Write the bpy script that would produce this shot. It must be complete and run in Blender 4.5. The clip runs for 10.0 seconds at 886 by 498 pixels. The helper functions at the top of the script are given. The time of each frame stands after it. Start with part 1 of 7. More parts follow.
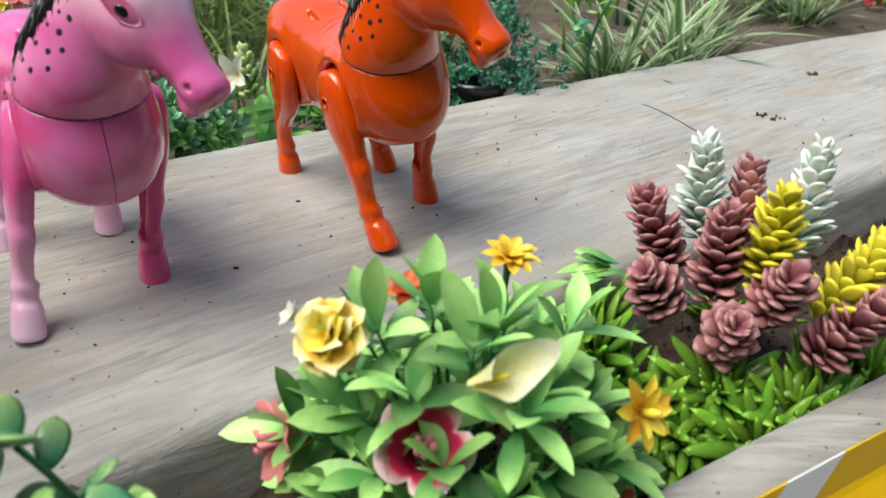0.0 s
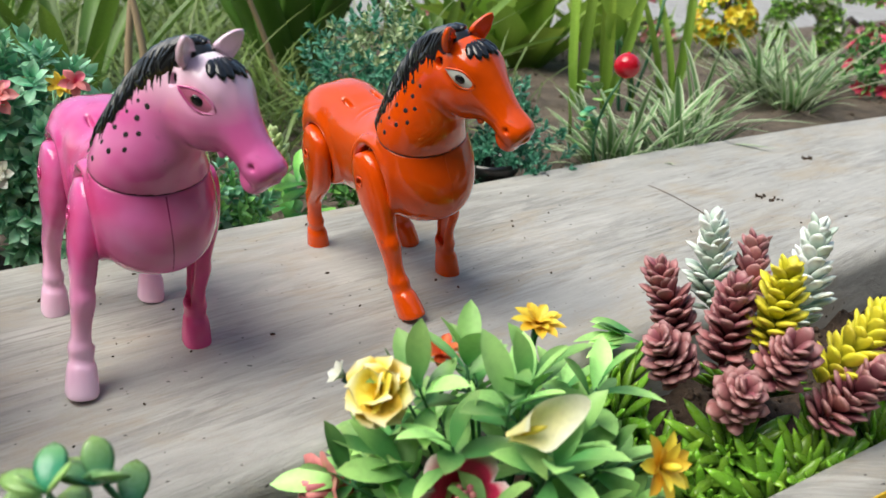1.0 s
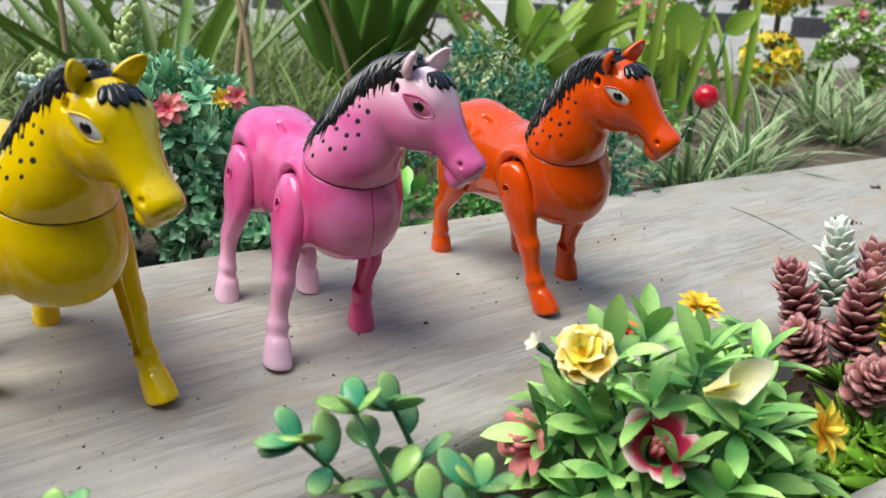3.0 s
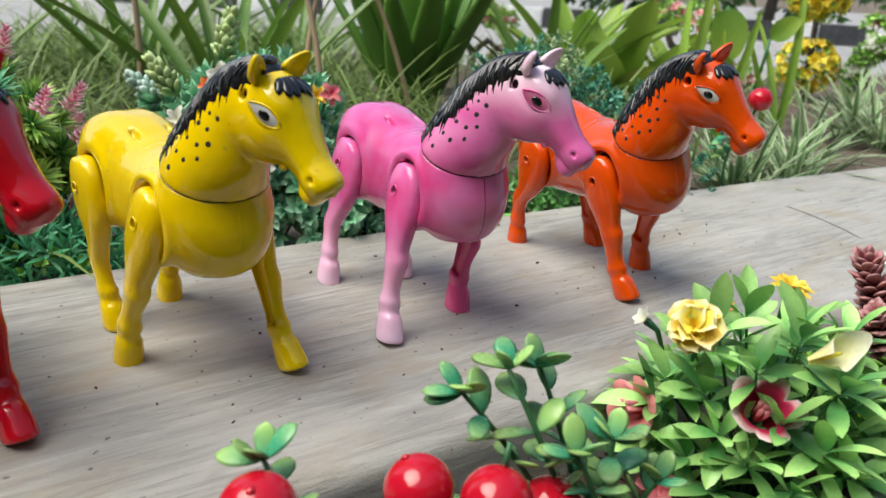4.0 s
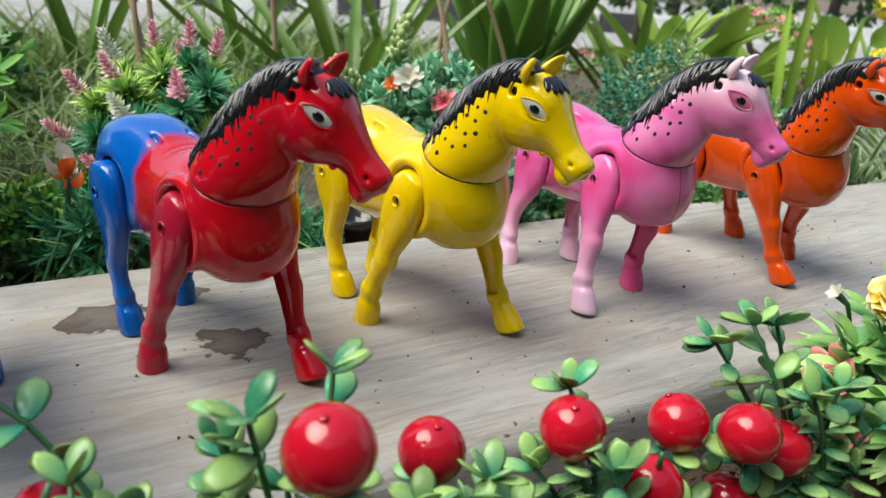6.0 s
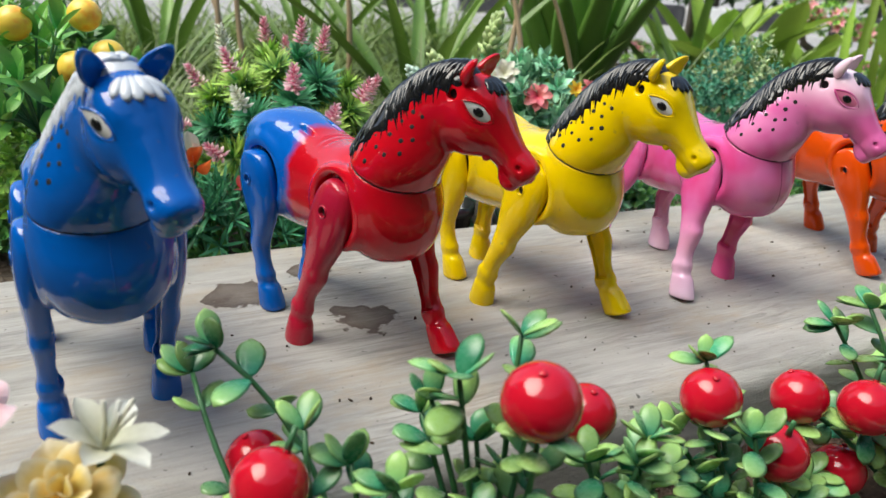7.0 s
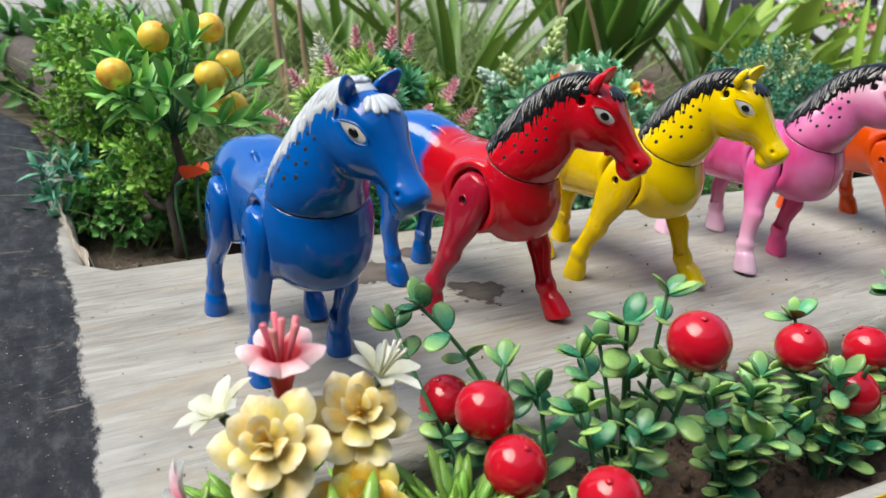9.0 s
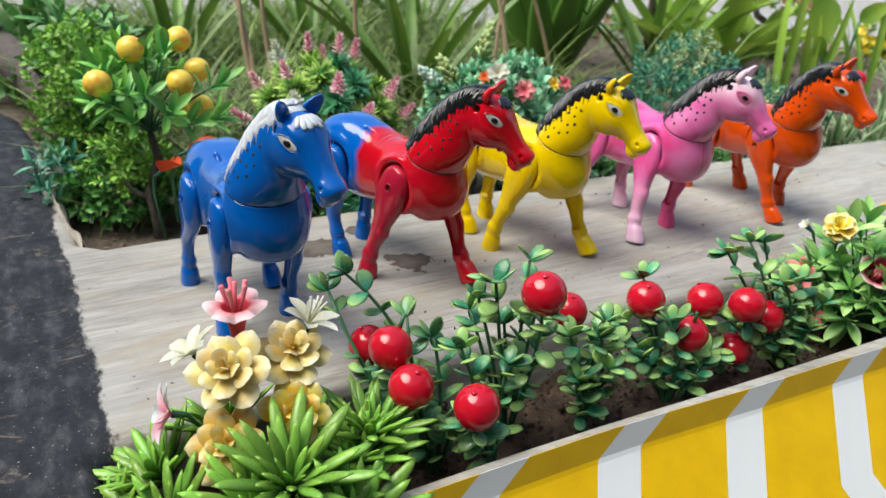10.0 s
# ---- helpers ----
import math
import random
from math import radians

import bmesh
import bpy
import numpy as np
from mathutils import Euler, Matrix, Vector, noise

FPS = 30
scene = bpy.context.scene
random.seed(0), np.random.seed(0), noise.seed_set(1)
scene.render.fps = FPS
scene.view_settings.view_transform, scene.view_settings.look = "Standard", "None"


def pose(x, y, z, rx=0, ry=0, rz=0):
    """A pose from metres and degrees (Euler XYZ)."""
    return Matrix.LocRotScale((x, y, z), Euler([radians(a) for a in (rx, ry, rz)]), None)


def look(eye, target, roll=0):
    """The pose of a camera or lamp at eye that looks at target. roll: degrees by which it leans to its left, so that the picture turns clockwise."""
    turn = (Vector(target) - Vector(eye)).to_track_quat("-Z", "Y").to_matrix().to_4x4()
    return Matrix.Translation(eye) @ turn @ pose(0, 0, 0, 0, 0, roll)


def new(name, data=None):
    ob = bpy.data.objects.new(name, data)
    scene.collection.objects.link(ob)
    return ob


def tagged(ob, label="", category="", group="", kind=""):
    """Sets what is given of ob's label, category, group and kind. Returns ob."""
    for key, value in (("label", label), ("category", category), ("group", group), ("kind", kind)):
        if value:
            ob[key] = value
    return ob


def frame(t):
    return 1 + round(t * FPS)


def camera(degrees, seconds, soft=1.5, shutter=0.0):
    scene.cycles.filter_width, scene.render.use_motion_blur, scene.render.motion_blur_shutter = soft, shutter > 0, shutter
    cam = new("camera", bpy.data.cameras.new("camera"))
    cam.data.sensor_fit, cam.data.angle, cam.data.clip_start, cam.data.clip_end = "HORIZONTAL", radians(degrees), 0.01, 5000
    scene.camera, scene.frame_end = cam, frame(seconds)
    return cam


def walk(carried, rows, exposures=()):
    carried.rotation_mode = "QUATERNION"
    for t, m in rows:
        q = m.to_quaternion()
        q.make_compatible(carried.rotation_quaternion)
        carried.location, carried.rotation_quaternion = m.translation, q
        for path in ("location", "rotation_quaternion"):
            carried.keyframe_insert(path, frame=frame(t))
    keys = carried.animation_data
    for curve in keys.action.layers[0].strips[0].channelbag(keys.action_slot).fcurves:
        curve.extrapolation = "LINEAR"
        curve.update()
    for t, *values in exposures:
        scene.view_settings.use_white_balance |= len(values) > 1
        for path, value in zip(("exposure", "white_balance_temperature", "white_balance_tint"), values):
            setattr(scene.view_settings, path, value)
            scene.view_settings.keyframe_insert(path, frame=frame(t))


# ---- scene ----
import itertools

cam = camera(61.0, 10.0)
cam.data.dof.use_dof, cam.data.dof.focus_distance, cam.data.dof.aperture_fstop = True, 0.43, 14.0
PATH = [
    (0, (0.047, 0.068, 0.195), (0.017, 1.823, -0.764), 1.6),
    (0.5, (0.043, 0.056, 0.203), (0.009, 1.862, -0.656), 1.7),
    (1, (0.034, 0.042, 0.203), (-0.003, 1.886, -0.57), 2.0),
    (1.5, (0.021, 0.032, 0.202), (-0.022, 1.898, -0.517), 2.3),
    (2, (0.0, 0.018, 0.2), (-0.053, 1.892, -0.496), 2.6),
    (3.5, (-0.057, -0.029, 0.198), (-0.169, 1.845, -0.491), 3.0),
    (4, (-0.081, -0.049, 0.197), (-0.216, 1.826, -0.486), 3.2),
    (4.5, (-0.099, -0.063, 0.196), (-0.254, 1.813, -0.482), 3.3),
    (5, (-0.12, -0.081, 0.196), (-0.301, 1.794, -0.476), 3.4),
    (5.5, (-0.144, -0.098, 0.196), (-0.356, 1.774, -0.476), 3.3),
    (7, (-0.216, -0.158, 0.203), (-0.538, 1.685, -0.506), 3.4),
    (7.5, (-0.241, -0.176, 0.203), (-0.585, 1.662, -0.506), 3.3),
    (8, (-0.274, -0.198, 0.202), (-0.621, 1.639, -0.508), 3.3),
    (8.5, (-0.296, -0.219, 0.204), (-0.632, 1.619, -0.51), 3.1),
    (9, (-0.278, -0.241, 0.22), (-0.585, 1.595, -0.512), 3.0),
    (9.5, (-0.253, -0.284, 0.244), (-0.525, 1.546, -0.516), 2.8),
    (10, (-0.224, -0.335, 0.265), (-0.473, 1.483, -0.528), 2.6),
]
walk(cam, [(t, look(eye, target, roll)) for t, eye, target, roll in PATH], [(0, 0.95, 6550, 4), (5, 0.95, 6550, 4), (7, 1.08, 6550, 4), (10, 1.08, 6550, 4)])

# ---- world and light ----
SUN_EL, SUN_AZ = 58.0, 205.0          # degrees; azimuth from +x towards +y
world = bpy.data.worlds.new("sky")
scene.world = world
world.use_nodes = True
wt = world.node_tree
sky = wt.nodes.new("ShaderNodeTexSky")
sky.sky_type, sky.sun_disc = "NISHITA", False
sky.sun_elevation, sky.sun_rotation = radians(SUN_EL), radians(90 - SUN_AZ)
sky.air_density, sky.dust_density = 1.0, 3.0
wt.links.new(sky.outputs[0], wt.nodes["Background"].inputs[0])
wt.nodes["Background"].inputs[1].default_value = 0.105

sun = new("sun", bpy.data.lights.new("sun", "SUN"))
sun.data.energy, sun.data.angle, sun.data.color = 2.3, radians(50), (1.0, 0.955, 0.90)
sd = Vector((math.cos(radians(SUN_EL)) * math.cos(radians(SUN_AZ)), math.cos(radians(SUN_EL)) * math.sin(radians(SUN_AZ)), math.sin(radians(SUN_EL))))
sun.matrix_world = look(sd * 5, (0, 0, 0))


# ---- material helpers ----
class Nodes:
    """A small wrapper that adds and links shader nodes."""

    def __init__(self, name):
        self.mat = bpy.data.materials.new(name)
        self.mat.use_nodes = True
        self.t = self.mat.node_tree
        self.bsdf = self.t.nodes["Principled BSDF"]

    def add(self, kind, **values):
        n = self.t.nodes.new("ShaderNode" + kind)
        for key, v in values.items():
            n.inputs[key.replace("_", " ")].default_value = v
        return n

    def link(self, a, b):
        self.t.links.new(a, b)

    def coords(self, scale=(1, 1, 1), which="Object", turn=0.0):
        c, m = self.add("TexCoord"), self.add("Mapping")
        m.inputs["Scale"].default_value = scale
        m.inputs["Rotation"].default_value = (0, 0, turn)
        self.link(c.outputs[which], m.inputs[0])
        return m.outputs[0]

    def noise(self, vec, scale, detail=4.0, rough=0.6, distort=0.0):
        n = self.add("TexNoise", Scale=scale, Detail=detail, Roughness=rough, Distortion=distort)
        self.link(vec, n.inputs["Vector"])
        return n.outputs["Fac"]

    def ramp(self, fac, stops, mode="LINEAR"):
        r = self.add("ValToRGB")
        r.color_ramp.interpolation = mode
        e = r.color_ramp.elements
        while len(e) < len(stops):
            e.new(0.5)
        for k, (p, c) in zip(e, stops):
            k.position, k.color = p, (*c, 1) if len(c) == 3 else c
        self.link(fac, r.inputs[0])
        return r.outputs[0]

    def grey(self, fac, a, b, lo=0.0, hi=1.0):
        r = self.add("MapRange")
        for k, v in zip(("From Min", "From Max", "To Min", "To Max"), (a, b, lo, hi)):
            r.inputs[k].default_value = v
        self.link(fac, r.inputs[0])
        return r.outputs[0]

    def mix(self, fac, a, b, mode="MIX"):
        m = self.t.nodes.new("ShaderNodeMix")
        m.data_type, m.blend_type = "RGBA", mode
        for v, i in ((fac, 0), (a, 6), (b, 7)):
            if hasattr(v, "is_output"):
                self.link(v, m.inputs[i])
            elif i:
                m.inputs[i].default_value = (*v, 1)
            else:
                m.inputs[i].default_value = v
        return m.outputs[2]

    def maths(self, op, a, b=0.0):
        m = self.t.nodes.new("ShaderNodeMath")
        m.operation = op
        for v, i in ((a, 0), (b, 1)):
            if hasattr(v, "is_output"):
                self.link(v, m.inputs[i])
            else:
                m.inputs[i].default_value = v
        return m.outputs[0]

    def bump(self, height, strength=0.3, distance=0.001):
        b = self.add("Bump", Strength=strength, Distance=distance)
        self.link(height, b.inputs["Height"])
        self.link(b.outputs[0], self.bsdf.inputs["Normal"])
        self.link(b.outputs[0], self.bsdf.inputs["Coat Normal"])

    def set(self, **values):
        for key, v in values.items():
            i = self.bsdf.inputs[key.replace("_", " ")]
            if hasattr(v, "is_output"):
                self.link(v, i)
            else:
                i.default_value = (*v, 1) if isinstance(v, tuple) and len(v) == 3 else v
        return self

    def random(self):
        return self.add("ObjectInfo").outputs["Random"]

    def island(self):
        return self.add("NewGeometry").outputs["Random Per Island"]


def plastic(name, colour, rough=0.16, dirt=0.25, second=None, split=None):
    """Glossy painted plastic with faint grime and fine waviness."""
    m = Nodes(name)
    o = m.coords()
    big = m.noise(o, 28, 3)
    fine = m.noise(o, 420, 3)
    dark = tuple(c * 0.72 for c in colour)
    c = m.mix(m.grey(big, 0.35, 0.75, 0, 0.5), colour, dark)
    spots = m.grey(m.noise(o, 260, 2, 0.5), 0.68, 0.74)
    c = m.mix(m.maths("MULTIPLY", spots, dirt), c, (0.12, 0.09, 0.06))
    m.set(Base_Color=c, Roughness=m.grey(fine, 0.3, 0.7, rough + 0.02, rough + 0.12), Specular_IOR_Level=0.10, Coat_Weight=0.85, Coat_Roughness=0.018)
    m.bump(m.mix(0.25, m.noise(o, 55, 2), m.noise(o, 150, 2)), 0.28, 0.002)
    return m


def leafy(name, base, tip, joined=False, rough=0.42, edge=None, spread=0.3, trans=0.12, rim=None, wander=0.35):
    """Soft plastic or living leaf: base to tip colours along the leaf, with variation from leaf to leaf."""
    m = Nodes(name)
    uv = m.add("TexCoord").outputs["UV"]
    s = m.add("SeparateXYZ")
    m.link(uv, s.inputs[0])
    vary = m.island() if joined else m.random()
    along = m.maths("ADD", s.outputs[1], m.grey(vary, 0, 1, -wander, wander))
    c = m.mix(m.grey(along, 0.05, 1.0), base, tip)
    hv = m.add("HueSaturation")
    m.link(c, hv.inputs["Color"])
    m.link(m.grey(vary, 0, 1, 0.485, 0.515), hv.inputs["Hue"])
    m.link(m.grey(m.maths("FRACT", m.maths("MULTIPLY", vary, 7.31)), 0, 1, 1 - spread, 1 + spread), hv.inputs["Value"])
    c = hv.outputs[0]
    if edge:
        away = m.maths("ABSOLUTE", m.maths("SUBTRACT", s.outputs[0], 0.5))
        c = m.mix(m.grey(away, 0.22, 0.42, 0, 0.85), c, edge)
    if rim:
        c = m.mix(m.grey(s.outputs[1], 0.72, 0.97, 0, 0.9), c, rim)
    o = m.coords()
    n = m.noise(o, 300, 3)
    c = m.mix(m.grey(n, 0.4, 0.8, 0, 0.25), c, tuple(v * 0.5 for v in base))
    m.set(Base_Color=c, Roughness=m.grey(n, 0.3, 0.7, rough - 0.08, rough + 0.12))
    m.bump(n, 0.15, 0.0006)
    b, add, out = m.add("BsdfTranslucent"), m.t.nodes.new("ShaderNodeMixShader"), m.t.nodes["Material Output"]
    m.link(c, b.inputs[0])
    add.inputs[0].default_value = trans
    m.link(m.bsdf.outputs[0], add.inputs[1])
    m.link(b.outputs[0], add.inputs[2])
    m.link(add.outputs[0], out.inputs[0])
    return m.mat


# ---- geometry helpers ----
FLAT = {}


class Buf:
    """Collects many small shapes into one mesh, with a UV map that runs along each of them."""

    def __init__(self):
        self.v, self.loops, self.sizes, self.uv, self.mi, self.n = [], [], [], [], [], 0

    def add(self, shape, m=None, mat=0):
        v, f, uv = shape
        if id(f) not in FLAT:
            flat = np.array([i for q in f for i in q], dtype=np.int32)
            FLAT[id(f)] = (f, flat, np.array([len(q) for q in f], dtype=np.int32), np.array(uv, dtype=np.float32)[flat])
        _, flat, sizes, uvs = FLAT[id(f)]
        if m is not None:
            a = np.array(m)
            v = v @ a[:3, :3].T + a[:3, 3]
        self.v.append(v)
        self.loops.append(flat + self.n)
        self.sizes.append(sizes)
        self.uv.append(uvs)
        self.mi.append(np.full(len(sizes), mat, dtype=np.int32))
        self.n += len(v)
        return self

    def mesh(self, name, mats, smooth=True):
        me = bpy.data.meshes.new(name)
        v, loops, sizes = np.concatenate(self.v).astype(np.float32), np.concatenate(self.loops), np.concatenate(self.sizes)
        me.vertices.add(len(v))
        me.vertices.foreach_set("co", v.ravel())
        me.loops.add(len(loops))
        me.loops.foreach_set("vertex_index", loops)
        me.polygons.add(len(sizes))
        me.polygons.foreach_set("loop_start", np.concatenate(([0], np.cumsum(sizes)[:-1])).astype(np.int32))
        lay = me.uv_layers.new(name="UVMap")
        lay.data.foreach_set("uv", np.concatenate(self.uv).ravel())
        for m in mats:
            me.materials.append(m)
        me.polygons.foreach_set("material_index", np.concatenate(self.mi))
        me.polygons.foreach_set("use_smooth", np.full(len(sizes), smooth))
        me.update(calc_edges=True)
        me.validate()
        return me


def put(name, mesh, parent=None, m=None, label=""):
    ob = new(name, mesh)
    if parent is not None:
        ob.parent = parent
    if m is not None:
        ob.matrix_basis = m
    return tagged(ob, label)


def part(name, bm, material, parent=None, label="", smooth=True, m=None):
    """Links a bmesh as one mesh object under a thing or a part."""
    me = bpy.data.meshes.new(name)
    bm.to_mesh(me)
    bm.free()
    for mt in (material if isinstance(material, (list, tuple)) else [material]):
        me.materials.append(mt)
    me.polygons.foreach_set("use_smooth", [smooth] * len(me.polygons))
    return put(name, me, parent, m, label)


def thing(name, m, label, category, group="", kind=""):
    ob = new(name)
    ob.empty_display_size = 0.02
    ob.matrix_basis = m
    return tagged(ob, label, category, group, kind)


def aim(p, d, up=(0, 0, 1), size=1.0, twist=0.0):
    """A pose whose y axis runs along d and whose z axis leans to up."""
    y = Vector(d).normalized()
    x = y.cross(Vector(up))
    if x.length < 1e-4:
        x = y.cross(Vector((1, 0, 0.1)))
    x.normalize()
    z = x.cross(y)
    r = Matrix((x, y, z)).transposed().to_4x4()
    return Matrix.Translation(p) @ r @ Matrix.Rotation(twist, 4, "Y") @ Matrix.Diagonal((size, size, size, 1))


def blade(length, width, widest=0.45, cup=0.15, bend=0.2, n=6, power=1.0, wave=0.0, stalk=0.06):
    """A thin leaf or petal along +y, cupped across and bent along its length."""
    v, f, uv = [], [], []
    for i in range(n + 1):
        t = i / n
        if t < widest:
            w = math.sin(0.5 * math.pi * t / widest) ** power
        else:
            w = max(0.0, math.cos(0.5 * math.pi * (t - widest) / (1 - widest))) ** (0.75 * power if power <= 1 else 0.5)
        w = max(w, stalk if t < 0.5 else 0.03) * width / 2
        y, z = length * t, -bend * length * t * t
        for k in (-1, -0.5, 0, 0.5, 1):
            v.append((k * w, y, z + cup * w * k * k + wave * width * math.sin(9 * t + 2 * k) * abs(k)))
            uv.append((0.5 + k / 2, t))
    for i in range(n):
        for k in range(4):
            a = i * 5 + k
            f.append((a, a + 1, a + 6, a + 5))
    return np.array(v), f, uv


def fleshy(length, width, thick, widest=0.6, bend=0.0, n=6, k=6, tip=0.1):
    """A plump, closed leaf along +y."""
    v, f, uv = [(0, 0, 0)], [], [(0.5, 0)]
    for i in range(1, n):
        t = i / n
        w = math.sin(0.5 * math.pi * t / widest) ** 0.7 if t < widest else max(tip, max(0.0, math.cos(0.5 * math.pi * (t - widest) / (1 - widest))) ** 0.6)
        for j in range(k):
            a = 2 * math.pi * j / k
            v.append((0.5 * width * w * math.cos(a), length * t, 0.5 * thick * w * math.sin(a) - bend * length * t * t))
            uv.append((0.5 + 0.5 * math.cos(a), t))
    v.append((0, length, -bend * length))
    uv.append((0.5, 1))
    for j in range(k):
        b = (j + 1) % k
        f.append((0, 1 + b, 1 + j))
        for i in range(n - 2):
            p, q = 1 + i * k, 1 + (i + 1) * k
            f.append((p + j, p + b, q + b, q + j))
        p = 1 + (n - 2) * k
        f.append((p + j, p + b, len(v) - 1))
    return np.array(v), f, uv


def tube(points, radii, k=7):
    """A round stem through points, with a radius at each."""
    pts = [Vector(p) for p in points]
    v, f, uv = [], [], []
    for i, p in enumerate(pts):
        d = (pts[min(i + 1, len(pts) - 1)] - pts[max(i - 1, 0)]).normalized()
        x = d.cross(Vector((0.31, 0.2, 0.93)))
        x = x.normalized() if x.length > 1e-3 else Vector((1, 0, 0))
        y = d.cross(x)
        for j in range(k):
            a = 2 * math.pi * j / k
            v.append(tuple(p + (x * math.cos(a) + y * math.sin(a)) * radii[i]))
            uv.append((j / k, i / (len(pts) - 1)))
    for i in range(len(pts) - 1):
        for j in range(k):
            b = (j + 1) % k
            f.append((i * k + j, i * k + b, (i + 1) * k + b, (i + 1) * k + j))
    f.append(tuple(reversed(range(k))))
    f.append(tuple((len(pts) - 1) * k + j for j in range(k)))
    return np.array(v), f, uv


def arc(a, b, lift=0.0, side=(0, 0, 0), n=6):
    """Points of a bowed line from a to b."""
    a, b, c = Vector(a), Vector(b), Vector(side) + Vector((0, 0, lift))
    return [a.lerp(b, i / n) + c * (4 * (i / n) * (1 - i / n)) for i in range(n + 1)]


def ball(radius, nu=20, nv=12, squash=1.0):
    v, f, uv = [(0, 0, -radius * squash)], [], [(0.5, 0)]
    for i in range(1, nv):
        a = math.pi * i / nv
        for j in range(nu):
            b = 2 * math.pi * j / nu
            v.append((radius * math.sin(a) * math.cos(b), radius * math.sin(a) * math.sin(b), -radius * squash * math.cos(a)))
            uv.append((j / nu, i / nv))
    v.append((0, 0, radius * squash))
    uv.append((0.5, 1))
    for j in range(nu):
        b = (j + 1) % nu
        f.append((0, 1 + b, 1 + j))
        for i in range(nv - 2):
            p, q = 1 + i * nu, 1 + (i + 1) * nu
            f.append((p + j, p + b, q + b, q + j))
        p = 1 + (nv - 2) * nu
        f.append((p + j, p + b, len(v) - 1))
    return np.array(v), f, uv


def spline(rows, steps):
    """Catmull-Rom between rows of numbers."""
    r = np.array(rows, float)
    e = np.vstack((2 * r[0] - r[1], r, 2 * r[-1] - r[-2]))
    out = []
    for i in range(len(r) - 1):
        p0, p1, p2, p3 = e[i:i + 4]
        for s in range(steps):
            t = s / steps
            out.append(0.5 * (2 * p1 + (p2 - p0) * t + (2 * p0 - 5 * p1 + 4 * p2 - p3) * t * t + (3 * p1 - p0 - 3 * p2 + p3) * t ** 3))
    out.append(r[-1])
    return out


def loft(rows, steps=4, k=28, close=(True, True), power=2.0):
    """A smooth body in the x-z plane: rows of x, z, tilt (degrees), half width, half height up, half height down."""
    v, f, uv = [], [], []
    secs = spline(rows, steps)
    for i, (x, z, tilt, a, up, dn) in enumerate(secs):
        c, s = math.cos(radians(tilt)), math.sin(radians(tilt))
        for j in range(k):
            t = 2 * math.pi * j / k
            ct, st = math.cos(t), math.sin(t)
            yy = math.copysign(abs(ct) ** (2 / power), ct) * a
            hh = math.copysign(abs(st) ** (2 / power), st) * (up if st > 0 else dn)
            v.append((x - s * hh, yy, z + c * hh))
            uv.append((j / k, i / (len(secs) - 1)))
    n = len(secs)
    for i in range(n - 1):
        for j in range(k):
            b = (j + 1) % k
            f.append((i * k + j, (i + 1) * k + j, (i + 1) * k + b, i * k + b))
    if close[0]:
        f.append(tuple(range(k)))
    if close[1]:
        f.append(tuple((n - 1) * k + j for j in reversed(range(k))))
    return np.array(v), f, uv


def rnd(a, b):
    return random.uniform(a, b)


# directions along the ledge (s) and across it (n)
AX, AY = math.cos(radians(38.5)), math.sin(radians(38.5))


def sn(s, n, z=0.0):
    return Vector((s * AX - n * AY, s * AY + n * AX, z))

# ---- structure materials ----
STAINS = [(-0.110, 0.392, 0.021), (-0.170, 0.4525, 0.024), (-0.120, 0.471, 0.015)]   # along and across the ledge, size


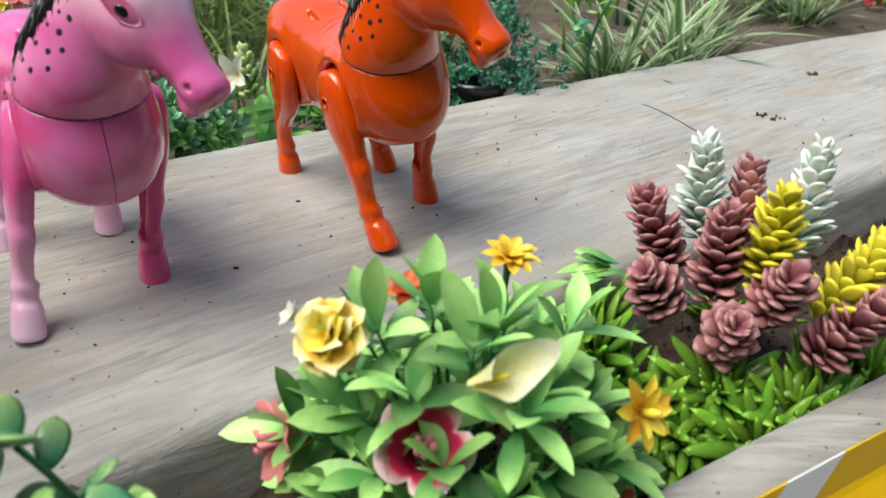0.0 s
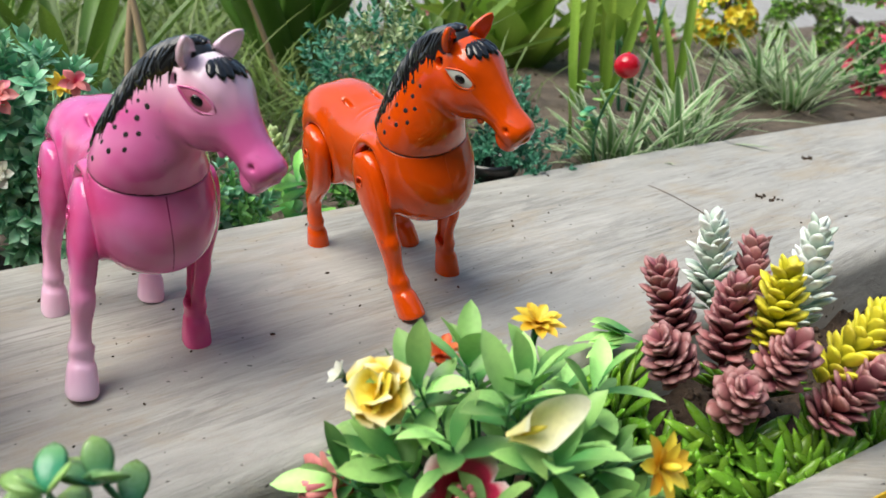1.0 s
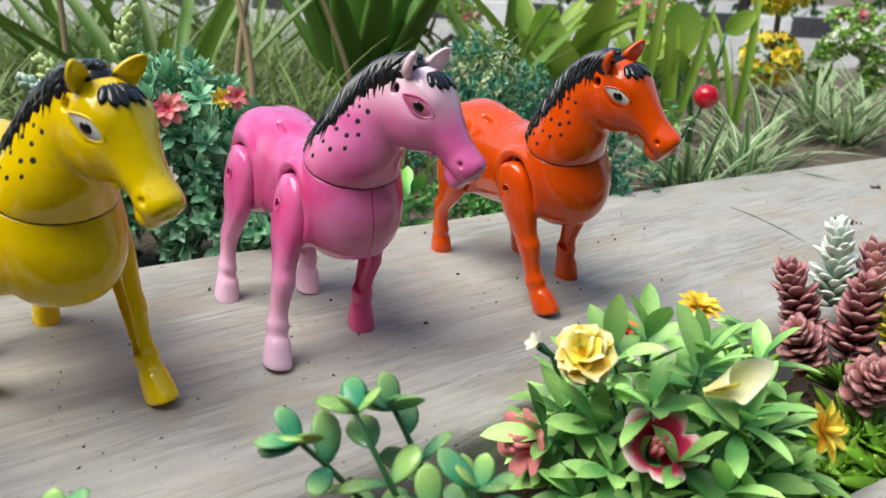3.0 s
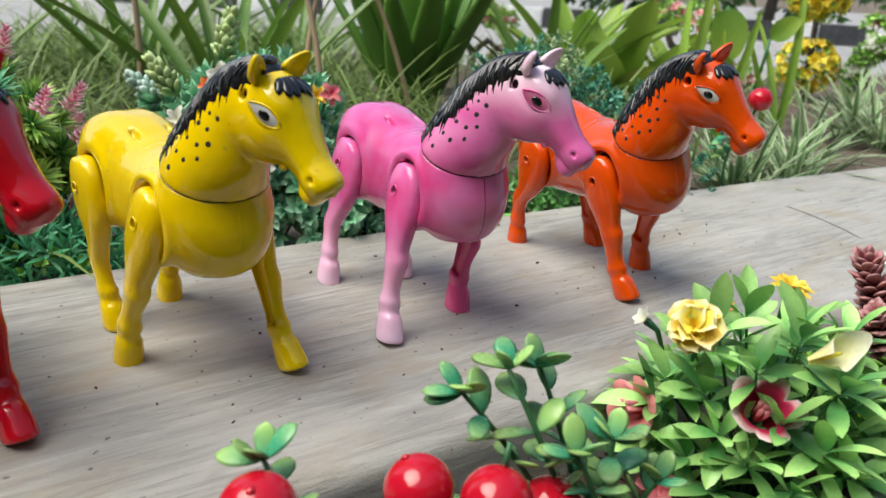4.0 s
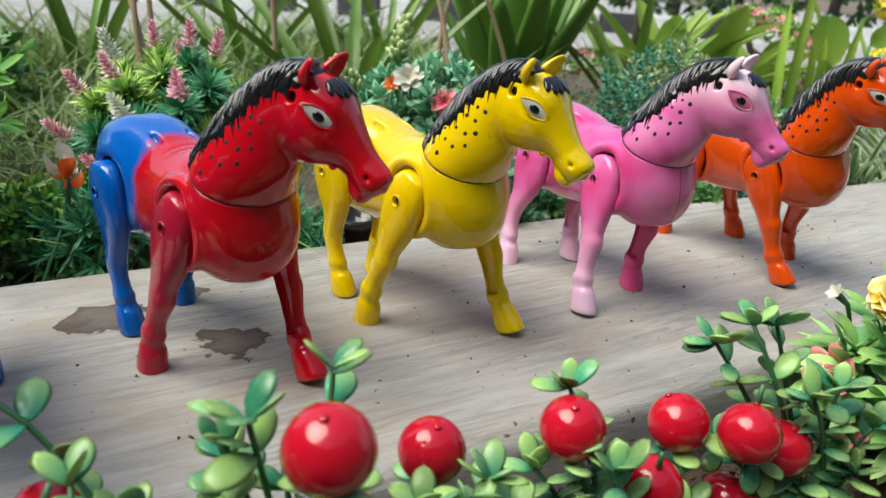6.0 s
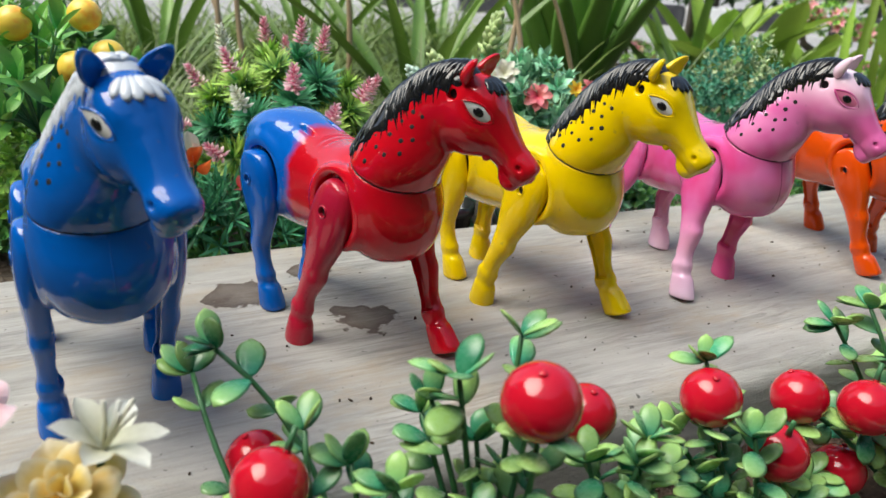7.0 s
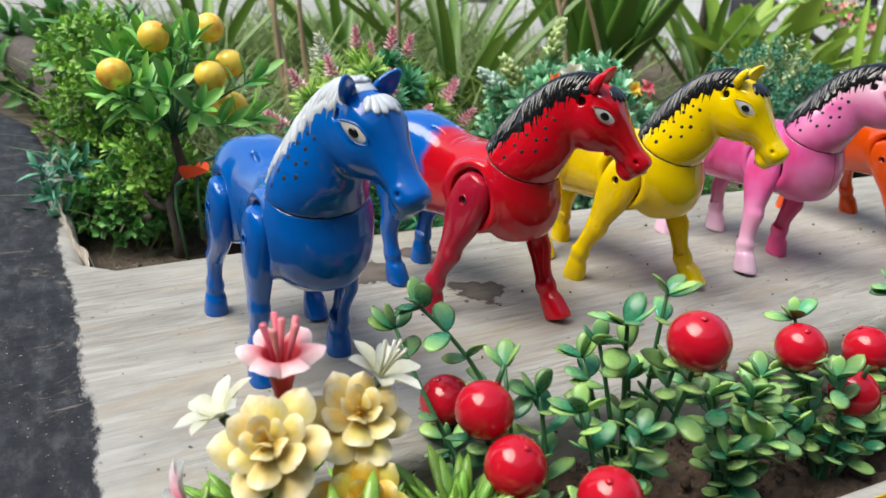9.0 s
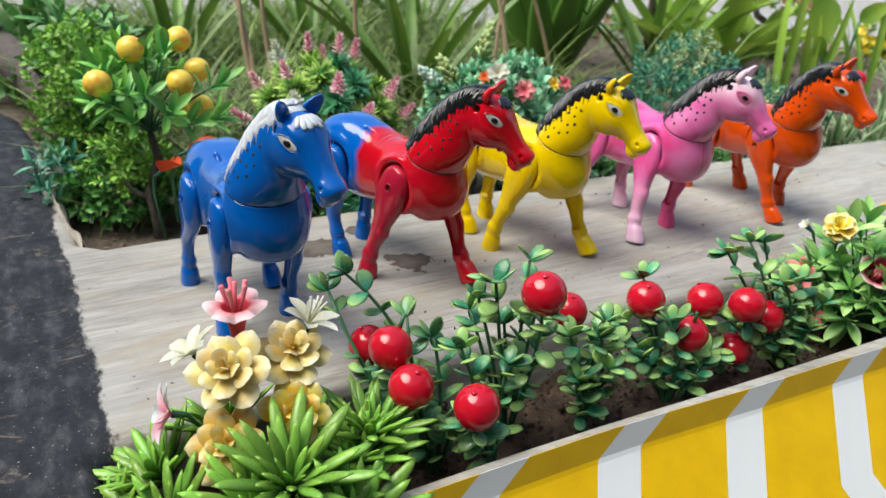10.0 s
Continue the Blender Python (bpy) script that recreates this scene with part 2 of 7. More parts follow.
def concrete():
    m = Nodes("trowelled_concrete")
    o = m.coords()
    streak = m.noise(m.coords((5.0, 34, 20), turn=0.05), 1.6, 7, 0.70, 1.1)
    fine = m.noise(m.coords((16, 170, 60), turn=-0.06), 1.2, 6, 0.74, 0.9)
    cloud = m.noise(o, 5.5, 5, 0.6)
    grit = m.noise(o, 700, 2, 0.6)
    c = m.ramp(streak, [(0.25, (0.21, 0.199, 0.180)), (0.43, (0.335, 0.320, 0.292)), (0.57, (0.42, 0.405, 0.373)), (0.78, (0.56, 0.545, 0.51))])
    patch = m.grey(m.noise(m.coords((5, 11, 8)), 1.3, 3, 0.6, 0.5), 0.36, 0.62, 0.15, 1.0)
    c = m.mix(m.grey(m.noise(o, 3.2, 3), 0.4, 0.65, 0, 0.55), c, (0.38, 0.374, 0.358))
    c = m.mix(m.maths("MULTIPLY", patch, m.grey(fine, 0.44, 0.64, 0.0, 0.8)), c, (0.17, 0.162, 0.15))
    scratch = m.noise(m.coords((9, 240, 60), turn=0.09), 1.3, 5, 0.66, 0.6)
    c = m.mix(m.maths("MULTIPLY", patch, m.grey(scratch, 0.62, 0.70, 0, 0.5)), c, (0.58, 0.565, 0.54))
    c = m.mix(m.maths("MULTIPLY", patch, m.grey(scratch, 0.40, 0.33, 0, 0.55)), c, (0.11, 0.10, 0.09))
    c = m.mix(m.grey(cloud, 0.45, 0.72, 0, 0.4), c, (0.48, 0.465, 0.44))
    rust = m.grey(m.noise(m.coords((0.7, 1.4, 1)), 13, 6, 0.7, 0.6), 0.50, 0.70, 0, 0.65)
    c = m.mix(rust, c, (0.36, 0.285, 0.19))
    dots = m.grey(m.noise(o, 210, 2, 0.5), 0.70, 0.735, 0, 0.85)
    c = m.mix(dots, c, (0.05, 0.045, 0.04))
    # dried water stains with darker rims
    geo = m.add("TexCoord").outputs["Object"]
    wob = m.add("TexNoise", Scale=60.0, Detail=4.0)
    m.link(geo, wob.inputs["Vector"])
    for sx, sy, size in STAINS:
        dist = m.add("VectorMath")
        dist.operation = "DISTANCE"
        m.link(geo, dist.inputs[0])
        dist.inputs[1].default_value = (sx, sy, 0)
        dd = m.maths("ADD", m.maths("DIVIDE", dist.outputs["Value"], size), m.grey(wob.outputs["Fac"], 0.3, 0.7, -0.45, 0.45))
        c = m.mix(m.ramp(dd, [(0.0, (0.72,) * 3), (0.45, (0.82,) * 3), (0.78, (0.97,) * 3), (0.86, (0.0,) * 3)]), c, (0.075, 0.052, 0.040))
    # black paint, with a ragged brushed rim, beyond the end of the bare ledge
    s = m.add("SeparateXYZ")
    m.link(m.add("TexCoord").outputs["Object"], s.inputs[0])
    rag = m.maths("ADD", m.grey(m.noise(m.coords((60, 26, 30)), 2.0, 6, 0.75), 0.3, 0.7, -0.004, 0.004), m.grey(m.noise(o, 9, 2), 0.3, 0.7, -0.006, 0.006))
    paint = m.grey(m.maths("ADD", s.outputs[0], rag), -0.3635, -0.3665)
    worn = m.grey(m.noise(m.coords((9, 16, 30)), 2.6, 8, 0.80, 1.2), 0.575, 0.66, 0, 0.95)
    black = m.ramp(m.noise(m.coords((30, 12, 20)), 3.0, 6, 0.7), [(0.25, (0.014, 0.015, 0.019)), (0.5, (0.030, 0.032, 0.038)), (0.72, (0.085, 0.088, 0.096))])
    black = m.mix(m.maths("MULTIPLY", worn, 0.7), black, (0.26, 0.22, 0.18))
    black = m.mix(m.grey(m.noise(o, 420, 2, 0.5), 0.70, 0.73, 0, 0.8), black, (0.45, 0.43, 0.40))
    c = m.mix(paint, c, black)
    m.set(Base_Color=c, Roughness=m.grey(streak, 0.3, 0.7, 0.5, 0.72), Specular_IOR_Level=m.grey(paint, 0, 1, 0.4, 0.08))
    h = m.maths("ADD", m.maths("MULTIPLY", fine, 0.7), m.maths("ADD", m.maths("MULTIPLY", streak, 0.8), m.maths("MULTIPLY", grit, 0.25)))
    m.bump(h, 0.8, 0.0018)
    return m.mat


def soil_material(name, dark, light, scale=1.0):
    m = Nodes(name)
    o = m.coords()
    a, b = m.noise(o, 60 * scale, 6, 0.7), m.noise(o, 320 * scale, 4, 0.7)
    c = m.mix(m.grey(a, 0.3, 0.7), dark, light)
    c = m.mix(m.grey(b, 0.62, 0.72, 0, 0.7), c, tuple(min(1, v * 2.2) for v in light))
    m.set(Base_Color=c, Roughness=0.92)
    m.bump(m.maths("ADD", a, b), 0.9, 0.004 / scale)
    return m.mat


MAT_CONCRETE = concrete()
MAT_SOIL = soil_material("potting_soil", (0.022, 0.014, 0.009), (0.105, 0.066, 0.042))
MAT_EARTH = soil_material("garden_earth", (0.06, 0.045, 0.033), (0.20, 0.155, 0.115), 0.35)

# ---- ledge, trough, lip, board ----
ROT = Matrix.Rotation(radians(38.5), 4, "Z")
outline = [(-1.7, -0.9), (-0.376, -0.9), (-0.374, 0.236), (-0.36, 0.247), (-0.1, 0.25), (0.1, 0.249), (0.3, 0.243), (0.6, 0.226), (1.0, 0.19), (1.8, 0.06),
           (1.8, 0.345), (1.4, 0.415), (1.135, 0.457), (0.94, 0.481), (0.66, 0.504), (0.46, 0.512), (0.2, 0.524), (0.0, 0.531), (-0.2, 0.534), (-0.33, 0.531),
           (-0.352, 0.55), (-0.353, 0.8), (-0.375, 1.03), (-0.45, 1.25), (-0.8, 1.9), (-1.7, 3.0)]
bm = bmesh.new()
top = bm.faces.new([bm.verts.new((s, n, 0)) for s, n in outline])
bm.normal_update()
ext = bmesh.ops.extrude_face_region(bm, geom=[top])
bmesh.ops.translate(bm, verts=[e for e in ext["geom"] if isinstance(e, bmesh.types.BMVert)], vec=(0, 0, -0.14))
rim = [e for e in bm.edges if all(abs(v.co.z) < 1e-6 for v in e.verts)]
bmesh.ops.bevel(bm, geom=rim, offset=0.014, segments=5, profile=0.5, affect="EDGES")
bmesh.ops.recalc_face_normals(bm, faces=bm.faces)
for v in bm.verts:
    if v.co.z < -0.1:
        v.co.z = -0.62
ledge = part("ledge", bm, MAT_CONCRETE, None, "grey trowelled concrete ledge with a black painted end", m=ROT)
tagged(ledge, category="ledge", kind="structure")
crack_line = [(0.203, 0.695, 0.0001), (0.209, 0.686, 0.0001), (0.217, 0.670, 0.0001), (0.223, 0.655, 0.0001), (0.232, 0.628, 0.0001), (0.235, 0.614, 0.0001), (0.238, 0.603, 0.0001)]
put("crack", Buf().add(tube(crack_line, [0.0003, 0.0005, 0.0006, 0.0004, 0.0006, 0.0004, 0.0002], 5)).mesh("crack", [MAT_SOIL]), ledge, ROT.inverted(), "thin dark crack")
b = Buf()
for cx, cy, cr, cn in ((0.391, 0.808, 0.005, 8), (0.296, 0.672, 0.005, 6), (0.308, 0.669, 0.008, 7), (0.128, 0.420, 0.006, 4), (-0.10, 0.30, 0.22, 40), (0.12, 0.52, 0.25, 44), (-0.27, 0.16, 0.14, 26)):
    for _ in range(cn):
        r = rnd(0.0005, 0.0011) if cr > 0.1 else rnd(0.0008, 0.0020)
        q = Vector((cx + rnd(-cr, cr), cy + rnd(-cr, cr), r * 0.4))
        nn = -q.x * AY + q.y * AX
        if 0.27 < nn < 0.515:
            b.add(ball(1.0, 6, 4, 0.7), Matrix.Translation(q) @ Euler((rnd(0, 6), rnd(0, 6), rnd(0, 6))).to_matrix().to_4x4() @ Matrix.Diagonal((r * rnd(1, 2), r, r * 0.8, 1)))
tagged(put("soil_crumbs", b.mesh("soil_crumbs", [MAT_SOIL])), "dark soil crumbs scattered on the concrete ledge", "soil", kind="stuff")
md = ledge.modifiers.new("flat", "EDGE_SPLIT")
md.split_angle = radians(40)


def strip(profile, path, name, material, label, category, kind="", smooth=True):
    """Sweeps a profile of (n offset, z) along a path of (s, n)."""
    v, f = [], []
    rows = spline(path, 8)
    k = len(profile)
    for s, n in rows:
        for dn, z in profile:
            v.append(tuple(ROT @ Vector((s, n + dn, z))))
    for i in range(len(rows) - 1):
        for j in range(k - 1):
            a = i * k + j
            f.append((a, a + 1, a + k + 1, a + k))
    f += [tuple(range(k)), tuple((len(rows) - 1) * k + j for j in reversed(range(k)))]
    me = bpy.data.meshes.new(name)
    me.from_pydata(v, [], f)
    uv = me.uv_layers.new(name="UVMap")
    run = np.cumsum([0] + [math.hypot(profile[j + 1][0] - profile[j][0], profile[j + 1][1] - profile[j][1]) for j in range(k - 1)])
    for poly in me.polygons:
        for li in poly.loop_indices:
            vi = me.loops[li].vertex_index
            uv.data[li].uv = (rows[vi // k][0], run[vi % k])
    me.materials.append(material)
    me.polygons.foreach_set("use_smooth", [smooth] * len(me.polygons))
    return tagged(put(name, me), label, category, kind=kind)


LIP = [(-0.374, 0.147), (-0.2, 0.1465), (-0.1, 0.1435), (0.0, 0.1385), (0.15, 0.1335), (0.25, 0.131), (0.39, 0.117), (0.8, 0.07), (1.8, -0.08)]
BOARD = [(-0.38, 0.1375), (-0.2, 0.1360), (-0.1, 0.1335), (0.0, 0.1265), (0.14, 0.1185), (0.28, 0.1040), (0.45, 0.080), (0.9, 0.005), (1.8, -0.13)]


def curve_at(rows, s):
    return float(np.interp(s, [r[0] for r in fine_rows(rows)], [r[1] for r in fine_rows(rows)]))


def fine_rows(rows):
    return spline(rows, 8)


# the trough's front wall, from its inner face to the board that covers its outside
v, f = [], []
cuts = np.linspace(-0.374, 1.75, 60)
for s in cuts:
    a, z = curve_at(LIP, s), curve_at(BOARD, s) - 0.0005
    w = max(a - z, 0.002)
    for n, h in ((a + 0.001, -0.3), (a, -0.008), (a - 0.12 * w, -0.0025), (a - 0.35 * w, -0.0008), (z, -0.0008), (z, -0.3)):
        v.append(tuple(ROT @ Vector((s, n, h))))
f = [(i * 6 + j, i * 6 + j + 1, i * 6 + j + 7, i * 6 + j + 6) for i in range(len(cuts) - 1) for j in range(5)]
tagged(put("planter_wall", Buf().add((np.array(v), f, [(0, 0)] * len(v))).mesh("planter_wall", [MAT_CONCRETE])), "grey concrete front wall of the planting trough", "wall", kind="structure")


def chevrons():
    m = Nodes("chevron_sheet")
    s = m.add("SeparateXYZ")
    m.link(m.add("TexCoord").outputs["UV"], s.inputs[0])
    down = m.maths("SUBTRACT", s.outputs[1], 0.0628)          # run from the board's top edge: the rim slants, the face less, and turns back below
    rim = m.maths("MULTIPLY", m.maths("MINIMUM", down, 0.0165), 1.25)
    face = m.maths("MULTIPLY", m.maths("MINIMUM", m.maths("MAXIMUM", m.maths("SUBTRACT", down, 0.0165), 0.0), m.maths("SUBTRACT", 0.140, down)), 0.42)
    ph = m.maths("FRACT", m.maths("DIVIDE", m.maths("ADD", m.maths("ADD", s.outputs[0], 5.1423), m.maths("ADD", rim, face)), 0.0988))
    white = m.maths("LESS_THAN", ph, 0.320)
    o = m.coords()
    n = m.noise(o, 40, 4)
    c = m.mix(white, m.mix(m.grey(n, 0.3, 0.7), (0.80, 0.50, 0.006), (0.70, 0.42, 0.006)), (0.74, 0.77, 0.80))
    m.set(Base_Color=c, Roughness=0.3, Coat_Weight=0.3, Coat_Roughness=0.15)
    m.bump(n, 0.1, 0.003)
    return m.mat


board_section = [(-0.0015, -0.06), (0.0, 0.0015), (-0.0012, 0.0022), (-0.0045, -0.013), (-0.006, -0.0155), (-0.055, -0.075), (-0.075, -0.105), (-0.077, -0.62)]
strip(board_section, BOARD, "striped_board", chevrons(), "yellow and white chevron striped board along the trough", "board", "structure", smooth=False)


def soil_bed(name, s0, s1, n0, n1, z, amp, step, material, label, clods):
    ns, nn = int((s1 - s0) / step), int((n1 - n0) / step)
    v = []
    for i in range(ns + 1):
        for j in range(nn + 1):
            sa = s0 + (s1 - s0) * i / ns
            na = max(n0, curve_at(BOARD, sa) - 0.019)
            p = Vector((sa, na + (n1 - na) * j / nn, 0))
            h = noise.fractal(p * 45, 0.9, 2.0, 4) * amp + noise.noise(p * 9) * amp * 0.8
            v.append(tuple(ROT @ Vector((p.x, p.y, z + h))))
    f = [(i * (nn + 1) + j, (i + 1) * (nn + 1) + j, (i + 1) * (nn + 1) + j + 1, i * (nn + 1) + j + 1) for i in range(ns) for j in range(nn)]
    b = Buf()
    b.add((np.array(v), f, [(0, 0)] * len(v)))
    lump = ball(1.0, 6, 4, 0.7)
    for _ in range(clods):
        r = rnd(0.0008, 0.0026) * (1 if rnd(0, 1) < 0.9 else 1.8)
        sa = rnd(s0, s1)
        p = sn(sa, rnd(max(n0, curve_at(BOARD, sa) - 0.016), n1), z + amp * 0.6 + r * 0.2)
        b.add(lump, Matrix.Translation(p) @ Euler((rnd(0, 6), rnd(0, 6), rnd(0, 6))).to_matrix().to_4x4() @ Matrix.Diagonal((r, r * rnd(0.6, 1), r, 1)))
    return tagged(put(name, b.mesh(name, [material])), label, "soil", kind="structure")


soil_bed("trough_soil", -0.374, 0.7, 0.02, 0.256, -0.047, 0.009, 0.0045, MAT_SOIL, "dark brown crumbly potting soil in the trough", 2600)


# ---- garden ground ----
def ground_height(x, y):
    n = -x * AY + y * AX
    s = x * AX + y * AY
    rim = 2.4 - 1.0 * min(max((s - 1.1) / 0.6, 0), 1)          # the bed narrows towards its far end
    e = min(max((n - rim) / 0.35, 0), 1)
    bed = -0.037 + 0.004 * noise.noise((x * 9, y * 9, 0)) - 0.03 * min(max((n - 0.9) / 1.2, 0), 1)
    if n < 0.515:
        bed = -0.16
    k = 1 - e * e * (3 - 2 * e)
    return bed * k - 0.33 * (1 - k) - (0.5 if n < 0.4 else 0)


def axis(lo, hi, fine0, fine1, step):
    out = list(np.arange(fine0, fine1, step))
    d, p = step, fine1
    while p < hi:
        out.append(p)
        d *= 1.35
        p += d
    out.append(hi)
    d, p, low = step, fine0, []
    while p > lo:
        d *= 1.35
        p -= d
        low.append(max(p, lo))
    return low[::-1] + out


gx, gy = axis(-200, 200, -1.6, 2.4, 0.04), axis(-200, 300, 0.1, 4.0, 0.04)
gv = [(x, y, ground_height(x, y)) for x in gx for y in gy]
gf = [(i * len(gy) + j, (i + 1) * len(gy) + j, (i + 1) * len(gy) + j + 1, i * len(gy) + j + 1) for i in range(len(gx) - 1) for j in range(len(gy) - 1)]
b = Buf()
b.add((np.array(gv), gf, [(0, 0)] * len(gv)))
tagged(put("ground", b.mesh("ground", [MAT_EARTH])), "brown garden earth with scattered dry bits", "ground", kind="structure")


def paving():
    m = Nodes("grey_paving")
    o = m.coords()
    br = m.add("TexBrick", Scale=1.0, Mortar_Size=0.012)
    br.inputs["Color1"].default_value, br.inputs["Color2"].default_value, br.inputs["Mortar"].default_value = (0.27, 0.265, 0.26, 1), (0.33, 0.325, 0.32, 1), (0.19, 0.185, 0.18, 1)
    br.inputs["Brick Width"].default_value, br.inputs["Row Height"].default_value = 0.4, 0.2
    m.link(o, br.inputs["Vector"])
    n = m.noise(o, 6, 5)
    m.set(Base_Color=m.mix(m.grey(n, 0.35, 0.7, 0, 0.4), br.outputs[0], (0.26, 0.245, 0.23)), Roughness=0.8)
    m.bump(n, 0.3, 0.01)
    return m.mat


bm = bmesh.new()
bmesh.ops.create_grid(bm, x_segments=1, y_segments=1, size=1, matrix=Matrix.Translation((2, 16, -0.305)) @ Matrix.Diagonal((40, 13.9, 1, 1)))
tagged(part("pavement", bm, paving(), None, "grey paved yard behind the garden", smooth=False), category="pavement", kind="structure")

paint_w = Nodes("kerb_white")
paint_w.set(Base_Color=paint_w.mix(paint_w.grey(paint_w.noise(paint_w.coords(), 9, 5), 0.4, 0.75, 0, 0.6), (0.72, 0.72, 0.71), (0.42, 0.41, 0.39)), Roughness=0.7)
paint_k = Nodes("kerb_black")
paint_k.set(Base_Color=paint_k.mix(paint_k.grey(paint_k.noise(paint_k.coords(), 9, 5), 0.4, 0.75, 0, 0.6), (0.03, 0.03, 0.034), (0.10, 0.10, 0.10)), Roughness=0.6)
kerb = thing("kerb", Matrix.Translation((0, 9.0, -0.357)), "black and white painted concrete kerb", "kerb", kind="structure")
kerb_mesh = []
for mt in (paint_w.mat, paint_k.mat):
    bm = bmesh.new()
    bmesh.ops.create_cube(bm, size=1, matrix=Matrix.Translation((0, 0, 0.135)) @ Matrix.Diagonal((0.50, 0.16, 0.27, 1)))
    bmesh.ops.bevel(bm, geom=bm.edges[:], offset=0.018, segments=2, affect="EDGES")
    me = bpy.data.meshes.new("kerb_stone")
    bm.to_mesh(me)
    bm.free()
    me.materials.append(mt)
    kerb_mesh.append(me)
for i in range(-22, 30):
    put("kerb_stone", kerb_mesh[i % 2], kerb, Matrix.Translation((i * 0.508, 0, 0)))


# an added plain green wall, unseen beside and behind the camera, darkens reflections and sky light
wall_green = Nodes("unseen_wall_green")
wall_green.set(Base_Color=wall_green.mix(wall_green.grey(wall_green.noise(wall_green.coords(), 2.2, 6, 0.7), 0.35, 0.65), (0.02, 0.035, 0.015), (0.07, 0.10, 0.045)), Roughness=0.9)
v = []
for i in range(41):
    a = radians(165 + 210 * i / 40)
    for r, h in ((5.0, -0.62), (5.0, 4.6), (5.25, 4.6), (5.25, -0.62)):
        v.append((r * math.cos(a), r * math.sin(a), h))
f = [(i * 4 + j, i * 4 + (j + 1) % 4, i * 4 + 4 + (j + 1) % 4, i * 4 + 4 + j) for i in range(40) for j in range(4)]
tagged(put("wall_south", Buf().add((np.array(v), f, [(0, 0)] * len(v))).mesh("wall_south", [wall_green.mat], False)), "added unseen dark green wall that darkens reflections", "wall", kind="structure")

# ---- toy horses ----
def two_tone(name, front, back, at, width=0.004):
    m = plastic(name, front)
    s = m.add("SeparateXYZ")
    m.link(m.coords(), s.inputs[0])
    old = m.bsdf.inputs["Base Color"].links[0].from_socket
    w = m.maths("ADD", s.outputs[0], m.grey(m.noise(m.coords(), 90, 3), 0.3, 0.7, -0.003, 0.003))
    m.set(Base_Color=m.mix(m.grey(w, at - width, at + width), back, old))
    return m.mat


def sprayed(name, base, deep, pale, axis_index, lo, hi):
    """Sprayed paint that fades from pale at lo to the base colour at hi along one axis, with uneven clouds."""
    m = plastic(name, base, dirt=0.15)
    s = m.add("SeparateXYZ")
    o = m.coords()
    m.link(o, s.inputs[0])
    old = m.bsdf.inputs["Base Color"].links[0].from_socket
    cl = m.grey(m.noise(o, 22, 2), 0.3, 0.7, -0.3, 0.3)
    c = m.mix(m.grey(m.noise(o, 34, 2), 0.42, 0.66, 0, 0.75), old, deep)
    fade = m.maths("ADD", m.grey(s.outputs[axis_index], lo, hi), m.maths("MULTIPLY", cl, 0.5))
    m.set(Base_Color=m.mix(m.grey(fade, 0, 1), pale, c))
    return m.mat


MAT_MANE_BLACK = plastic("mane_black", (0.010, 0.010, 0.011), 0.14, 0.05).mat
MAT_MANE_WHITE = plastic("mane_white", (0.62, 0.66, 0.72), 0.3, 0.2).mat
MAT_EYE_WHITE = plastic("eye_white", (0.62, 0.62, 0.60), 0.3, 0.1).mat
MAT_PUPIL = plastic("pupil_black", (0.008, 0.008, 0.009), 0.2, 0.0).mat
MAT_HOLE = Nodes("dark_hole").set(Base_Color=(0.006, 0.005, 0.005), Roughness=0.8).mat

BODY = [  # x, z, tilt, half width, up, down
    (-0.1120, 0.084, 0, 0.0060, 0.008, 0.007),
    (-0.1090, 0.0845, 0, 0.0140, 0.0175, 0.015),
    (-0.1020, 0.0855, 0, 0.0200, 0.0260, 0.0225),
    (-0.0880, 0.0855, 0, 0.0238, 0.0318, 0.0290),
    (-0.0720, 0.0850, 0, 0.0248, 0.0332, 0.0325),
    (-0.0560, 0.0845, 0, 0.0244, 0.0312, 0.0318),
    (-0.0400, 0.0840, 0, 0.0240, 0.0276, 0.0300),
    (-0.0240, 0.0838, 0, 0.0246, 0.0272, 0.0288),
    (-0.0060, 0.0835, 0, 0.0256, 0.0290, 0.0272),
    (0.0080, 0.0825, 0, 0.0254, 0.0268, 0.0255),
    (0.0180, 0.0800, 0, 0.0230, 0.0190, 0.0240),
    (0.0260, 0.0770, 0, 0.0185, 0.0110, 0.0180),
    (0.0330, 0.0750, 0, 0.0060, 0.0040, 0.0080)]
NECK = [  # in the head's frame, whose origin lies over the collar's middle
    (-0.0020, 0.0990, 68, 0.0254, 0.0216, 0.0214),
    (0.0010, 0.1060, 68, 0.0252, 0.0216, 0.0216),
    (0.0026, 0.1096, 63, 0.0248, 0.0215, 0.0216),
    (0.0080, 0.1180, 51, 0.0220, 0.0218, 0.0214),
    (0.0142, 0.1264, 41, 0.0180, 0.0220, 0.0206),
    (0.0204, 0.1338, 35, 0.0142, 0.0210, 0.0184),
    (0.0288, 0.1392, 24, 0.0130, 0.0210, 0.0168),
    (0.0380, 0.1425, 8, 0.0116, 0.0190, 0.0150),
    (0.0435, 0.1440, 0, 0.0065, 0.0105, 0.0090)]
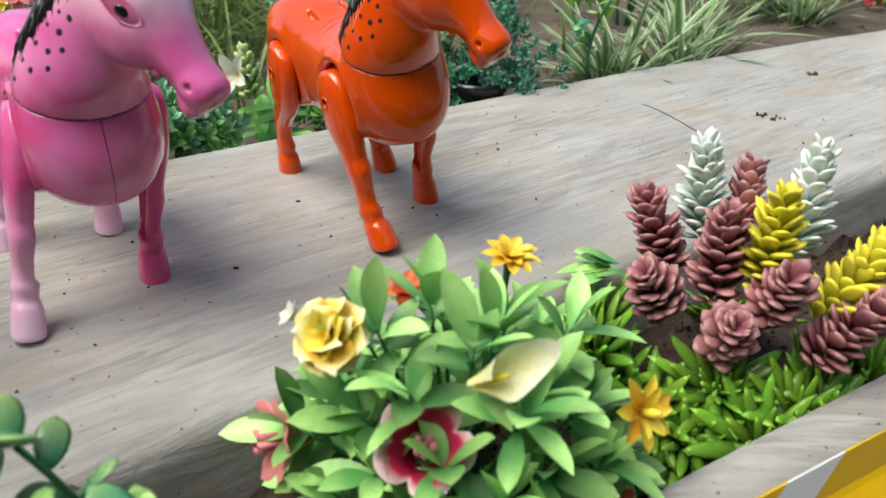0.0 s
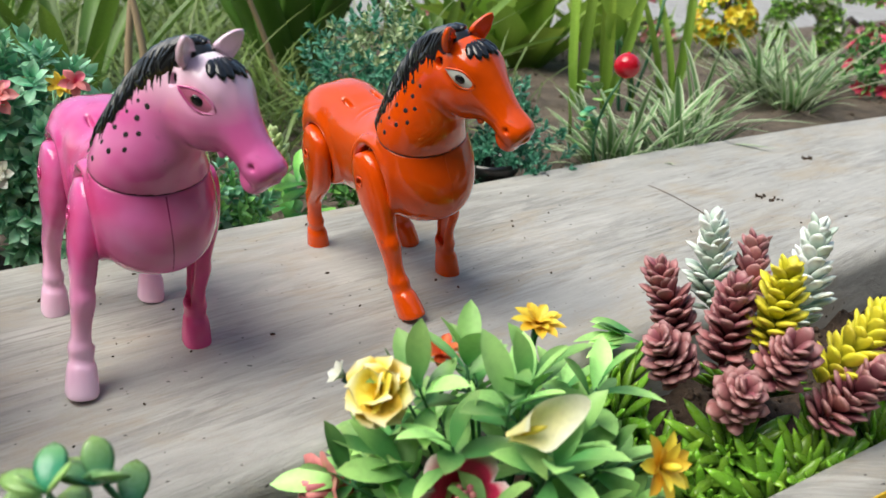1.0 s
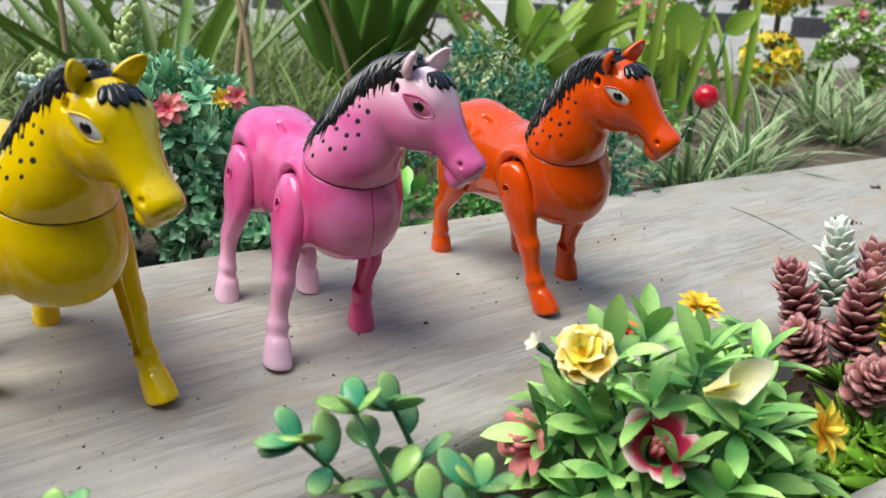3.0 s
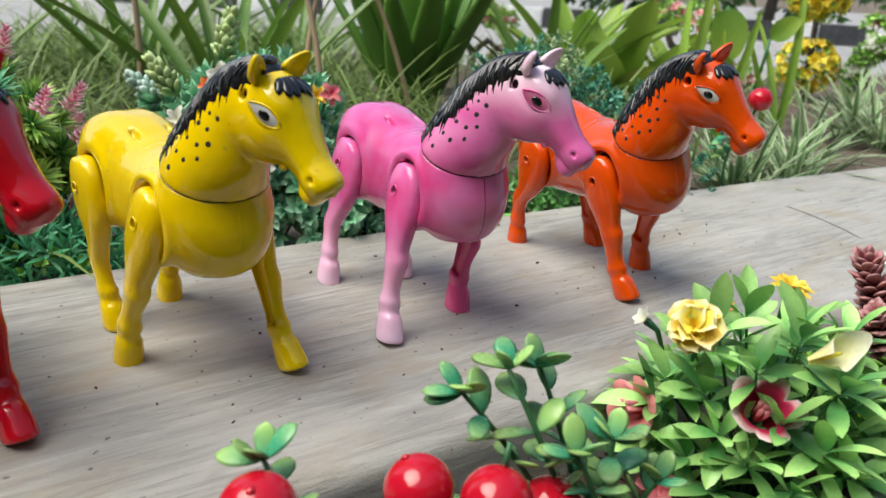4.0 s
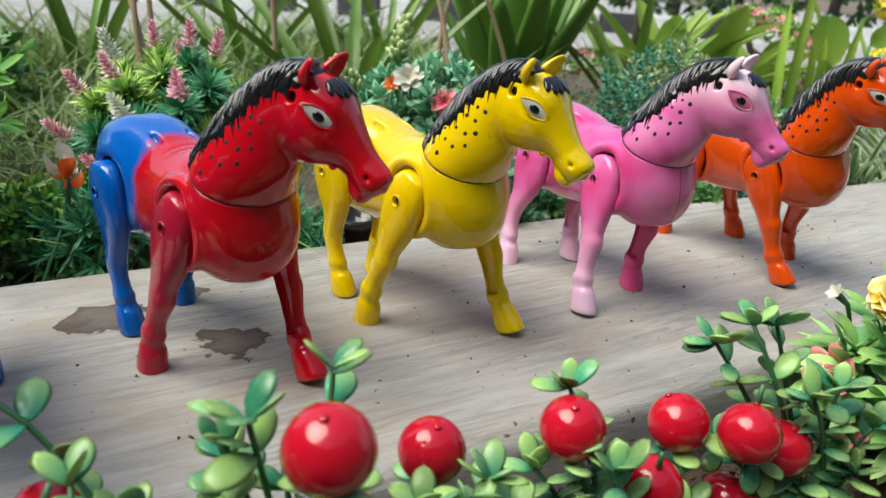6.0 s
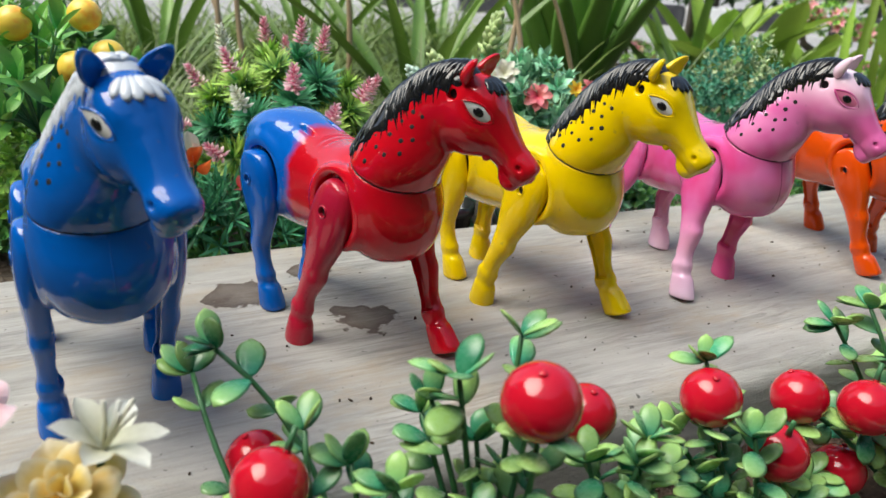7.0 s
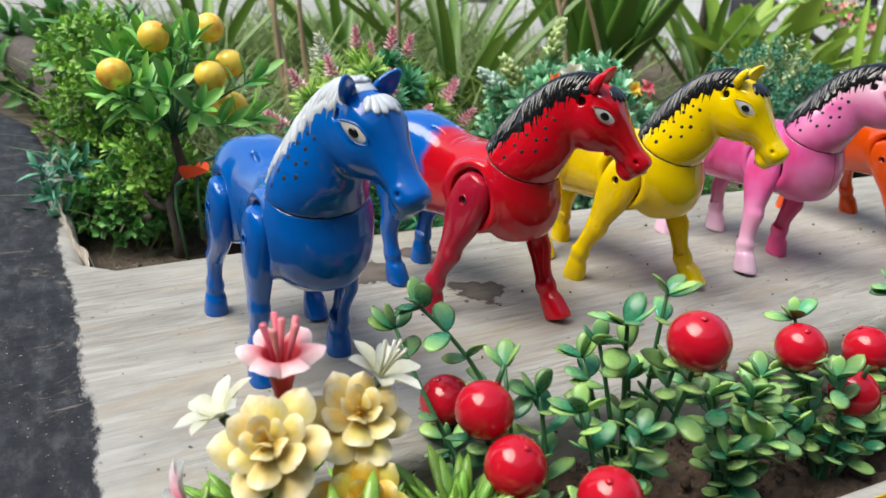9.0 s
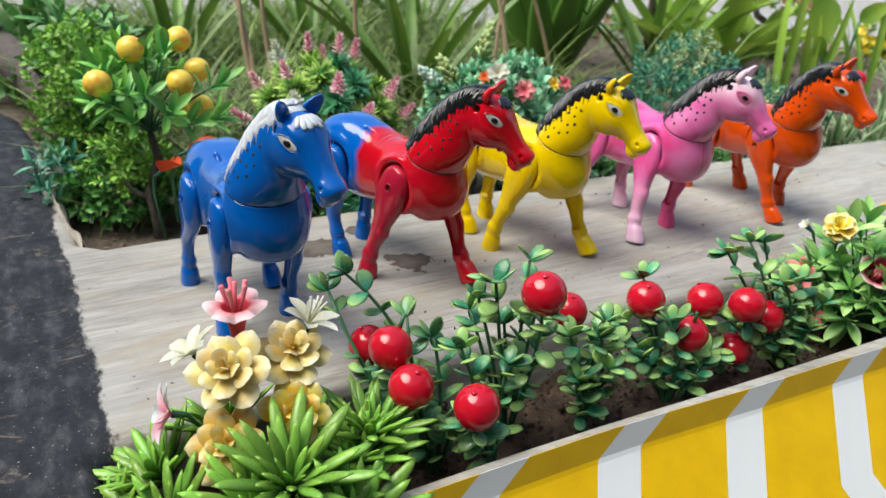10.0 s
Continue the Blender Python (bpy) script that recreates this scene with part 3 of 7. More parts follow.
HEAD = [  # from the poll to the lips; tilt turns the section across the face's line
    (0.0335, 0.1550, -45, 0.0040, 0.0040, 0.0060),
    (0.0372, 0.1512, -45, 0.0100, 0.0085, 0.0115),
    (0.0415, 0.1465, -43, 0.0128, 0.0120, 0.0165),
    (0.0462, 0.1406, -41, 0.0134, 0.0127, 0.0172),
    (0.0509, 0.1345, -40, 0.0124, 0.0116, 0.0150),
    (0.0556, 0.1291, -40, 0.0106, 0.0100, 0.0122),
    (0.0603, 0.1240, -41, 0.0088, 0.0084, 0.0098),
    (0.0647, 0.1193, -43, 0.0080, 0.0076, 0.0088),
    (0.0685, 0.1154, -45, 0.0082, 0.0078, 0.0090),
    (0.0719, 0.1120, -46, 0.0082, 0.0080, 0.0088),
    (0.0742, 0.1097, -46, 0.0068, 0.0066, 0.0072),
    (0.0752, 0.1087, -46, 0.0026, 0.0026, 0.0026)]
CHEST = [  # from the collar's plane down to the belly
    (0.0205, 0.1110, 68, 0.0246, 0.0210, 0.0210),
    (0.0185, 0.1060, 68, 0.0250, 0.0214, 0.0215),
    (0.0188, 0.1015, 64, 0.0256, 0.0217, 0.0232),
    (0.0182, 0.0955, 58, 0.0266, 0.0215, 0.0275),
    (0.0165, 0.0890, 50, 0.0268, 0.0205, 0.0305),
    (0.0140, 0.0820, 42, 0.0262, 0.0200, 0.0290),
    (0.0105, 0.0740, 34, 0.0240, 0.0160, 0.0205),
    (0.0070, 0.0670, 28, 0.0150, 0.0095, 0.0115),
    (0.0060, 0.0640, 28, 0.0040, 0.0030, 0.0040)]
HEAD = [(0.0435 + (r[0] - 0.0435) * 0.86, 0.1445 + (r[1] - 0.1445) * 0.95, *r[2:]) if r[0] > 0.0435 else r for r in HEAD]
FINE = {id(r): spline(r, 16) for r in (BODY, NECK, HEAD, CHEST)}


def section_point(rows, t, angle, lift=0.0):
    """A place on a swept body: t along its rows (0..1), angle round it; with the outward direction."""
    def at(tt, aa):
        r = FINE[id(rows)]
        i = min(max(tt, 0), 1) * (len(r) - 1)
        lo = r[int(i)]
        hi = r[min(int(i) + 1, len(r) - 1)]
        x, z, tilt, a, up, dn = lo + (hi - lo) * (i - int(i))
        h = math.sin(aa) * (up if math.sin(aa) > 0 else dn)
        return Vector((x - math.sin(radians(tilt)) * h, math.cos(aa) * a, z + math.cos(radians(tilt)) * h))
    p = at(t, angle)
    u, w = at(t + 0.01, angle) - at(t - 0.01, angle), at(t, angle + 0.05) - at(t, angle - 0.05)
    n = w.cross(u).normalized()
    mid = at(t, angle + math.pi)
    if n.dot(p - mid) < 0:
        n = -n
    return p + n * lift, n, u.normalized()


# ---- moulded shapes: distance fields, blended and turned into smooth meshes ----
class Field:
    """A block of space sampled on a grid, with simple solids to blend in it."""

    def __init__(self, lo, hi, step):
        self.lo, self.step = np.array(lo, float), step
        n = [int(math.ceil((b - a) / step)) + 1 for a, b in zip(lo, hi)]
        ax = [a + step * np.arange(k) for a, k in zip(lo, n)]
        self.x, self.y, self.z = ax[0][:, None, None], ax[1][None, :, None], ax[2][None, None, :]
        self.n = n

    def sweep(self, rows, power=2.0):
        """A solid swept along rows that lie in the x-z plane."""
        r = np.array(FINE[id(rows)])
        px, pz = np.broadcast_to(self.x[:, 0, :], (self.n[0], self.n[2])), np.broadcast_to(self.z[0], (self.n[0], self.n[2]))
        tl = np.radians(r[:, 2])
        nx, nz = np.cos(tl), np.sin(tl)                     # along the path, by the sections' own tilt
        best, h, par = np.full(px.shape, 9.0), np.zeros(px.shape), np.zeros(px.shape)
        for i in range(len(r) - 1):
            a0 = (px - r[i, 0]) * nx[i] + (pz - r[i, 1]) * nz[i]
            a1 = (px - r[i + 1, 0]) * nx[i + 1] + (pz - r[i + 1, 1]) * nz[i + 1]
            if (r[i + 1, 0] - r[i, 0]) * nx[i] + (r[i + 1, 1] - r[i, 1]) * nz[i] < 0:
                a0, a1 = -a0, -a1
            t = np.clip(a0 / np.where(np.abs(a0 - a1) < 1e-9, 1e-9, a0 - a1), 0, 1)
            cx, cz = r[i, 0] + (r[i + 1, 0] - r[i, 0]) * t, r[i, 1] + (r[i + 1, 1] - r[i, 1]) * t
            d = np.hypot(px - cx, pz - cz) + np.where((a0 < -1e-4) | (a1 > 1e-4), 0.004, 0)
            tt = tl[i] + (tl[i + 1] - tl[i]) * t
            hh = -(px - cx) * np.sin(tt) + (pz - cz) * np.cos(tt)
            use = d < best
            best, h, par = np.where(use, d, best), np.where(use, hh, h), np.where(use, i + t, par)
        k = np.arange(len(r))
        a, up, dn = (np.interp(par, k, r[:, c]) for c in (3, 4, 5))
        cx, cz = np.interp(par, k, r[:, 0]), np.interp(par, k, r[:, 1])
        end = np.sqrt(np.maximum((px - cx) ** 2 + (pz - cz) ** 2 - h * h, 0))
        v = np.where(h > 0, up, dn)
        rho = ((np.abs(self.y) / a[:, None, :]) ** power + (np.abs(h) / v)[:, None, :] ** power) ** (1 / power)
        d = (rho - 1) * np.minimum(a, v)[:, None, :]
        return np.where(end[:, None, :] > 0.0006, np.maximum(d, end[:, None, :]), d)

    def egg(self, c, r, turn=0.0, mirror=True):
        """An ellipsoid, turned about y; mirrored across the middle plane."""
        s, k = math.sin(radians(turn)), math.cos(radians(turn))
        y = np.abs(self.y) if mirror else self.y
        dx, dz = self.x - c[0], self.z - c[2]
        q = np.sqrt(((dx * k + dz * s) / r[0]) ** 2 + ((y - c[1]) / r[1]) ** 2 + ((dz * k - dx * s) / r[2]) ** 2)
        return (q - 1) * min(r)

    def ring(self, c, big, small, flat=1.0):
        """A ring about the y axis on both sides."""
        q = np.hypot(self.x - c[0], self.z - c[2]) - big
        return np.hypot(q, (np.abs(self.y) - c[1]) * flat) - small

    def drum(self, c, radius, inner):
        """A round pit about the y axis that opens outwards on both sides."""
        return np.maximum(np.hypot(self.x - c[0], self.z - c[2]) - radius, inner - np.abs(self.y))

    def mesh(self, d):
        """The surface d = 0 as quads (one vertex a cell), drawn onto the field by two Newton steps."""
        s, inside = self.step, d < 0
        c = np.zeros(tuple(k - 1 for k in self.n), int)
        for i, j, k in itertools.product((0, 1), repeat=3):
            c += inside[i:self.n[0] - 1 + i, j:self.n[1] - 1 + j, k:self.n[2] - 1 + k]
        cell = (c > 0) & (c < 8)
        idx = np.full(cell.shape, -1)
        ids = np.argwhere(cell)
        idx[cell] = np.arange(len(ids))
        total, cnt = np.zeros((len(ids), 3)), np.zeros(len(ids))
        at = lambda o: d[ids[:, 0] + o[0], ids[:, 1] + o[1], ids[:, 2] + o[2]]
        faces = []
        for ax in range(3):
            b, e = [k for k in range(3) if k != ax]
            for u, w in itertools.product((0, 1), repeat=2):
                o = [0, 0, 0]
                o[b], o[e] = u, w
                q = list(o)
                q[ax] = 1
                v0, v1 = at(o), at(q)
                on = (v0 < 0) != (v1 < 0)
                t = np.where(on, v0 / np.where(on, v0 - v1, 1), 0)
                p = np.tile(np.array(o, float), (len(ids), 1))
                p[:, ax] = t
                total += p * on[:, None]
                cnt += on
            low, high = [slice(None)] * 3, [slice(None)] * 3
            low[ax], high[ax] = slice(0, -1), slice(1, None)
            cross = np.argwhere(inside[tuple(low)] != inside[tuple(high)])
            cross = cross[(cross[:, b] > 0) & (cross[:, e] > 0) & (cross[:, b] < self.n[b] - 1) & (cross[:, e] < self.n[e] - 1)]
            quad = []
            for u, w in ((1, 1), (0, 1), (0, 0), (1, 0)):
                q = cross.copy()
                q[:, b] -= u
                q[:, e] -= w
                quad.append(idx[q[:, 0], q[:, 1], q[:, 2]])
            quad = np.array(quad).T
            flip = inside[cross[:, 0], cross[:, 1], cross[:, 2]] == (ax == 1)
            quad[flip] = quad[flip][:, ::-1]
            faces.append(quad)
        g = ids + total / cnt[:, None]
        top = np.array(self.n) - 1.001

        def sample(f, q):
            q = np.clip(q, 0, top)
            i = q.astype(int)
            r, out = q - i, 0
            for a, b, c2 in itertools.product((0, 1), repeat=3):
                out = out + f[i[:, 0] + a, i[:, 1] + b, i[:, 2] + c2] * (r[:, 0] if a else 1 - r[:, 0]) * (r[:, 1] if b else 1 - r[:, 1]) * (r[:, 2] if c2 else 1 - r[:, 2])
            return out
        for _ in range(2):
            grad = np.stack([sample(d, g + np.eye(3)[k] * 0.6) - sample(d, g - np.eye(3)[k] * 0.6) for k in range(3)], 1) / 1.2
            step = sample(d, g)[:, None] * grad / np.maximum((grad ** 2).sum(1), 1e-12)[:, None]
            g = g - np.clip(step, -0.5, 0.5) * 0.8
        return self.lo + g * s, np.concatenate(faces)


def blend(a, b, k):
    """Smooth union."""
    h = np.clip(0.5 + 0.5 * (b - a) / k, 0, 1)
    return b * (1 - h) + a * h - k * h * (1 - h)


def carve(a, b, k):
    """Smooth cut of b out of a."""
    return -blend(-a, b, k)


def moulded(name, verts, faces):
    me = bpy.data.meshes.new(name)
    me.vertices.add(len(verts))
    me.vertices.foreach_set("co", np.asarray(verts, np.float32).ravel())
    me.loops.add(faces.size)
    me.loops.foreach_set("vertex_index", faces.astype(np.int32).ravel())
    me.polygons.add(len(faces))
    me.polygons.foreach_set("loop_start", (np.arange(len(faces)) * 4).astype(np.int32))
    me.polygons.foreach_set("use_smooth", np.ones(len(faces), bool))
    me.update(calc_edges=True)
    me.validate()
    return me


def painted(me, name, material):
    me = me.copy()
    me.name = name
    me.materials.append(material)
    return me


def body_shape():
    f = Field((-0.118, -0.034, 0.049), (0.050, 0.034, 0.125), 0.00105)
    d = blend(f.sweep(BODY, 2.4), f.sweep(CHEST, 2.1), 0.003)
    d = blend(d, f.egg((-0.083, 0.010, 0.099), (0.024, 0.0135, 0.016)), 0.006)             # haunch
    d = blend(d, f.ring((0.0005, 0.0222, 0.0832), 0.0204, 0.0030, 0.8) + 0.02 * np.maximum(0, 0.074 - f.z), 0.0035)     # arch before and over the shoulder
    d = blend(d, f.ring((-0.076, 0.0205, 0.0815), 0.0215, 0.0028, 0.8) + 0.02 * np.maximum(0, 0.074 - f.z), 0.004)
    d = carve(d, f.drum((0.0, 0, 0.0830), 0.0172, 0.0188), 0.0012)
    d = carve(d, f.drum((-0.0755, 0, 0.0810), 0.0180, 0.0182), 0.0012)
    for x in (-0.030, -0.036):                                                            # soft folds over the back
        d = carve(d, f.egg((x, 0.012, 0.1145), (0.0008, 0.008, 0.0030), 20), 0.0025)
    d = carve(d, f.egg((-0.049, 0.0095, 0.1130), (0.0072, 0.0016, 0.0042), -8), 0.0010)      # slots on the rump
    d = np.maximum(d, (f.x - 0.0185) * 0.375 + (f.z - 0.1060) * 0.927)
    return f.mesh(d)


def head_shape():
    f = Field((-0.026, -0.0275, 0.092), (0.082, 0.0275, 0.1645), 0.00092)
    d = f.sweep(NECK, 2.05)
    h = blend(f.sweep(HEAD, 2.2), f.egg((0.0392, 0.0030, 0.1352), (0.0152, 0.0108, 0.0162)), 0.004)      # cheek
    d = blend(d, h, 0.0035)
    d = blend(d, f.egg((0.0465, 0.0092, 0.1475), (0.0080, 0.0034, 0.0036), -38), 0.003)       # brow
    d = blend(d, f.egg((0.0548, 0.0068, 0.1296), (0.0120, 0.0022, 0.0024), -48), 0.0035)      # facial crest
    d = blend(d, f.egg((0.0652, 0.0054, 0.1166), (0.0046, 0.0034, 0.0040), -45), 0.0025)      # nostril swell
    d = blend(d, f.egg((0.0598, 0.0, 0.1092), (0.0058, 0.0058, 0.0030), -40), 0.003)          # lower lip
    d = carve(d, f.egg((0.0668, 0.0080, 0.1178), (0.0015, 0.0013, 0.0009), -50), 0.0012)
    d = carve(d, f.egg((0.0620, 0.0078, 0.1114), (0.0065, 0.0014, 0.0004), -40), 0.0011)      # mouth
    d = carve(d, f.egg((0.0455, 0.0148, 0.1412), (0.0076, 0.0026, 0.0036), -28), 0.0016)      # eye socket
    d = carve(d, f.drum((0.0328, 0, 0.1482), 0.0024, 0.0085), 0.0006)                         # ear hole
    d = np.maximum(d, -((f.x - 0.0010) * 0.375 + (f.z - 0.1064) * 0.927))
    return f.mesh(d)


LEGS = {  # z, x, half depth, half thickness
    False: [(0.0192, 0, 0.0030, 0.0036), (0.0172, 0, 0.0082, 0.0054), (0.0108, 0, 0.0128, 0.0068), (0.002, 0, 0.0145, 0.0074), (-0.009, 0, 0.0142, 0.0074), (-0.020, 0.0004, 0.0117, 0.0068),
            (-0.030, 0.0006, 0.0094, 0.0063), (-0.0365, 0.0014, 0.0093, 0.0065), (-0.0425, 0.0010, 0.0080, 0.0058), (-0.0500, 0.0, 0.0068, 0.0052), (-0.0555, 0.0, 0.0068, 0.0053), (-0.0600, 0.0, 0.0082, 0.0064),
            (-0.0640, 0.0002, 0.0078, 0.0060), (-0.0662, 0.0014, 0.0074, 0.0060), (-0.0685, 0.0024, 0.0084, 0.0069), (-0.0745, 0.0040, 0.0093, 0.0076), (-0.0800, 0.0054, 0.0098, 0.0078), (-0.0820, 0.0054, 0.0092, 0.0074)],
    True: [(0.0192, -0.001, 0.0032, 0.0036), (0.0170, -0.001, 0.0098, 0.0054), (0.010, -0.0005, 0.0148, 0.0066), (-0.001, 0, 0.0168, 0.0072), (-0.012, 0.001, 0.0158, 0.0070), (-0.023, 0.0015, 0.0122, 0.0064),
           (-0.033, -0.001, 0.0094, 0.0060), (-0.0405, -0.0038, 0.0085, 0.0058), (-0.048, -0.0034, 0.0072, 0.0053), (-0.0545, -0.0018, 0.0068, 0.0053), (-0.0600, -0.0006, 0.0080, 0.0061),
           (-0.0640, -0.0002, 0.0074, 0.0058), (-0.0662, 0.0012, 0.0074, 0.0060), (-0.0685, 0.0024, 0.0084, 0.0069), (-0.0745, 0.0040, 0.0093, 0.0076), (-0.0800, 0.0052, 0.0098, 0.0078), (-0.0820, 0.0052, 0.0092, 0.0074)]}


def leg_shape(side, hind):
    """A leg below its pivot at the origin, moulded hollow on its inner side."""
    f = Field((-0.020, -0.0100, -0.0840), (0.020, 0.0100, 0.0215), 0.00092)
    r = np.array(spline(LEGS[hind], 6))[::-1]
    c, a, th = (np.interp(f.z, r[:, 0], r[:, k]) for k in (1, 2, 3))
    slim = np.interp(f.z, (-0.084, -0.064, -0.030, -0.015), (0.93, 0.90, 0.91, 1.0))
    a, th = a * slim, th * slim
    rho = ((np.abs(f.x - c) / a) ** 2.3 + (np.abs(f.y) / th) ** 2.3) ** (1 / 2.3)
    d = (rho - 1) * np.minimum(a, th)
    d = -blend(-d, -np.maximum(f.z - 0.0192, -0.0820 - f.z) + 0 * f.x + 0 * f.y, 0.0012)
    hollow = np.maximum(np.maximum(np.abs(f.x - c) - (a - 0.0026), side * f.y + 0.0012), np.maximum(-0.0590 - f.z, f.z - 0.006))
    d = carve(d, hollow, 0.0010)
    d = carve(d, np.maximum(np.hypot(f.x, f.z - 0.003) - 0.0028, 0.0050 - side * f.y), 0.0006)
    return f.mesh(d)


BODY_SHAPE, HEAD_SHAPE = body_shape(), head_shape()
LEG_SHAPES = {(side, hind): moulded("leg", *leg_shape(side, hind)) for side in (-1, 1) for hind in (False, True)}
BODY_MESH = moulded("body", *BODY_SHAPE)


def disc(radius, rim=0.0):
    """A small shallow button along +y."""
    return fleshy(rim or radius * 0.5, radius * 2, radius * 2, widest=0.3, n=4, k=12, tip=0.7)


def toy_horse(place, yaw, turn, feet, paint, label, mane=None, group="row of toy horses", rear=0.0, lean=0.0):
    """feet: where the hooves' toes stand (front right, front left, hind right, hind left); rear, lean: degrees by which the body lifts its chest and tips to its right."""
    mane = mane or MAT_MANE_BLACK

    def weight(p):
        w = np.clip((np.asarray(p) - np.array((0.0010, 0, 0.106))) @ np.array((0.375, 0, 0.927)) / 0.026, 0, 1)
        return np.radians(-turn * (1 - w * w * (3 - 2 * w)))

    def untwist(p):
        """The collar stays seated on the chest; the neck twists gradually above it."""
        return Matrix.Rotation(float(weight(p)), 3, "Z") @ Vector(p)

    horse = thing("toy_horse", pose(place[0], place[1], 0, 0, 0, yaw), label, "toy horse", group)
    lift = Matrix.Rotation(radians(lean), 4, "X") @ Matrix.Translation((-0.0375, 0, 0.08)) @ Matrix.Rotation(radians(-rear), 4, "Y") @ Matrix.Translation((0.0375, 0, -0.08))
    body = put("body", painted(BODY_MESH, "body", paint["body"]), horse, lift)
    for sx, sy in ((0.0, 1), (0.0, -1), (-0.0755, 1), (-0.0755, -1)):
        zc = 0.083 if sx == 0 else 0.081
        put("joint_gap", Buf().add(ball(0.0170, 20, 8, 0.04)).mesh("joint_gap", [MAT_HOLE]), body, Matrix.Translation((sx, sy * (0.0186 if sx == 0 else 0.0180), zc)) @ Matrix.Rotation(radians(90), 4, "X"))
    cut = [section_point(CHEST, 0.14 + 0.6 * k / 11, -math.pi / 2, -0.0001)[0] for k in range(12)]
    put("seam", Buf().add(tube(cut, [0.00030] * 12, 5)).mesh("seam", [paint.get("seam", MAT_HOLE)]), body)
    # head and neck are one moulding that turns on the collar
    v, f = HEAD_SHAPE
    ang = weight(v)
    v = np.stack((v[:, 0] * np.cos(ang) - v[:, 1] * np.sin(ang), v[:, 0] * np.sin(ang) + v[:, 1] * np.cos(ang), v[:, 2]), 1)
    head = put("head", painted(moulded("head", v, f), "head", paint["head"]), horse, lift @ pose(0.0175, 0, 0, 0, 0, turn))
    ring = [untwist(section_point(NECK, 0.135, a, -0.0003)[0]) for a in np.linspace(0, 2 * math.pi, 41)]
    put("collar_line", Buf().add(tube(ring, [0.00034] * 41, 5)).mesh("collar_line", [MAT_HOLE]), head)
    for sy in (1, -1):
        # ear: a leaf-shaped horn with a hollow front
        e = Buf()
        v, f, uv = fleshy(0.0172, 0.0098, 0.0078, widest=0.30, n=12, k=16, tip=0.10, bend=-0.05)
        v = v.copy()
        for q in v:
            if q[2] < 0:
                q[2] *= 0.05 if abs(q[0]) < 0.0034 and q[1] > 0.003 else 0.8
        e.add((v, f, uv))
        put("ear", e.mesh("ear", [paint.get("ear", paint["head"])]), head, aim((0.0365, sy * 0.0070, 0.1535), (0.55, sy * 0.48, 0.68), (-1, sy * 0.4, 0.3)))
        put("ear_hole", Buf().add(disc(0.0023, 0.0006)).mesh("ear_hole", [MAT_HOLE]), head, aim(Vector((0.0328, sy * 0.0086, 0.1482)), (0, sy, 0)))
        p, n_, u = section_point(HEAD, 0.272, (0.14 if sy > 0 else math.pi - 0.14), -0.0002)
        eye = Buf().add(fleshy(0.0172, 0.0074, 0.0026, widest=0.55, n=12, k=14, tip=0.04), Matrix.Translation((0, -0.0090, 0)))
        eo = put("eye", eye.mesh("eye", [paint.get("eye", MAT_EYE_WHITE)]), head, aim(p, (0.80, -sy * 0.26, -0.54), n_, 1.0))
        put("pupil", Buf().add(ball(0.0021, 12, 8), Matrix.Translation((0.0, 0.0, 0.0011)) @ Matrix.Diagonal((0.95, 1.35, 0.42, 1))).mesh("pupil", [MAT_PUPIL]), eo)
        for k in (1, -1):
            lid = [(k * (0.0001 + 0.0036 * max(0.0, math.sin(math.pi * q ** 1.2)) ** 0.8), -0.0092 + 0.0176 * q, 0.0005) for q in np.linspace(0, 1, 12)]
            put("eyelid", Buf().add(tube(lid, [0.0002] + [0.00055] * 10 + [0.0002], 6)).mesh("eyelid", [paint.get("lid", paint["head"])]), eo)
        rim = [(0.0013 * math.cos(q), 0.0004, 0.0006 + 0.0016 * math.sin(q)) for q in np.linspace(0.3, 2 * math.pi - 0.3, 9)]
        put("iris_line", Buf().add(tube(rim, [0.0002] * 9, 5)).mesh("iris_line", [MAT_PUPIL]), eo, Matrix.Translation((0, 0, 0.0008)) @ Matrix.Rotation(radians(-90), 4, "X") @ Matrix.Diagonal((1.9, 1, 1.9, 1)))
    # speaker holes in slanting rows on both sides of the neck
    hole = Buf().add(disc(0.0013, 0.0004)).mesh("speaker_hole", [MAT_HOLE])
    for sy in (1, -1):
        for i, (t, rel) in enumerate([(0.64, 0.86), (0.60, 0.62), (0.635, 0.40), (0.56, 0.92), (0.52, 0.64), (0.555, 0.38), (0.52, 0.14), (0.47, 0.86), (0.44, 0.58), (0.47, 0.30), (0.44, 0.04),
                                      (0.385, 0.78), (0.37, 0.50), (0.385, 0.22), (0.31, 0.66), (0.30, 0.34)]):
            p, n_, u = section_point(NECK, t, rel - 0.28 if sy > 0 else math.pi - rel + 0.28, -0.0002)
            put("speaker_hole", hole, head, aim(untwist(p), untwist(p + n_ * 0.001) - untwist(p), size=rnd(0.9, 1.1)))
    # mane: a moulded sheet of overlapping locks combed back and down from the crest
    def on(tt, aa, raise_, sy):
        return untwist(section_point(NECK, min(max(tt, 0.14), 0.97), aa if sy > 0 else math.pi - aa, raise_)[0])
    b = Buf()
    rows, cols = 34, 21
    edge = [[0.50 + 0.10 * math.sin(2.1 * i + s_) + rnd(-0.05, 0.05) for i in range(rows)] for s_ in (0, 1)]
    sheet = []
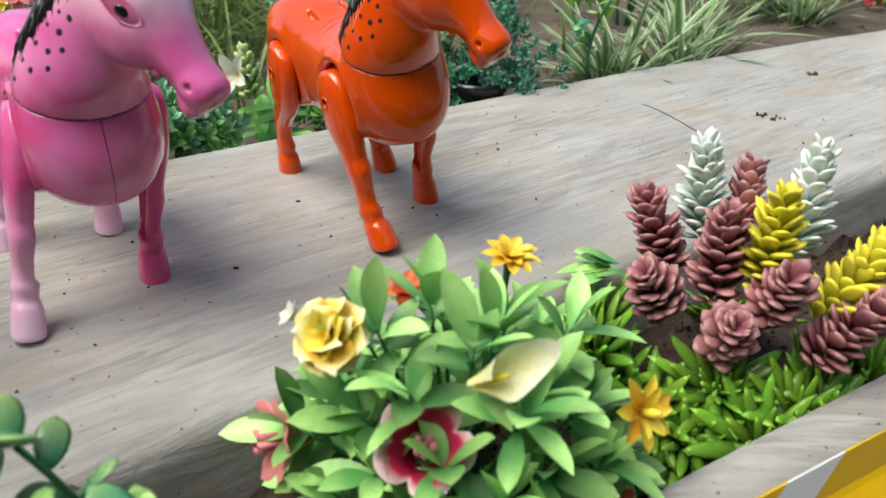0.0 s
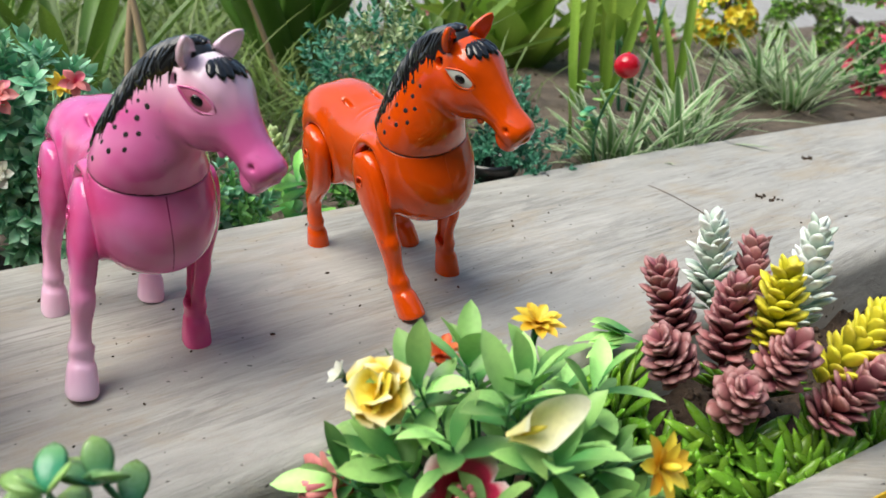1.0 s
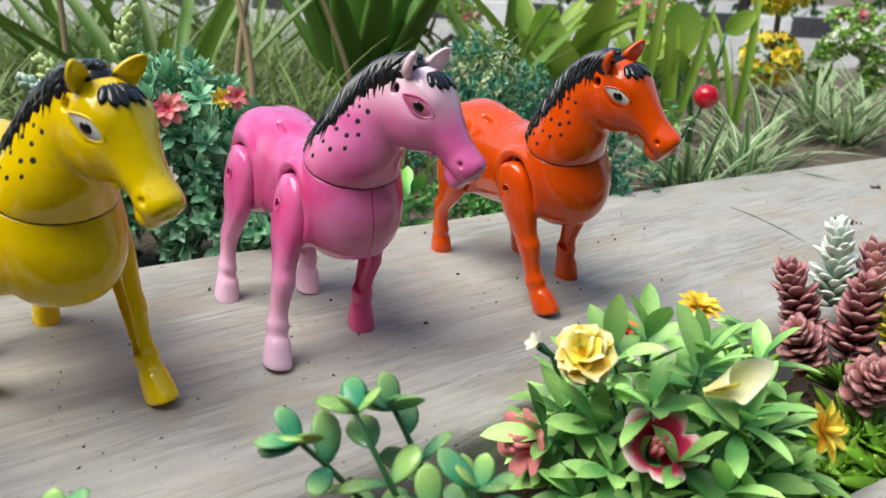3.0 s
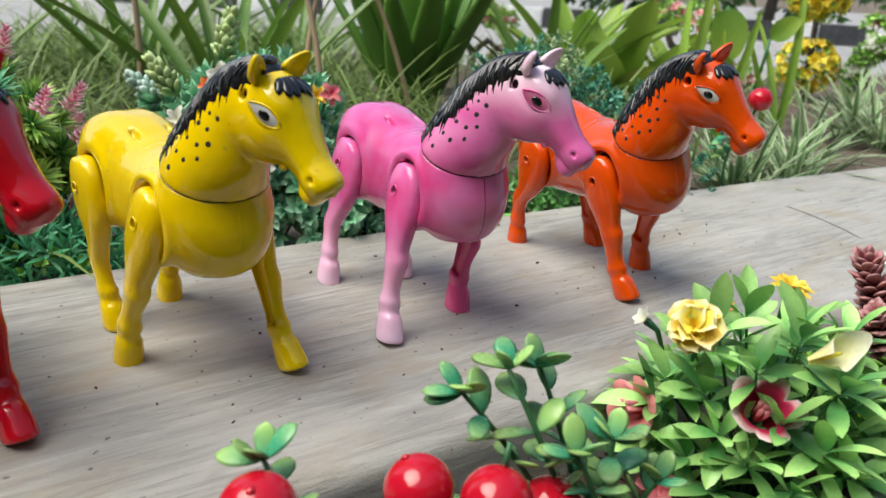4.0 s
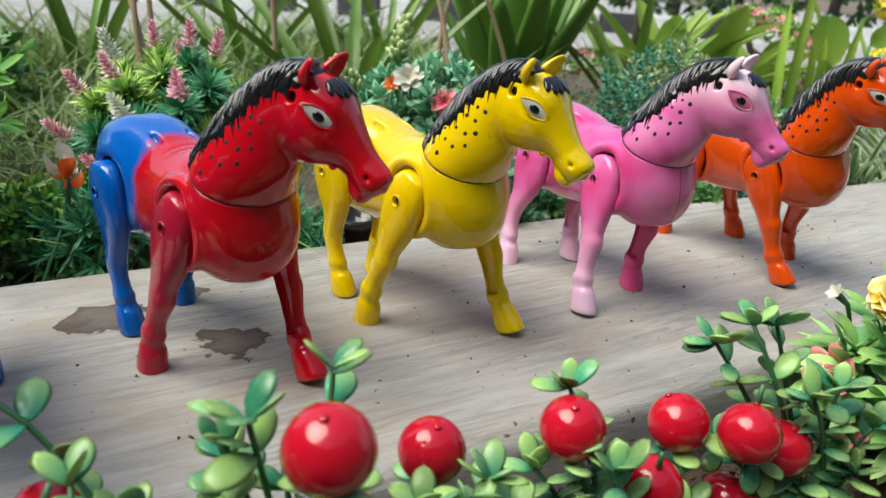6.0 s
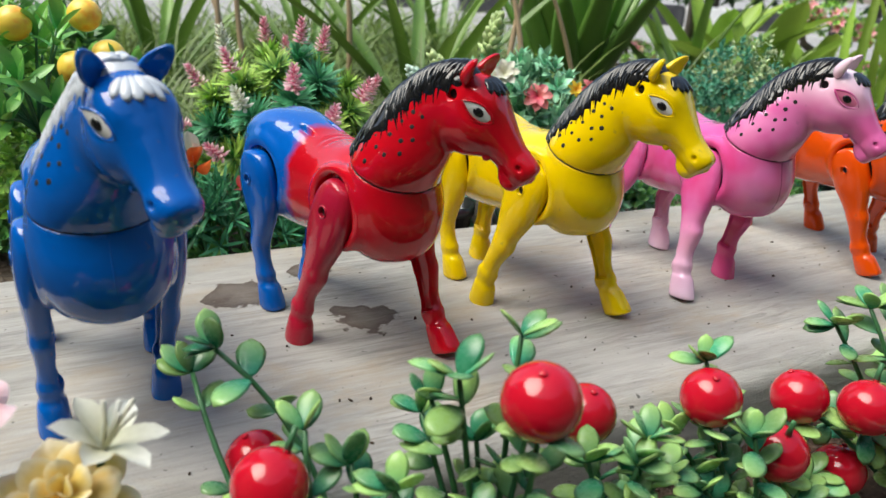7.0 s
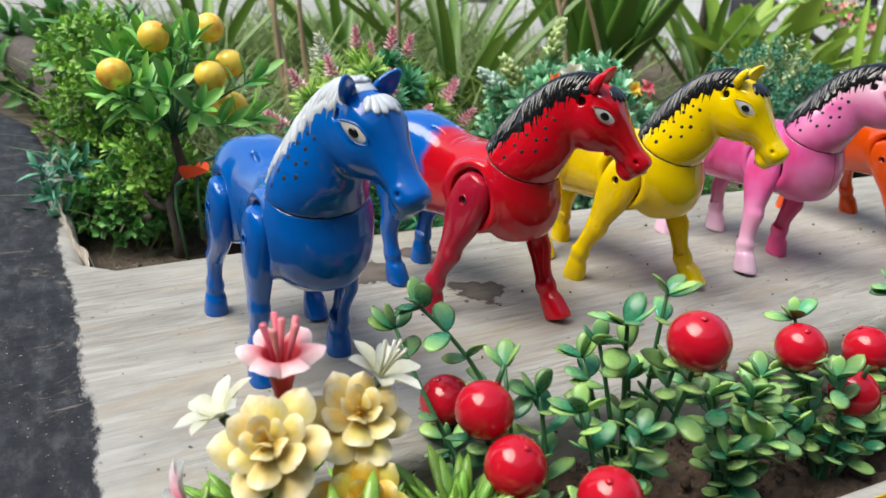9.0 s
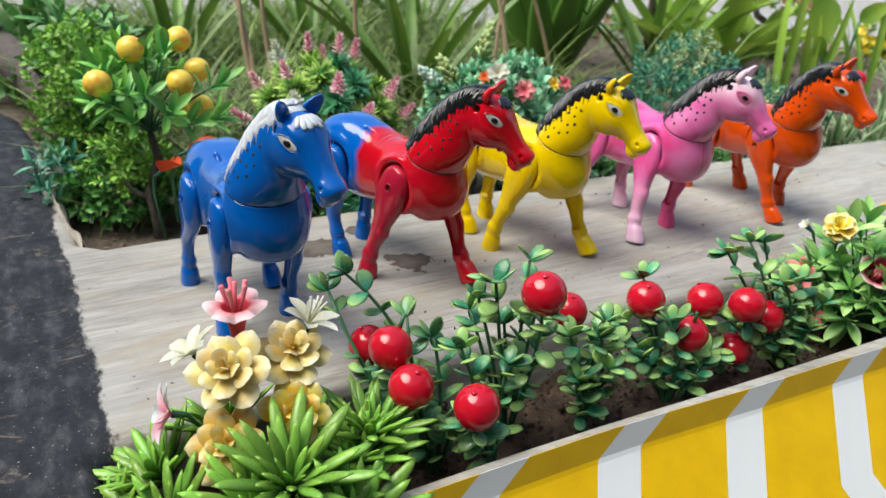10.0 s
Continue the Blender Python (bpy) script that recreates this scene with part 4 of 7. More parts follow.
    for i in range(rows):
        tt = 0.16 + 0.81 * i / (rows - 1)
        for j in range(cols):
            q = j / (cols - 1)
            aa = edge[0][i] + (math.pi - edge[0][i] - edge[1][i]) * q
            sheet.append(untwist(section_point(NECK, tt, aa, 0.0011 * math.sin(math.pi * min(1, max(0, 0.5 - abs(q - 0.5)) * 8 + 0.0)) ** 0.5 if 0 < j < cols - 1 and abs(q - 0.5) > 0.4375 else (0.0011 if 0 < j < cols - 1 else -0.0004))[0]))
    b.add((np.array(sheet), [(i * cols + j, i * cols + j + 1, (i + 1) * cols + j + 1, (i + 1) * cols + j) for i in range(rows - 1) for j in range(cols - 1)], [(0, 0)] * len(sheet)))
    for i in range(44):
        t = 0.24 + 0.66 * i / 43
        for sy in (1, -1):
            drop = rnd(0.10, 0.19) * (0.6 + 0.5 * (1 - i / 43))
            low = rnd(0.26, 0.62)
            w = rnd(0.8, 1.15)
            pts = [on(t + 0.01, 1.60, 0.0009, sy), on(t - 0.01, 1.36, 0.0013, sy), on(t - drop * 0.35, 1.12, 0.0012, sy), on(t - drop * 0.70 + rnd(-0.01, 0.01), max(0.70, 0.5 * (low + 1.12)), 0.0008, sy), on(t - drop, low, -0.0001, sy)]
            b.add(tube(pts, [0.0010 * w, 0.0014 * w, 0.0014 * w, 0.0012 * w, 0.0002], 6))
    put("mane", b.mesh("mane", [mane]), head)
    # forelock: a fan of pointed lobes between the ears
    b = Buf()
    for a, end, w in ((-2.1, 0.245, 0.8), (-1.3, 0.285, 0.9), (-0.5, 0.300, 0.95), (0.4, 0.286, 0.9), (1.2, 0.300, 0.9), (2.0, 0.252, 0.8)):
        p0, n0, u0 = section_point(HEAD, 0.130, math.pi / 2 - 0.16 * a, 0.0002)
        p1, n1, u1 = section_point(HEAD, end, math.pi / 2 - 0.36 * a, 0.0004)
        b.add(fleshy((p1 - p0).length, 0.0058 * w, 0.0034, widest=0.5, n=8, k=10, tip=0.04, bend=-0.06), aim(p0, p1 - p0, n0))
    put("forelock", b.mesh("forelock", [mane]), head)
    put("jaw_button", Buf().add(ball(0.0021, 12, 8), Matrix.Translation((0.0500, -0.0062, 0.1205)) @ Matrix.Diagonal((1, 0.7, 1, 1))).mesh("jaw_button", [paint["head"]]), head)
    for (px, sy, hind), toe in zip(((0, -1, False), (0, 1, False), (-0.0755, -1, True), (-0.0755, 1, True)), feet):
        pivot = lift @ Vector((px, sy * 0.0262, 0.0785 if hind else 0.0795))
        foot = Matrix.Rotation(radians(-yaw), 3, "Z") @ Vector((toe[0] - place[0], toe[1] + 0.004 - place[1], 0)) - Vector((0.0065, 0, 0))
        down = foot - pivot
        fwd = Vector((1, 0, down.x / max(0.02, -down.z))).normalized()
        side = (-down).normalized().cross(fwd).normalized()
        m = Matrix((side.cross(-down).normalized(), side, (-down).normalized())).transposed().to_4x4()
        leg = put("leg", painted(LEG_SHAPES[sy, hind], "leg", paint["hind" if hind else ("right" if sy < 0 else "left")]), horse, Matrix.Translation(pivot) @ m @ Matrix.Diagonal((1, 1, down.length / 0.0820, 1)))
        put("pivot_hole", Buf().add(disc(0.0027, 0.0006)).mesh("pivot_hole", [MAT_HOLE]), leg, aim((0, sy * 0.0050, 0.003), (0, sy, 0)))
        ring = [(0.0031 * math.cos(q), sy * 0.0072, 0.003 + 0.0031 * math.sin(q)) for q in np.linspace(0, 2 * math.pi, 17)]
        put("pivot_ring", Buf().add(tube(ring, [0.0005] * 17, 6)).mesh("pivot_ring", leg.data.materials[:]), leg)
    return horse


def one_paint(m, **more):
    return dict({"body": m, "head": m, "hind": m, "right": m, "left": m}, **more)


red = plastic("red_plastic", (0.54, 0.003, 0.013), 0.12).mat
maroon = plastic("deep_red_plastic", (0.40, 0.008, 0.03), 0.24).mat
blue = plastic("blue_plastic", (0.002, 0.105, 0.46), 0.12).mat
yellow = plastic("yellow_plastic", (0.82, 0.58, 0.002), 0.15).mat
orange = plastic("orange_plastic", (0.70, 0.072, 0.002), 0.13).mat
pink = (0.70, 0.13, 0.40)
deep = (0.62, 0.03, 0.19)
pale = (0.86, 0.60, 0.78)
pink_body = sprayed("pink_body", pink, deep, pale, 0, 0.20, 0.02)
pink_head = sprayed("pink_head", (0.72, 0.18, 0.44), (0.64, 0.06, 0.28), (0.92, 0.80, 0.89), 2, 0.160, 0.132)
pink_leg = sprayed("pink_leg", (0.72, 0.15, 0.42), deep, pale, 2, -0.082, -0.02)
pink_inner = sprayed("pink_inner", (0.62, 0.055, 0.24), deep, (0.66, 0.08, 0.26), 2, -0.082, -0.02)
pink_ear = plastic("pink_ear", (0.86, 0.62, 0.76)).mat

toy_horse((-0.4045, 0.1060), -49.5, 16, ((-0.428, 0.085), (-0.399, 0.127), (-0.489, 0.155), (-0.425, 0.164)), one_paint(blue, seam=blue), "glossy blue plastic toy horse with a white mane", MAT_MANE_WHITE, rear=3.8, lean=1.7)
toy_horse((-0.3201, 0.2132), -37, 25, ((-0.358, 0.197), (-0.273, 0.202), (-0.388, 0.232), (-0.382, 0.278)),
          {"body": two_tone("red_blue_body", (0.54, 0.003, 0.013), (0.002, 0.105, 0.46), -0.048), "head": red, "hind": blue, "right": maroon, "left": red, "seam": red},
          "glossy red plastic toy horse with blue hindquarters and black mane", rear=-0.6)
toy_horse((-0.2255, 0.2913), -42, 14, ((-0.266, 0.281), (-0.178, 0.284), (-0.289, 0.315), (-0.279, 0.360)), one_paint(yellow, seam=yellow), "glossy yellow plastic toy horse with a black mane", rear=-0.8)
toy_horse((-0.1123, 0.3690), -53, 26, ((-0.1355, 0.326), (-0.101, 0.381), (-0.190, 0.407), (-0.1435, 0.427)),
          {"body": pink_body, "head": pink_head, "hind": pink_leg, "right": pink_leg, "left": pink_inner, "ear": pink_ear, "eye": plastic("pink_eye", (0.62, 0.16, 0.30)).mat, "seam": plastic("seam_purple", (0.25, 0.02, 0.10)).mat},
          "pink plastic toy horse with pale hooves and black mane")
toy_horse((0.0187, 0.4608), -55.5, 13.5, ((0.011, 0.416), (0.029, 0.484), (-0.0625, 0.5225), (0.000, 0.530)), one_paint(orange, seam=orange), "glossy orange plastic toy horse with a black mane", rear=1.3, lean=10.4)

# ---- plant materials ----
LEAF_BUSH = leafy("bush_leaf", (0.09, 0.32, 0.09), (0.50, 0.80, 0.25), spread=0.38, trans=0.14, wander=0.5)
LEAF_BERRY = leafy("berry_leaf", (0.06, 0.32, 0.19), (0.40, 0.60, 0.18), spread=0.38, rough=0.26, trans=0.18, wander=0.55)
STEM_GREEN = leafy("stem_green", (0.03, 0.13, 0.07), (0.07, 0.22, 0.08), True, rough=0.35)
# near-black leaf bases paint in the shade deep between the agave leaves
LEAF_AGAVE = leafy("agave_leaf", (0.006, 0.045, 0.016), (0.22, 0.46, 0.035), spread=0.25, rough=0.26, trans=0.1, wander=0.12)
SEDUM_MAUVE = leafy("mauve_sedum", (0.20, 0.05, 0.06), (0.48, 0.19, 0.21), spread=0.35, trans=0.15, rim=(0.50, 0.27, 0.26), rough=0.34)
SEDUM_YELLOW = leafy("yellow_sedum", (0.40, 0.42, 0.03), (0.92, 0.80, 0.06), spread=0.12, trans=0.1)
SEDUM_WHITE = leafy("white_sedum", (0.36, 0.52, 0.40), (0.86, 0.90, 0.86), spread=0.10, trans=0.08)
PETAL_CREAM = leafy("cream_petal", (0.70, 0.46, 0.07), (0.74, 0.60, 0.22), spread=0.10, trans=0.08, edge=(0.78, 0.68, 0.38), rim=(0.80, 0.74, 0.55), wander=0.1)
PETAL_YELLOW = leafy("yellow_petal", (0.80, 0.44, 0.02), (0.92, 0.70, 0.08), spread=0.12, trans=0.2)
PETAL_BUTTER = leafy("butter_petal", (0.86, 0.58, 0.04), (0.92, 0.76, 0.14), spread=0.06, trans=0.08, rim=(0.94, 0.90, 0.60))
PETAL_WHITE = leafy("white_petal", (0.62, 0.62, 0.42), (0.72, 0.72, 0.66), spread=0.08, trans=0.2)
PETAL_RED = leafy("red_petal", (0.46, 0.01, 0.03), (0.62, 0.03, 0.07), spread=0.12, trans=0.2, rim=(0.84, 0.70, 0.70))
PETAL_PINK = leafy("pink_petal", (0.70, 0.05, 0.07), (0.78, 0.12, 0.16), spread=0.1, trans=0.2, rim=(0.90, 0.74, 0.78), wander=0.1)
PETAL_ROSE = leafy("coral_petal", (0.70, 0.05, 0.08), (0.78, 0.28, 0.30), spread=0.15, trans=0.15)
PETAL_ORANGE = leafy("orange_petal", (0.70, 0.10, 0.02), (0.80, 0.20, 0.05), spread=0.15, trans=0.15)
BERRY = plastic("berry_red", (0.50, 0.006, 0.022), 0.14, 0.12).mat
NEEDLE = leafy("needle_green", (0.03, 0.22, 0.05), (0.56, 0.78, 0.15), True, spread=0.3)
NEEDLE_DARK = leafy("needle_teal", (0.03, 0.18, 0.09), (0.12, 0.46, 0.20), True, spread=0.3)
SPIKE_PINK = leafy("heather_pink", (0.62, 0.09, 0.18), (0.88, 0.68, 0.72), True, spread=0.2)
SPIKE_WHITE = leafy("heather_white", (0.50, 0.55, 0.35), (0.80, 0.80, 0.76), True, spread=0.1)
JADE = leafy("jade_green", (0.12, 0.40, 0.24), (0.40, 0.70, 0.45), True, spread=0.35, rough=0.35)
TEAL = leafy("teal_sprig", (0.02, 0.17, 0.10), (0.17, 0.46, 0.30), True, spread=0.35)
PALE_TIP = leafy("pale_sprig", (0.22, 0.38, 0.16), (0.66, 0.70, 0.42), True, spread=0.2)
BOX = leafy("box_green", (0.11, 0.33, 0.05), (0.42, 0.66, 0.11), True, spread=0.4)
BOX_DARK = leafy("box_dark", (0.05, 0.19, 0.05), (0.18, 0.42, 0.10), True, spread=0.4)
TREE_LEAF = leafy("fruit_leaf", (0.07, 0.32, 0.08), (0.30, 0.62, 0.12), spread=0.3, rough=0.35)
GRASS = leafy("grass_blade", (0.07, 0.13, 0.03), (0.25, 0.34, 0.09), True, spread=0.45, trans=0.3)
GRASS_STRIPE = leafy("striped_blade", (0.08, 0.20, 0.06), (0.20, 0.34, 0.12), True, spread=0.3, edge=(0.66, 0.70, 0.50), trans=0.25)
ALOE = leafy("aloe_blade", (0.06, 0.15, 0.025), (0.15, 0.28, 0.05), spread=0.25, rough=0.35, trans=0.1)
LILY_LEAF = leafy("strap_leaf", (0.06, 0.15, 0.02), (0.18, 0.30, 0.05), spread=0.35, trans=0.25)
BROAD = leafy("broad_leaf", (0.13, 0.27, 0.03), (0.34, 0.49, 0.07), spread=0.3, trans=0.3)
bk = Nodes("bark")
bk.set(Base_Color=bk.mix(bk.grey(bk.noise(bk.coords((1, 1, 0.25)), 160, 5), 0.3, 0.7), (0.035, 0.028, 0.026), (0.14, 0.115, 0.10)), Roughness=0.8)
bk.bump(bk.noise(bk.coords((1, 1, 0.2)), 220, 5), 0.7, 0.002)
BARK = bk.mat


def fruit_material():
    m = Nodes("kumquat_skin")
    o = m.coords()
    c = m.mix(m.grey(m.noise(o, 55, 3, 0.6), 0.50, 0.70), (0.97, 0.68, 0.09), (0.92, 0.28, 0.02))
    c = m.mix(m.grey(m.noise(o, 70, 2), 0.56, 0.72), c, (0.97, 0.66, 0.10))
    m.set(Base_Color=c, Roughness=0.35)
    m.bump(m.noise(o, 500, 2), 0.2, 0.0006)
    return m.mat


FRUIT = fruit_material()


# ---- shared leaf and petal meshes ----
def mesh_of(shape, name, material):
    return Buf().add(shape).mesh(name, [material])


BUSH_LEAVES = [mesh_of(blade(0.0235, 0.0092, 0.55, 0.28, b, 8, 0.85), "leaf", LEAF_BUSH) for b in (0.05, 0.2, 0.38)]
BERRY_LEAVES = [mesh_of(fleshy(0.0162, 0.0100, 0.0022, 0.60, b, 8, 8, 0.50), "leaf", LEAF_BERRY) for b in (-0.1, 0.12, 0.3)]
TREE_LEAVES = [mesh_of(blade(0.030, 0.0092, 0.62, 0.3, b, 7, 0.7), "leaf", TREE_LEAF) for b in (-0.05, 0.15, 0.35)]


def sphere_dir(lo=-0.2, hi=1.0, ang=None):
    z = rnd(lo, hi)
    a = rnd(0, 2 * math.pi) if ang is None else ang
    r = math.sqrt(max(0, 1 - z * z))
    return Vector((r * math.cos(a), r * math.sin(a), z))


def flower(parent, mesh, at, towards, count, tilt, size=1.0, layers=1, name="petal", spin=0.0):
    """Rings of shared petals round a heart, each an object of its own."""
    base = aim(at, towards, (0.1, 0.2, 1))
    for k in range(layers):
        for i in range(count - k):
            a = 2 * math.pi * (i + 0.5 * k) / (count - k) + spin + rnd(-0.08, 0.08)
            t = tilt + k * (90 - tilt) / (layers + 0.6)
            m = base @ Matrix.Rotation(a, 4, "Y") @ Matrix.Rotation(radians(90 - t), 4, "X").inverted() @ Matrix.Diagonal((size * (1 - 0.16 * k),) * 3 + (1,))
            put(name, mesh, parent, m)
    return base


# ---- berry plants in the trough ----
BERRY_MESH = Buf().add(ball(0.0131, 28, 18, 0.97)).add(fleshy(0.0022, 0.0034, 0.0034), aim((0, 0, 0.0118), (0, 0, 1))).mesh("berry", [BERRY])
STUB_MESH = Buf().add(tube([(0, 0, 0.0118), (0.0003, 0, 0.0165), (0.0008, 0, 0.0215)], [0.0016, 0.0012, 0.0010], 7)).mesh("stub", [STEM_GREEN])


def berry_plant(base, berries, sprigs, label):
    root = thing("berry_plant", Matrix.Translation(base), label, "artificial plant", "berry plants in the trough")
    o = Vector(base)
    ends = [(Vector(p) - o, True) for p in berries] + [(Vector(p) - o, False) for p in sprigs]
    for e, berry in ends:
        side = Vector((e.y, -e.x, 0)) * rnd(-0.25, 0.25)
        tip = e - Vector((0, 0, 0.012)) if berry else e
        line = arc((rnd(-0.003, 0.003), rnd(-0.003, 0.003), -0.006), tip, 0.010 if berry else 0.006, side, 8)
        n = len(line)
        stem = put("stem", Buf().add(tube(line, [0.0016 - 0.0007 * i / n for i in range(n)], 7)).mesh("stem", [STEM_GREEN]), root)
        if berry:
            fruit = put("berry", BERRY_MESH, root, Matrix.Translation(e) @ Euler((rnd(-0.4, 0.4), rnd(-0.4, 0.4), rnd(0, 6))).to_matrix().to_4x4())
            if e == ends[1][0]:
                put("stub", STUB_MESH, fruit)
        for i in range(2, n):
            d = (line[min(i + 1, n - 1)] - line[i - 1]).normalized()
            for k in range(2):
                if rnd(0, 1) < 0.22:
                    continue
                a = rnd(0, 1.0) + math.pi * k + i * 1.4
                out = (d * rnd(0.35, 0.9) + Matrix.Rotation(a, 3, d) @ d.orthogonal().normalized()).normalized()
                put("leaf", random.choice(BERRY_LEAVES), root, aim(line[i], out, (0, 0, 1), rnd(0.85, 1.25) * (0.8 + 0.2 * i / n), rnd(-0.5, 0.5)))
        if not berry:
            for k in range(3):
                d = (line[-1] - line[-2]).normalized()
                out = (d + 0.7 * (Matrix.Rotation(2.1 * k + rnd(0, 1), 3, d) @ d.orthogonal().normalized())).normalized()
                put("leaf", random.choice(BERRY_LEAVES), root, aim(line[-1], out, (0, 0, 1), rnd(0.75, 1.0)))
    return root


RED_BERRY_LABEL = "artificial plant with glossy red berries and rounded green leaves"
berry_plant((-0.272, 0.034, -0.044), [(-0.325, 0.072, 0.016), (-0.302, 0.032, 0.040), (-0.286, 0.013, 0.028)], [(-0.352, 0.075, 0.050), (-0.338, 0.068, 0.066), (-0.296, 0.048, 0.052), (-0.262, 0.022, 0.0), (-0.280, 0.050, 0.040)], RED_BERRY_LABEL)
berry_plant((-0.236, 0.036, -0.044), [(-0.248, 0.006, 0.025)], [(-0.262, 0.040, 0.040), (-0.235, 0.045, 0.030), (-0.255, 0.018, 0.006)], "artificial plant with one red berry and rounded leaves")
berry_plant((-0.232, 0.078, -0.044), [(-0.218, 0.048, 0.077)], [(-0.246, 0.060, 0.074), (-0.256, 0.066, 0.060), (-0.228, 0.085, 0.080), (-0.240, 0.075, 0.040), (-0.262, 0.080, 0.045), (-0.222, 0.070, 0.050)], "tall artificial plant with a red berry and rounded leaves")
berry_plant((-0.184, 0.096, -0.044), [(-0.200, 0.121, 0.030)], [(-0.180, 0.090, 0.030), (-0.198, 0.090, 0.028), (-0.168, 0.105, 0.018), (-0.19, 0.075, 0.006), (-0.172, 0.085, 0.010), (-0.176, 0.100, 0.036)], RED_BERRY_LABEL)
berry_plant((-0.122, 0.138, -0.044), [(-0.148, 0.139, 0.036), (-0.114, 0.145, 0.010), (-0.072, 0.184, -0.019)], [(-0.130, 0.128, 0.026), (-0.150, 0.152, 0.046), (-0.10, 0.150, -0.01), (-0.145, 0.13, -0.005), (-0.092, 0.165, -0.012), (-0.160, 0.140, 0.014)], RED_BERRY_LABEL)
berry_plant((-0.026, 0.208, -0.044), [(-0.101, 0.175, 0.023), (-0.073, 0.170, 0.025), (-0.052, 0.190, 0.008)], [(-0.088, 0.190, 0.055), (-0.072, 0.198, 0.062), (-0.060, 0.205, 0.060), (-0.030, 0.200, 0.035), (-0.012, 0.20, 0.018), (-0.045, 0.185, 0.036), (-0.020, 0.190, 0.0)], RED_BERRY_LABEL)


# ---- leafy bush with mixed flowers ----
bush_at = Vector((0.052, 0.275, -0.046))
bush = thing("flower_bush", Matrix.Translation(bush_at), "light green artificial bush with yellow, white and red flowers", "artificial plant")
random.seed(5)
for i in range(46):
    a = 2.39996 * i
    zz = 1 - 1.25 * (i + 0.5) / 46
    d = Vector((math.sqrt(max(0, 1 - zz * zz)) * math.cos(a), math.sqrt(max(0, 1 - zz * zz)) * math.sin(a), zz))
    reach = Vector((0.060 * d.x, 0.050 * d.y, 0.046 + 0.056 * d.z)) * rnd(0.78, 1.08)
    line = arc((0.004 * d.x, 0.004 * d.y, 0.0), reach, 0.006, (0, 0, 0), 6)
    put("stem", Buf().add(tube(line, [0.0012 - 0.0001 * k for k in range(7)], 6)).mesh("stem", [STEM_GREEN]), bush)
    ax = (line[-1] - line[-2]).normalized()
    for k in range(7):
        h = (k // 2) / 3
        out = (ax * (0.15 + 0.9 * (k / 6)) + Matrix.Rotation(2.4 * k + i, 3, ax) @ ax.orthogonal().normalized() * (1.0 - 0.6 * k / 6)).normalized()
        p = line[-2].lerp(line[-1], 0.25 + 0.75 * k / 6)
        put("leaf", random.choice(BUSH_LEAVES), bush, aim(p, out, (0, 0, 1), rnd(0.8, 1.18), rnd(-0.4, 0.4)))
    if i % 2:
        for k in range(3):
            p = line[3].lerp(line[5], k / 3)
            out = (ax * 0.3 + Matrix.Rotation(2.1 * k + 2 * i, 3, ax) @ ax.orthogonal().normalized()).normalized()
            put("leaf", random.choice(BUSH_LEAVES), bush, aim(p, out, (0, 0, 1), rnd(0.8, 1.1)))

rose_petal = mesh_of(blade(0.0122, 0.0122, 0.72, 0.5, 0.25, 8, 0.55, 0.10), "petal", PETAL_BUTTER)
star_petal = mesh_of(blade(0.0120, 0.0052, 0.55, 0.3, 0.25, 6, 0.7), "petal", PETAL_YELLOW)
coral_petal = mesh_of(blade(0.0150, 0.0100, 0.72, 0.45, 0.55, 8, 0.6, 0.05), "petal", PETAL_ROSE)
white_petal = mesh_of(blade(0.0120, 0.0070, 0.6, 0.35, 0.2, 6, 0.6, 0.03), "petal", PETAL_WHITE)
orange_petal = mesh_of(blade(0.0115, 0.0060, 0.6, 0.35, 0.25, 6, 0.6), "petal", PETAL_ORANGE)
stamen_red = mesh_of(tube([(0, 0, 0), (0, 0.008, 0.001), (0, 0.016, 0.0)], [0.0009, 0.0008, 0.0012], 6), "stamen", PETAL_ROSE)
stamen_yellow = mesh_of(fleshy(0.010, 0.003, 0.003), "stamen", PETAL_YELLOW)


def trumpet(length, throat, mouth, lobes=6, curl=0.6, deep=0.55, frill=0.0):
    """A funnel along +y whose rim splits into rounded, curling lobes."""
    k, n, v, f, uv = lobes * 8, 12, [], [], []
    for i in range(n + 1):
        t = i / n
        out = max(0.0, (t - deep) / (1 - deep))
        for j in range(k):
            a = 2 * math.pi * j / k
            lobe = abs(math.sin(0.5 * lobes * a)) ** 0.55
            r = throat * (0.45 + 0.55 * min(1, t / deep)) + (mouth - throat) * out ** 1.2 * (0.35 + 0.65 * lobe)
            y = length * min(t, deep + 0.75 * (t - deep)) - length * 0.22 * (1 - lobe) * out - curl * length * 0.30 * out ** 2.2
            y += frill * length * math.sin(a * lobes * 2.5) * out
            v.append((r * math.cos(a), y, r * math.sin(a)))
            uv.append((j / k, t))
    f = [(i * k + j, i * k + (j + 1) % k, (i + 1) * k + (j + 1) % k, (i + 1) * k + j) for i in range(n) for j in range(k)]
    return np.array(v), f, uv


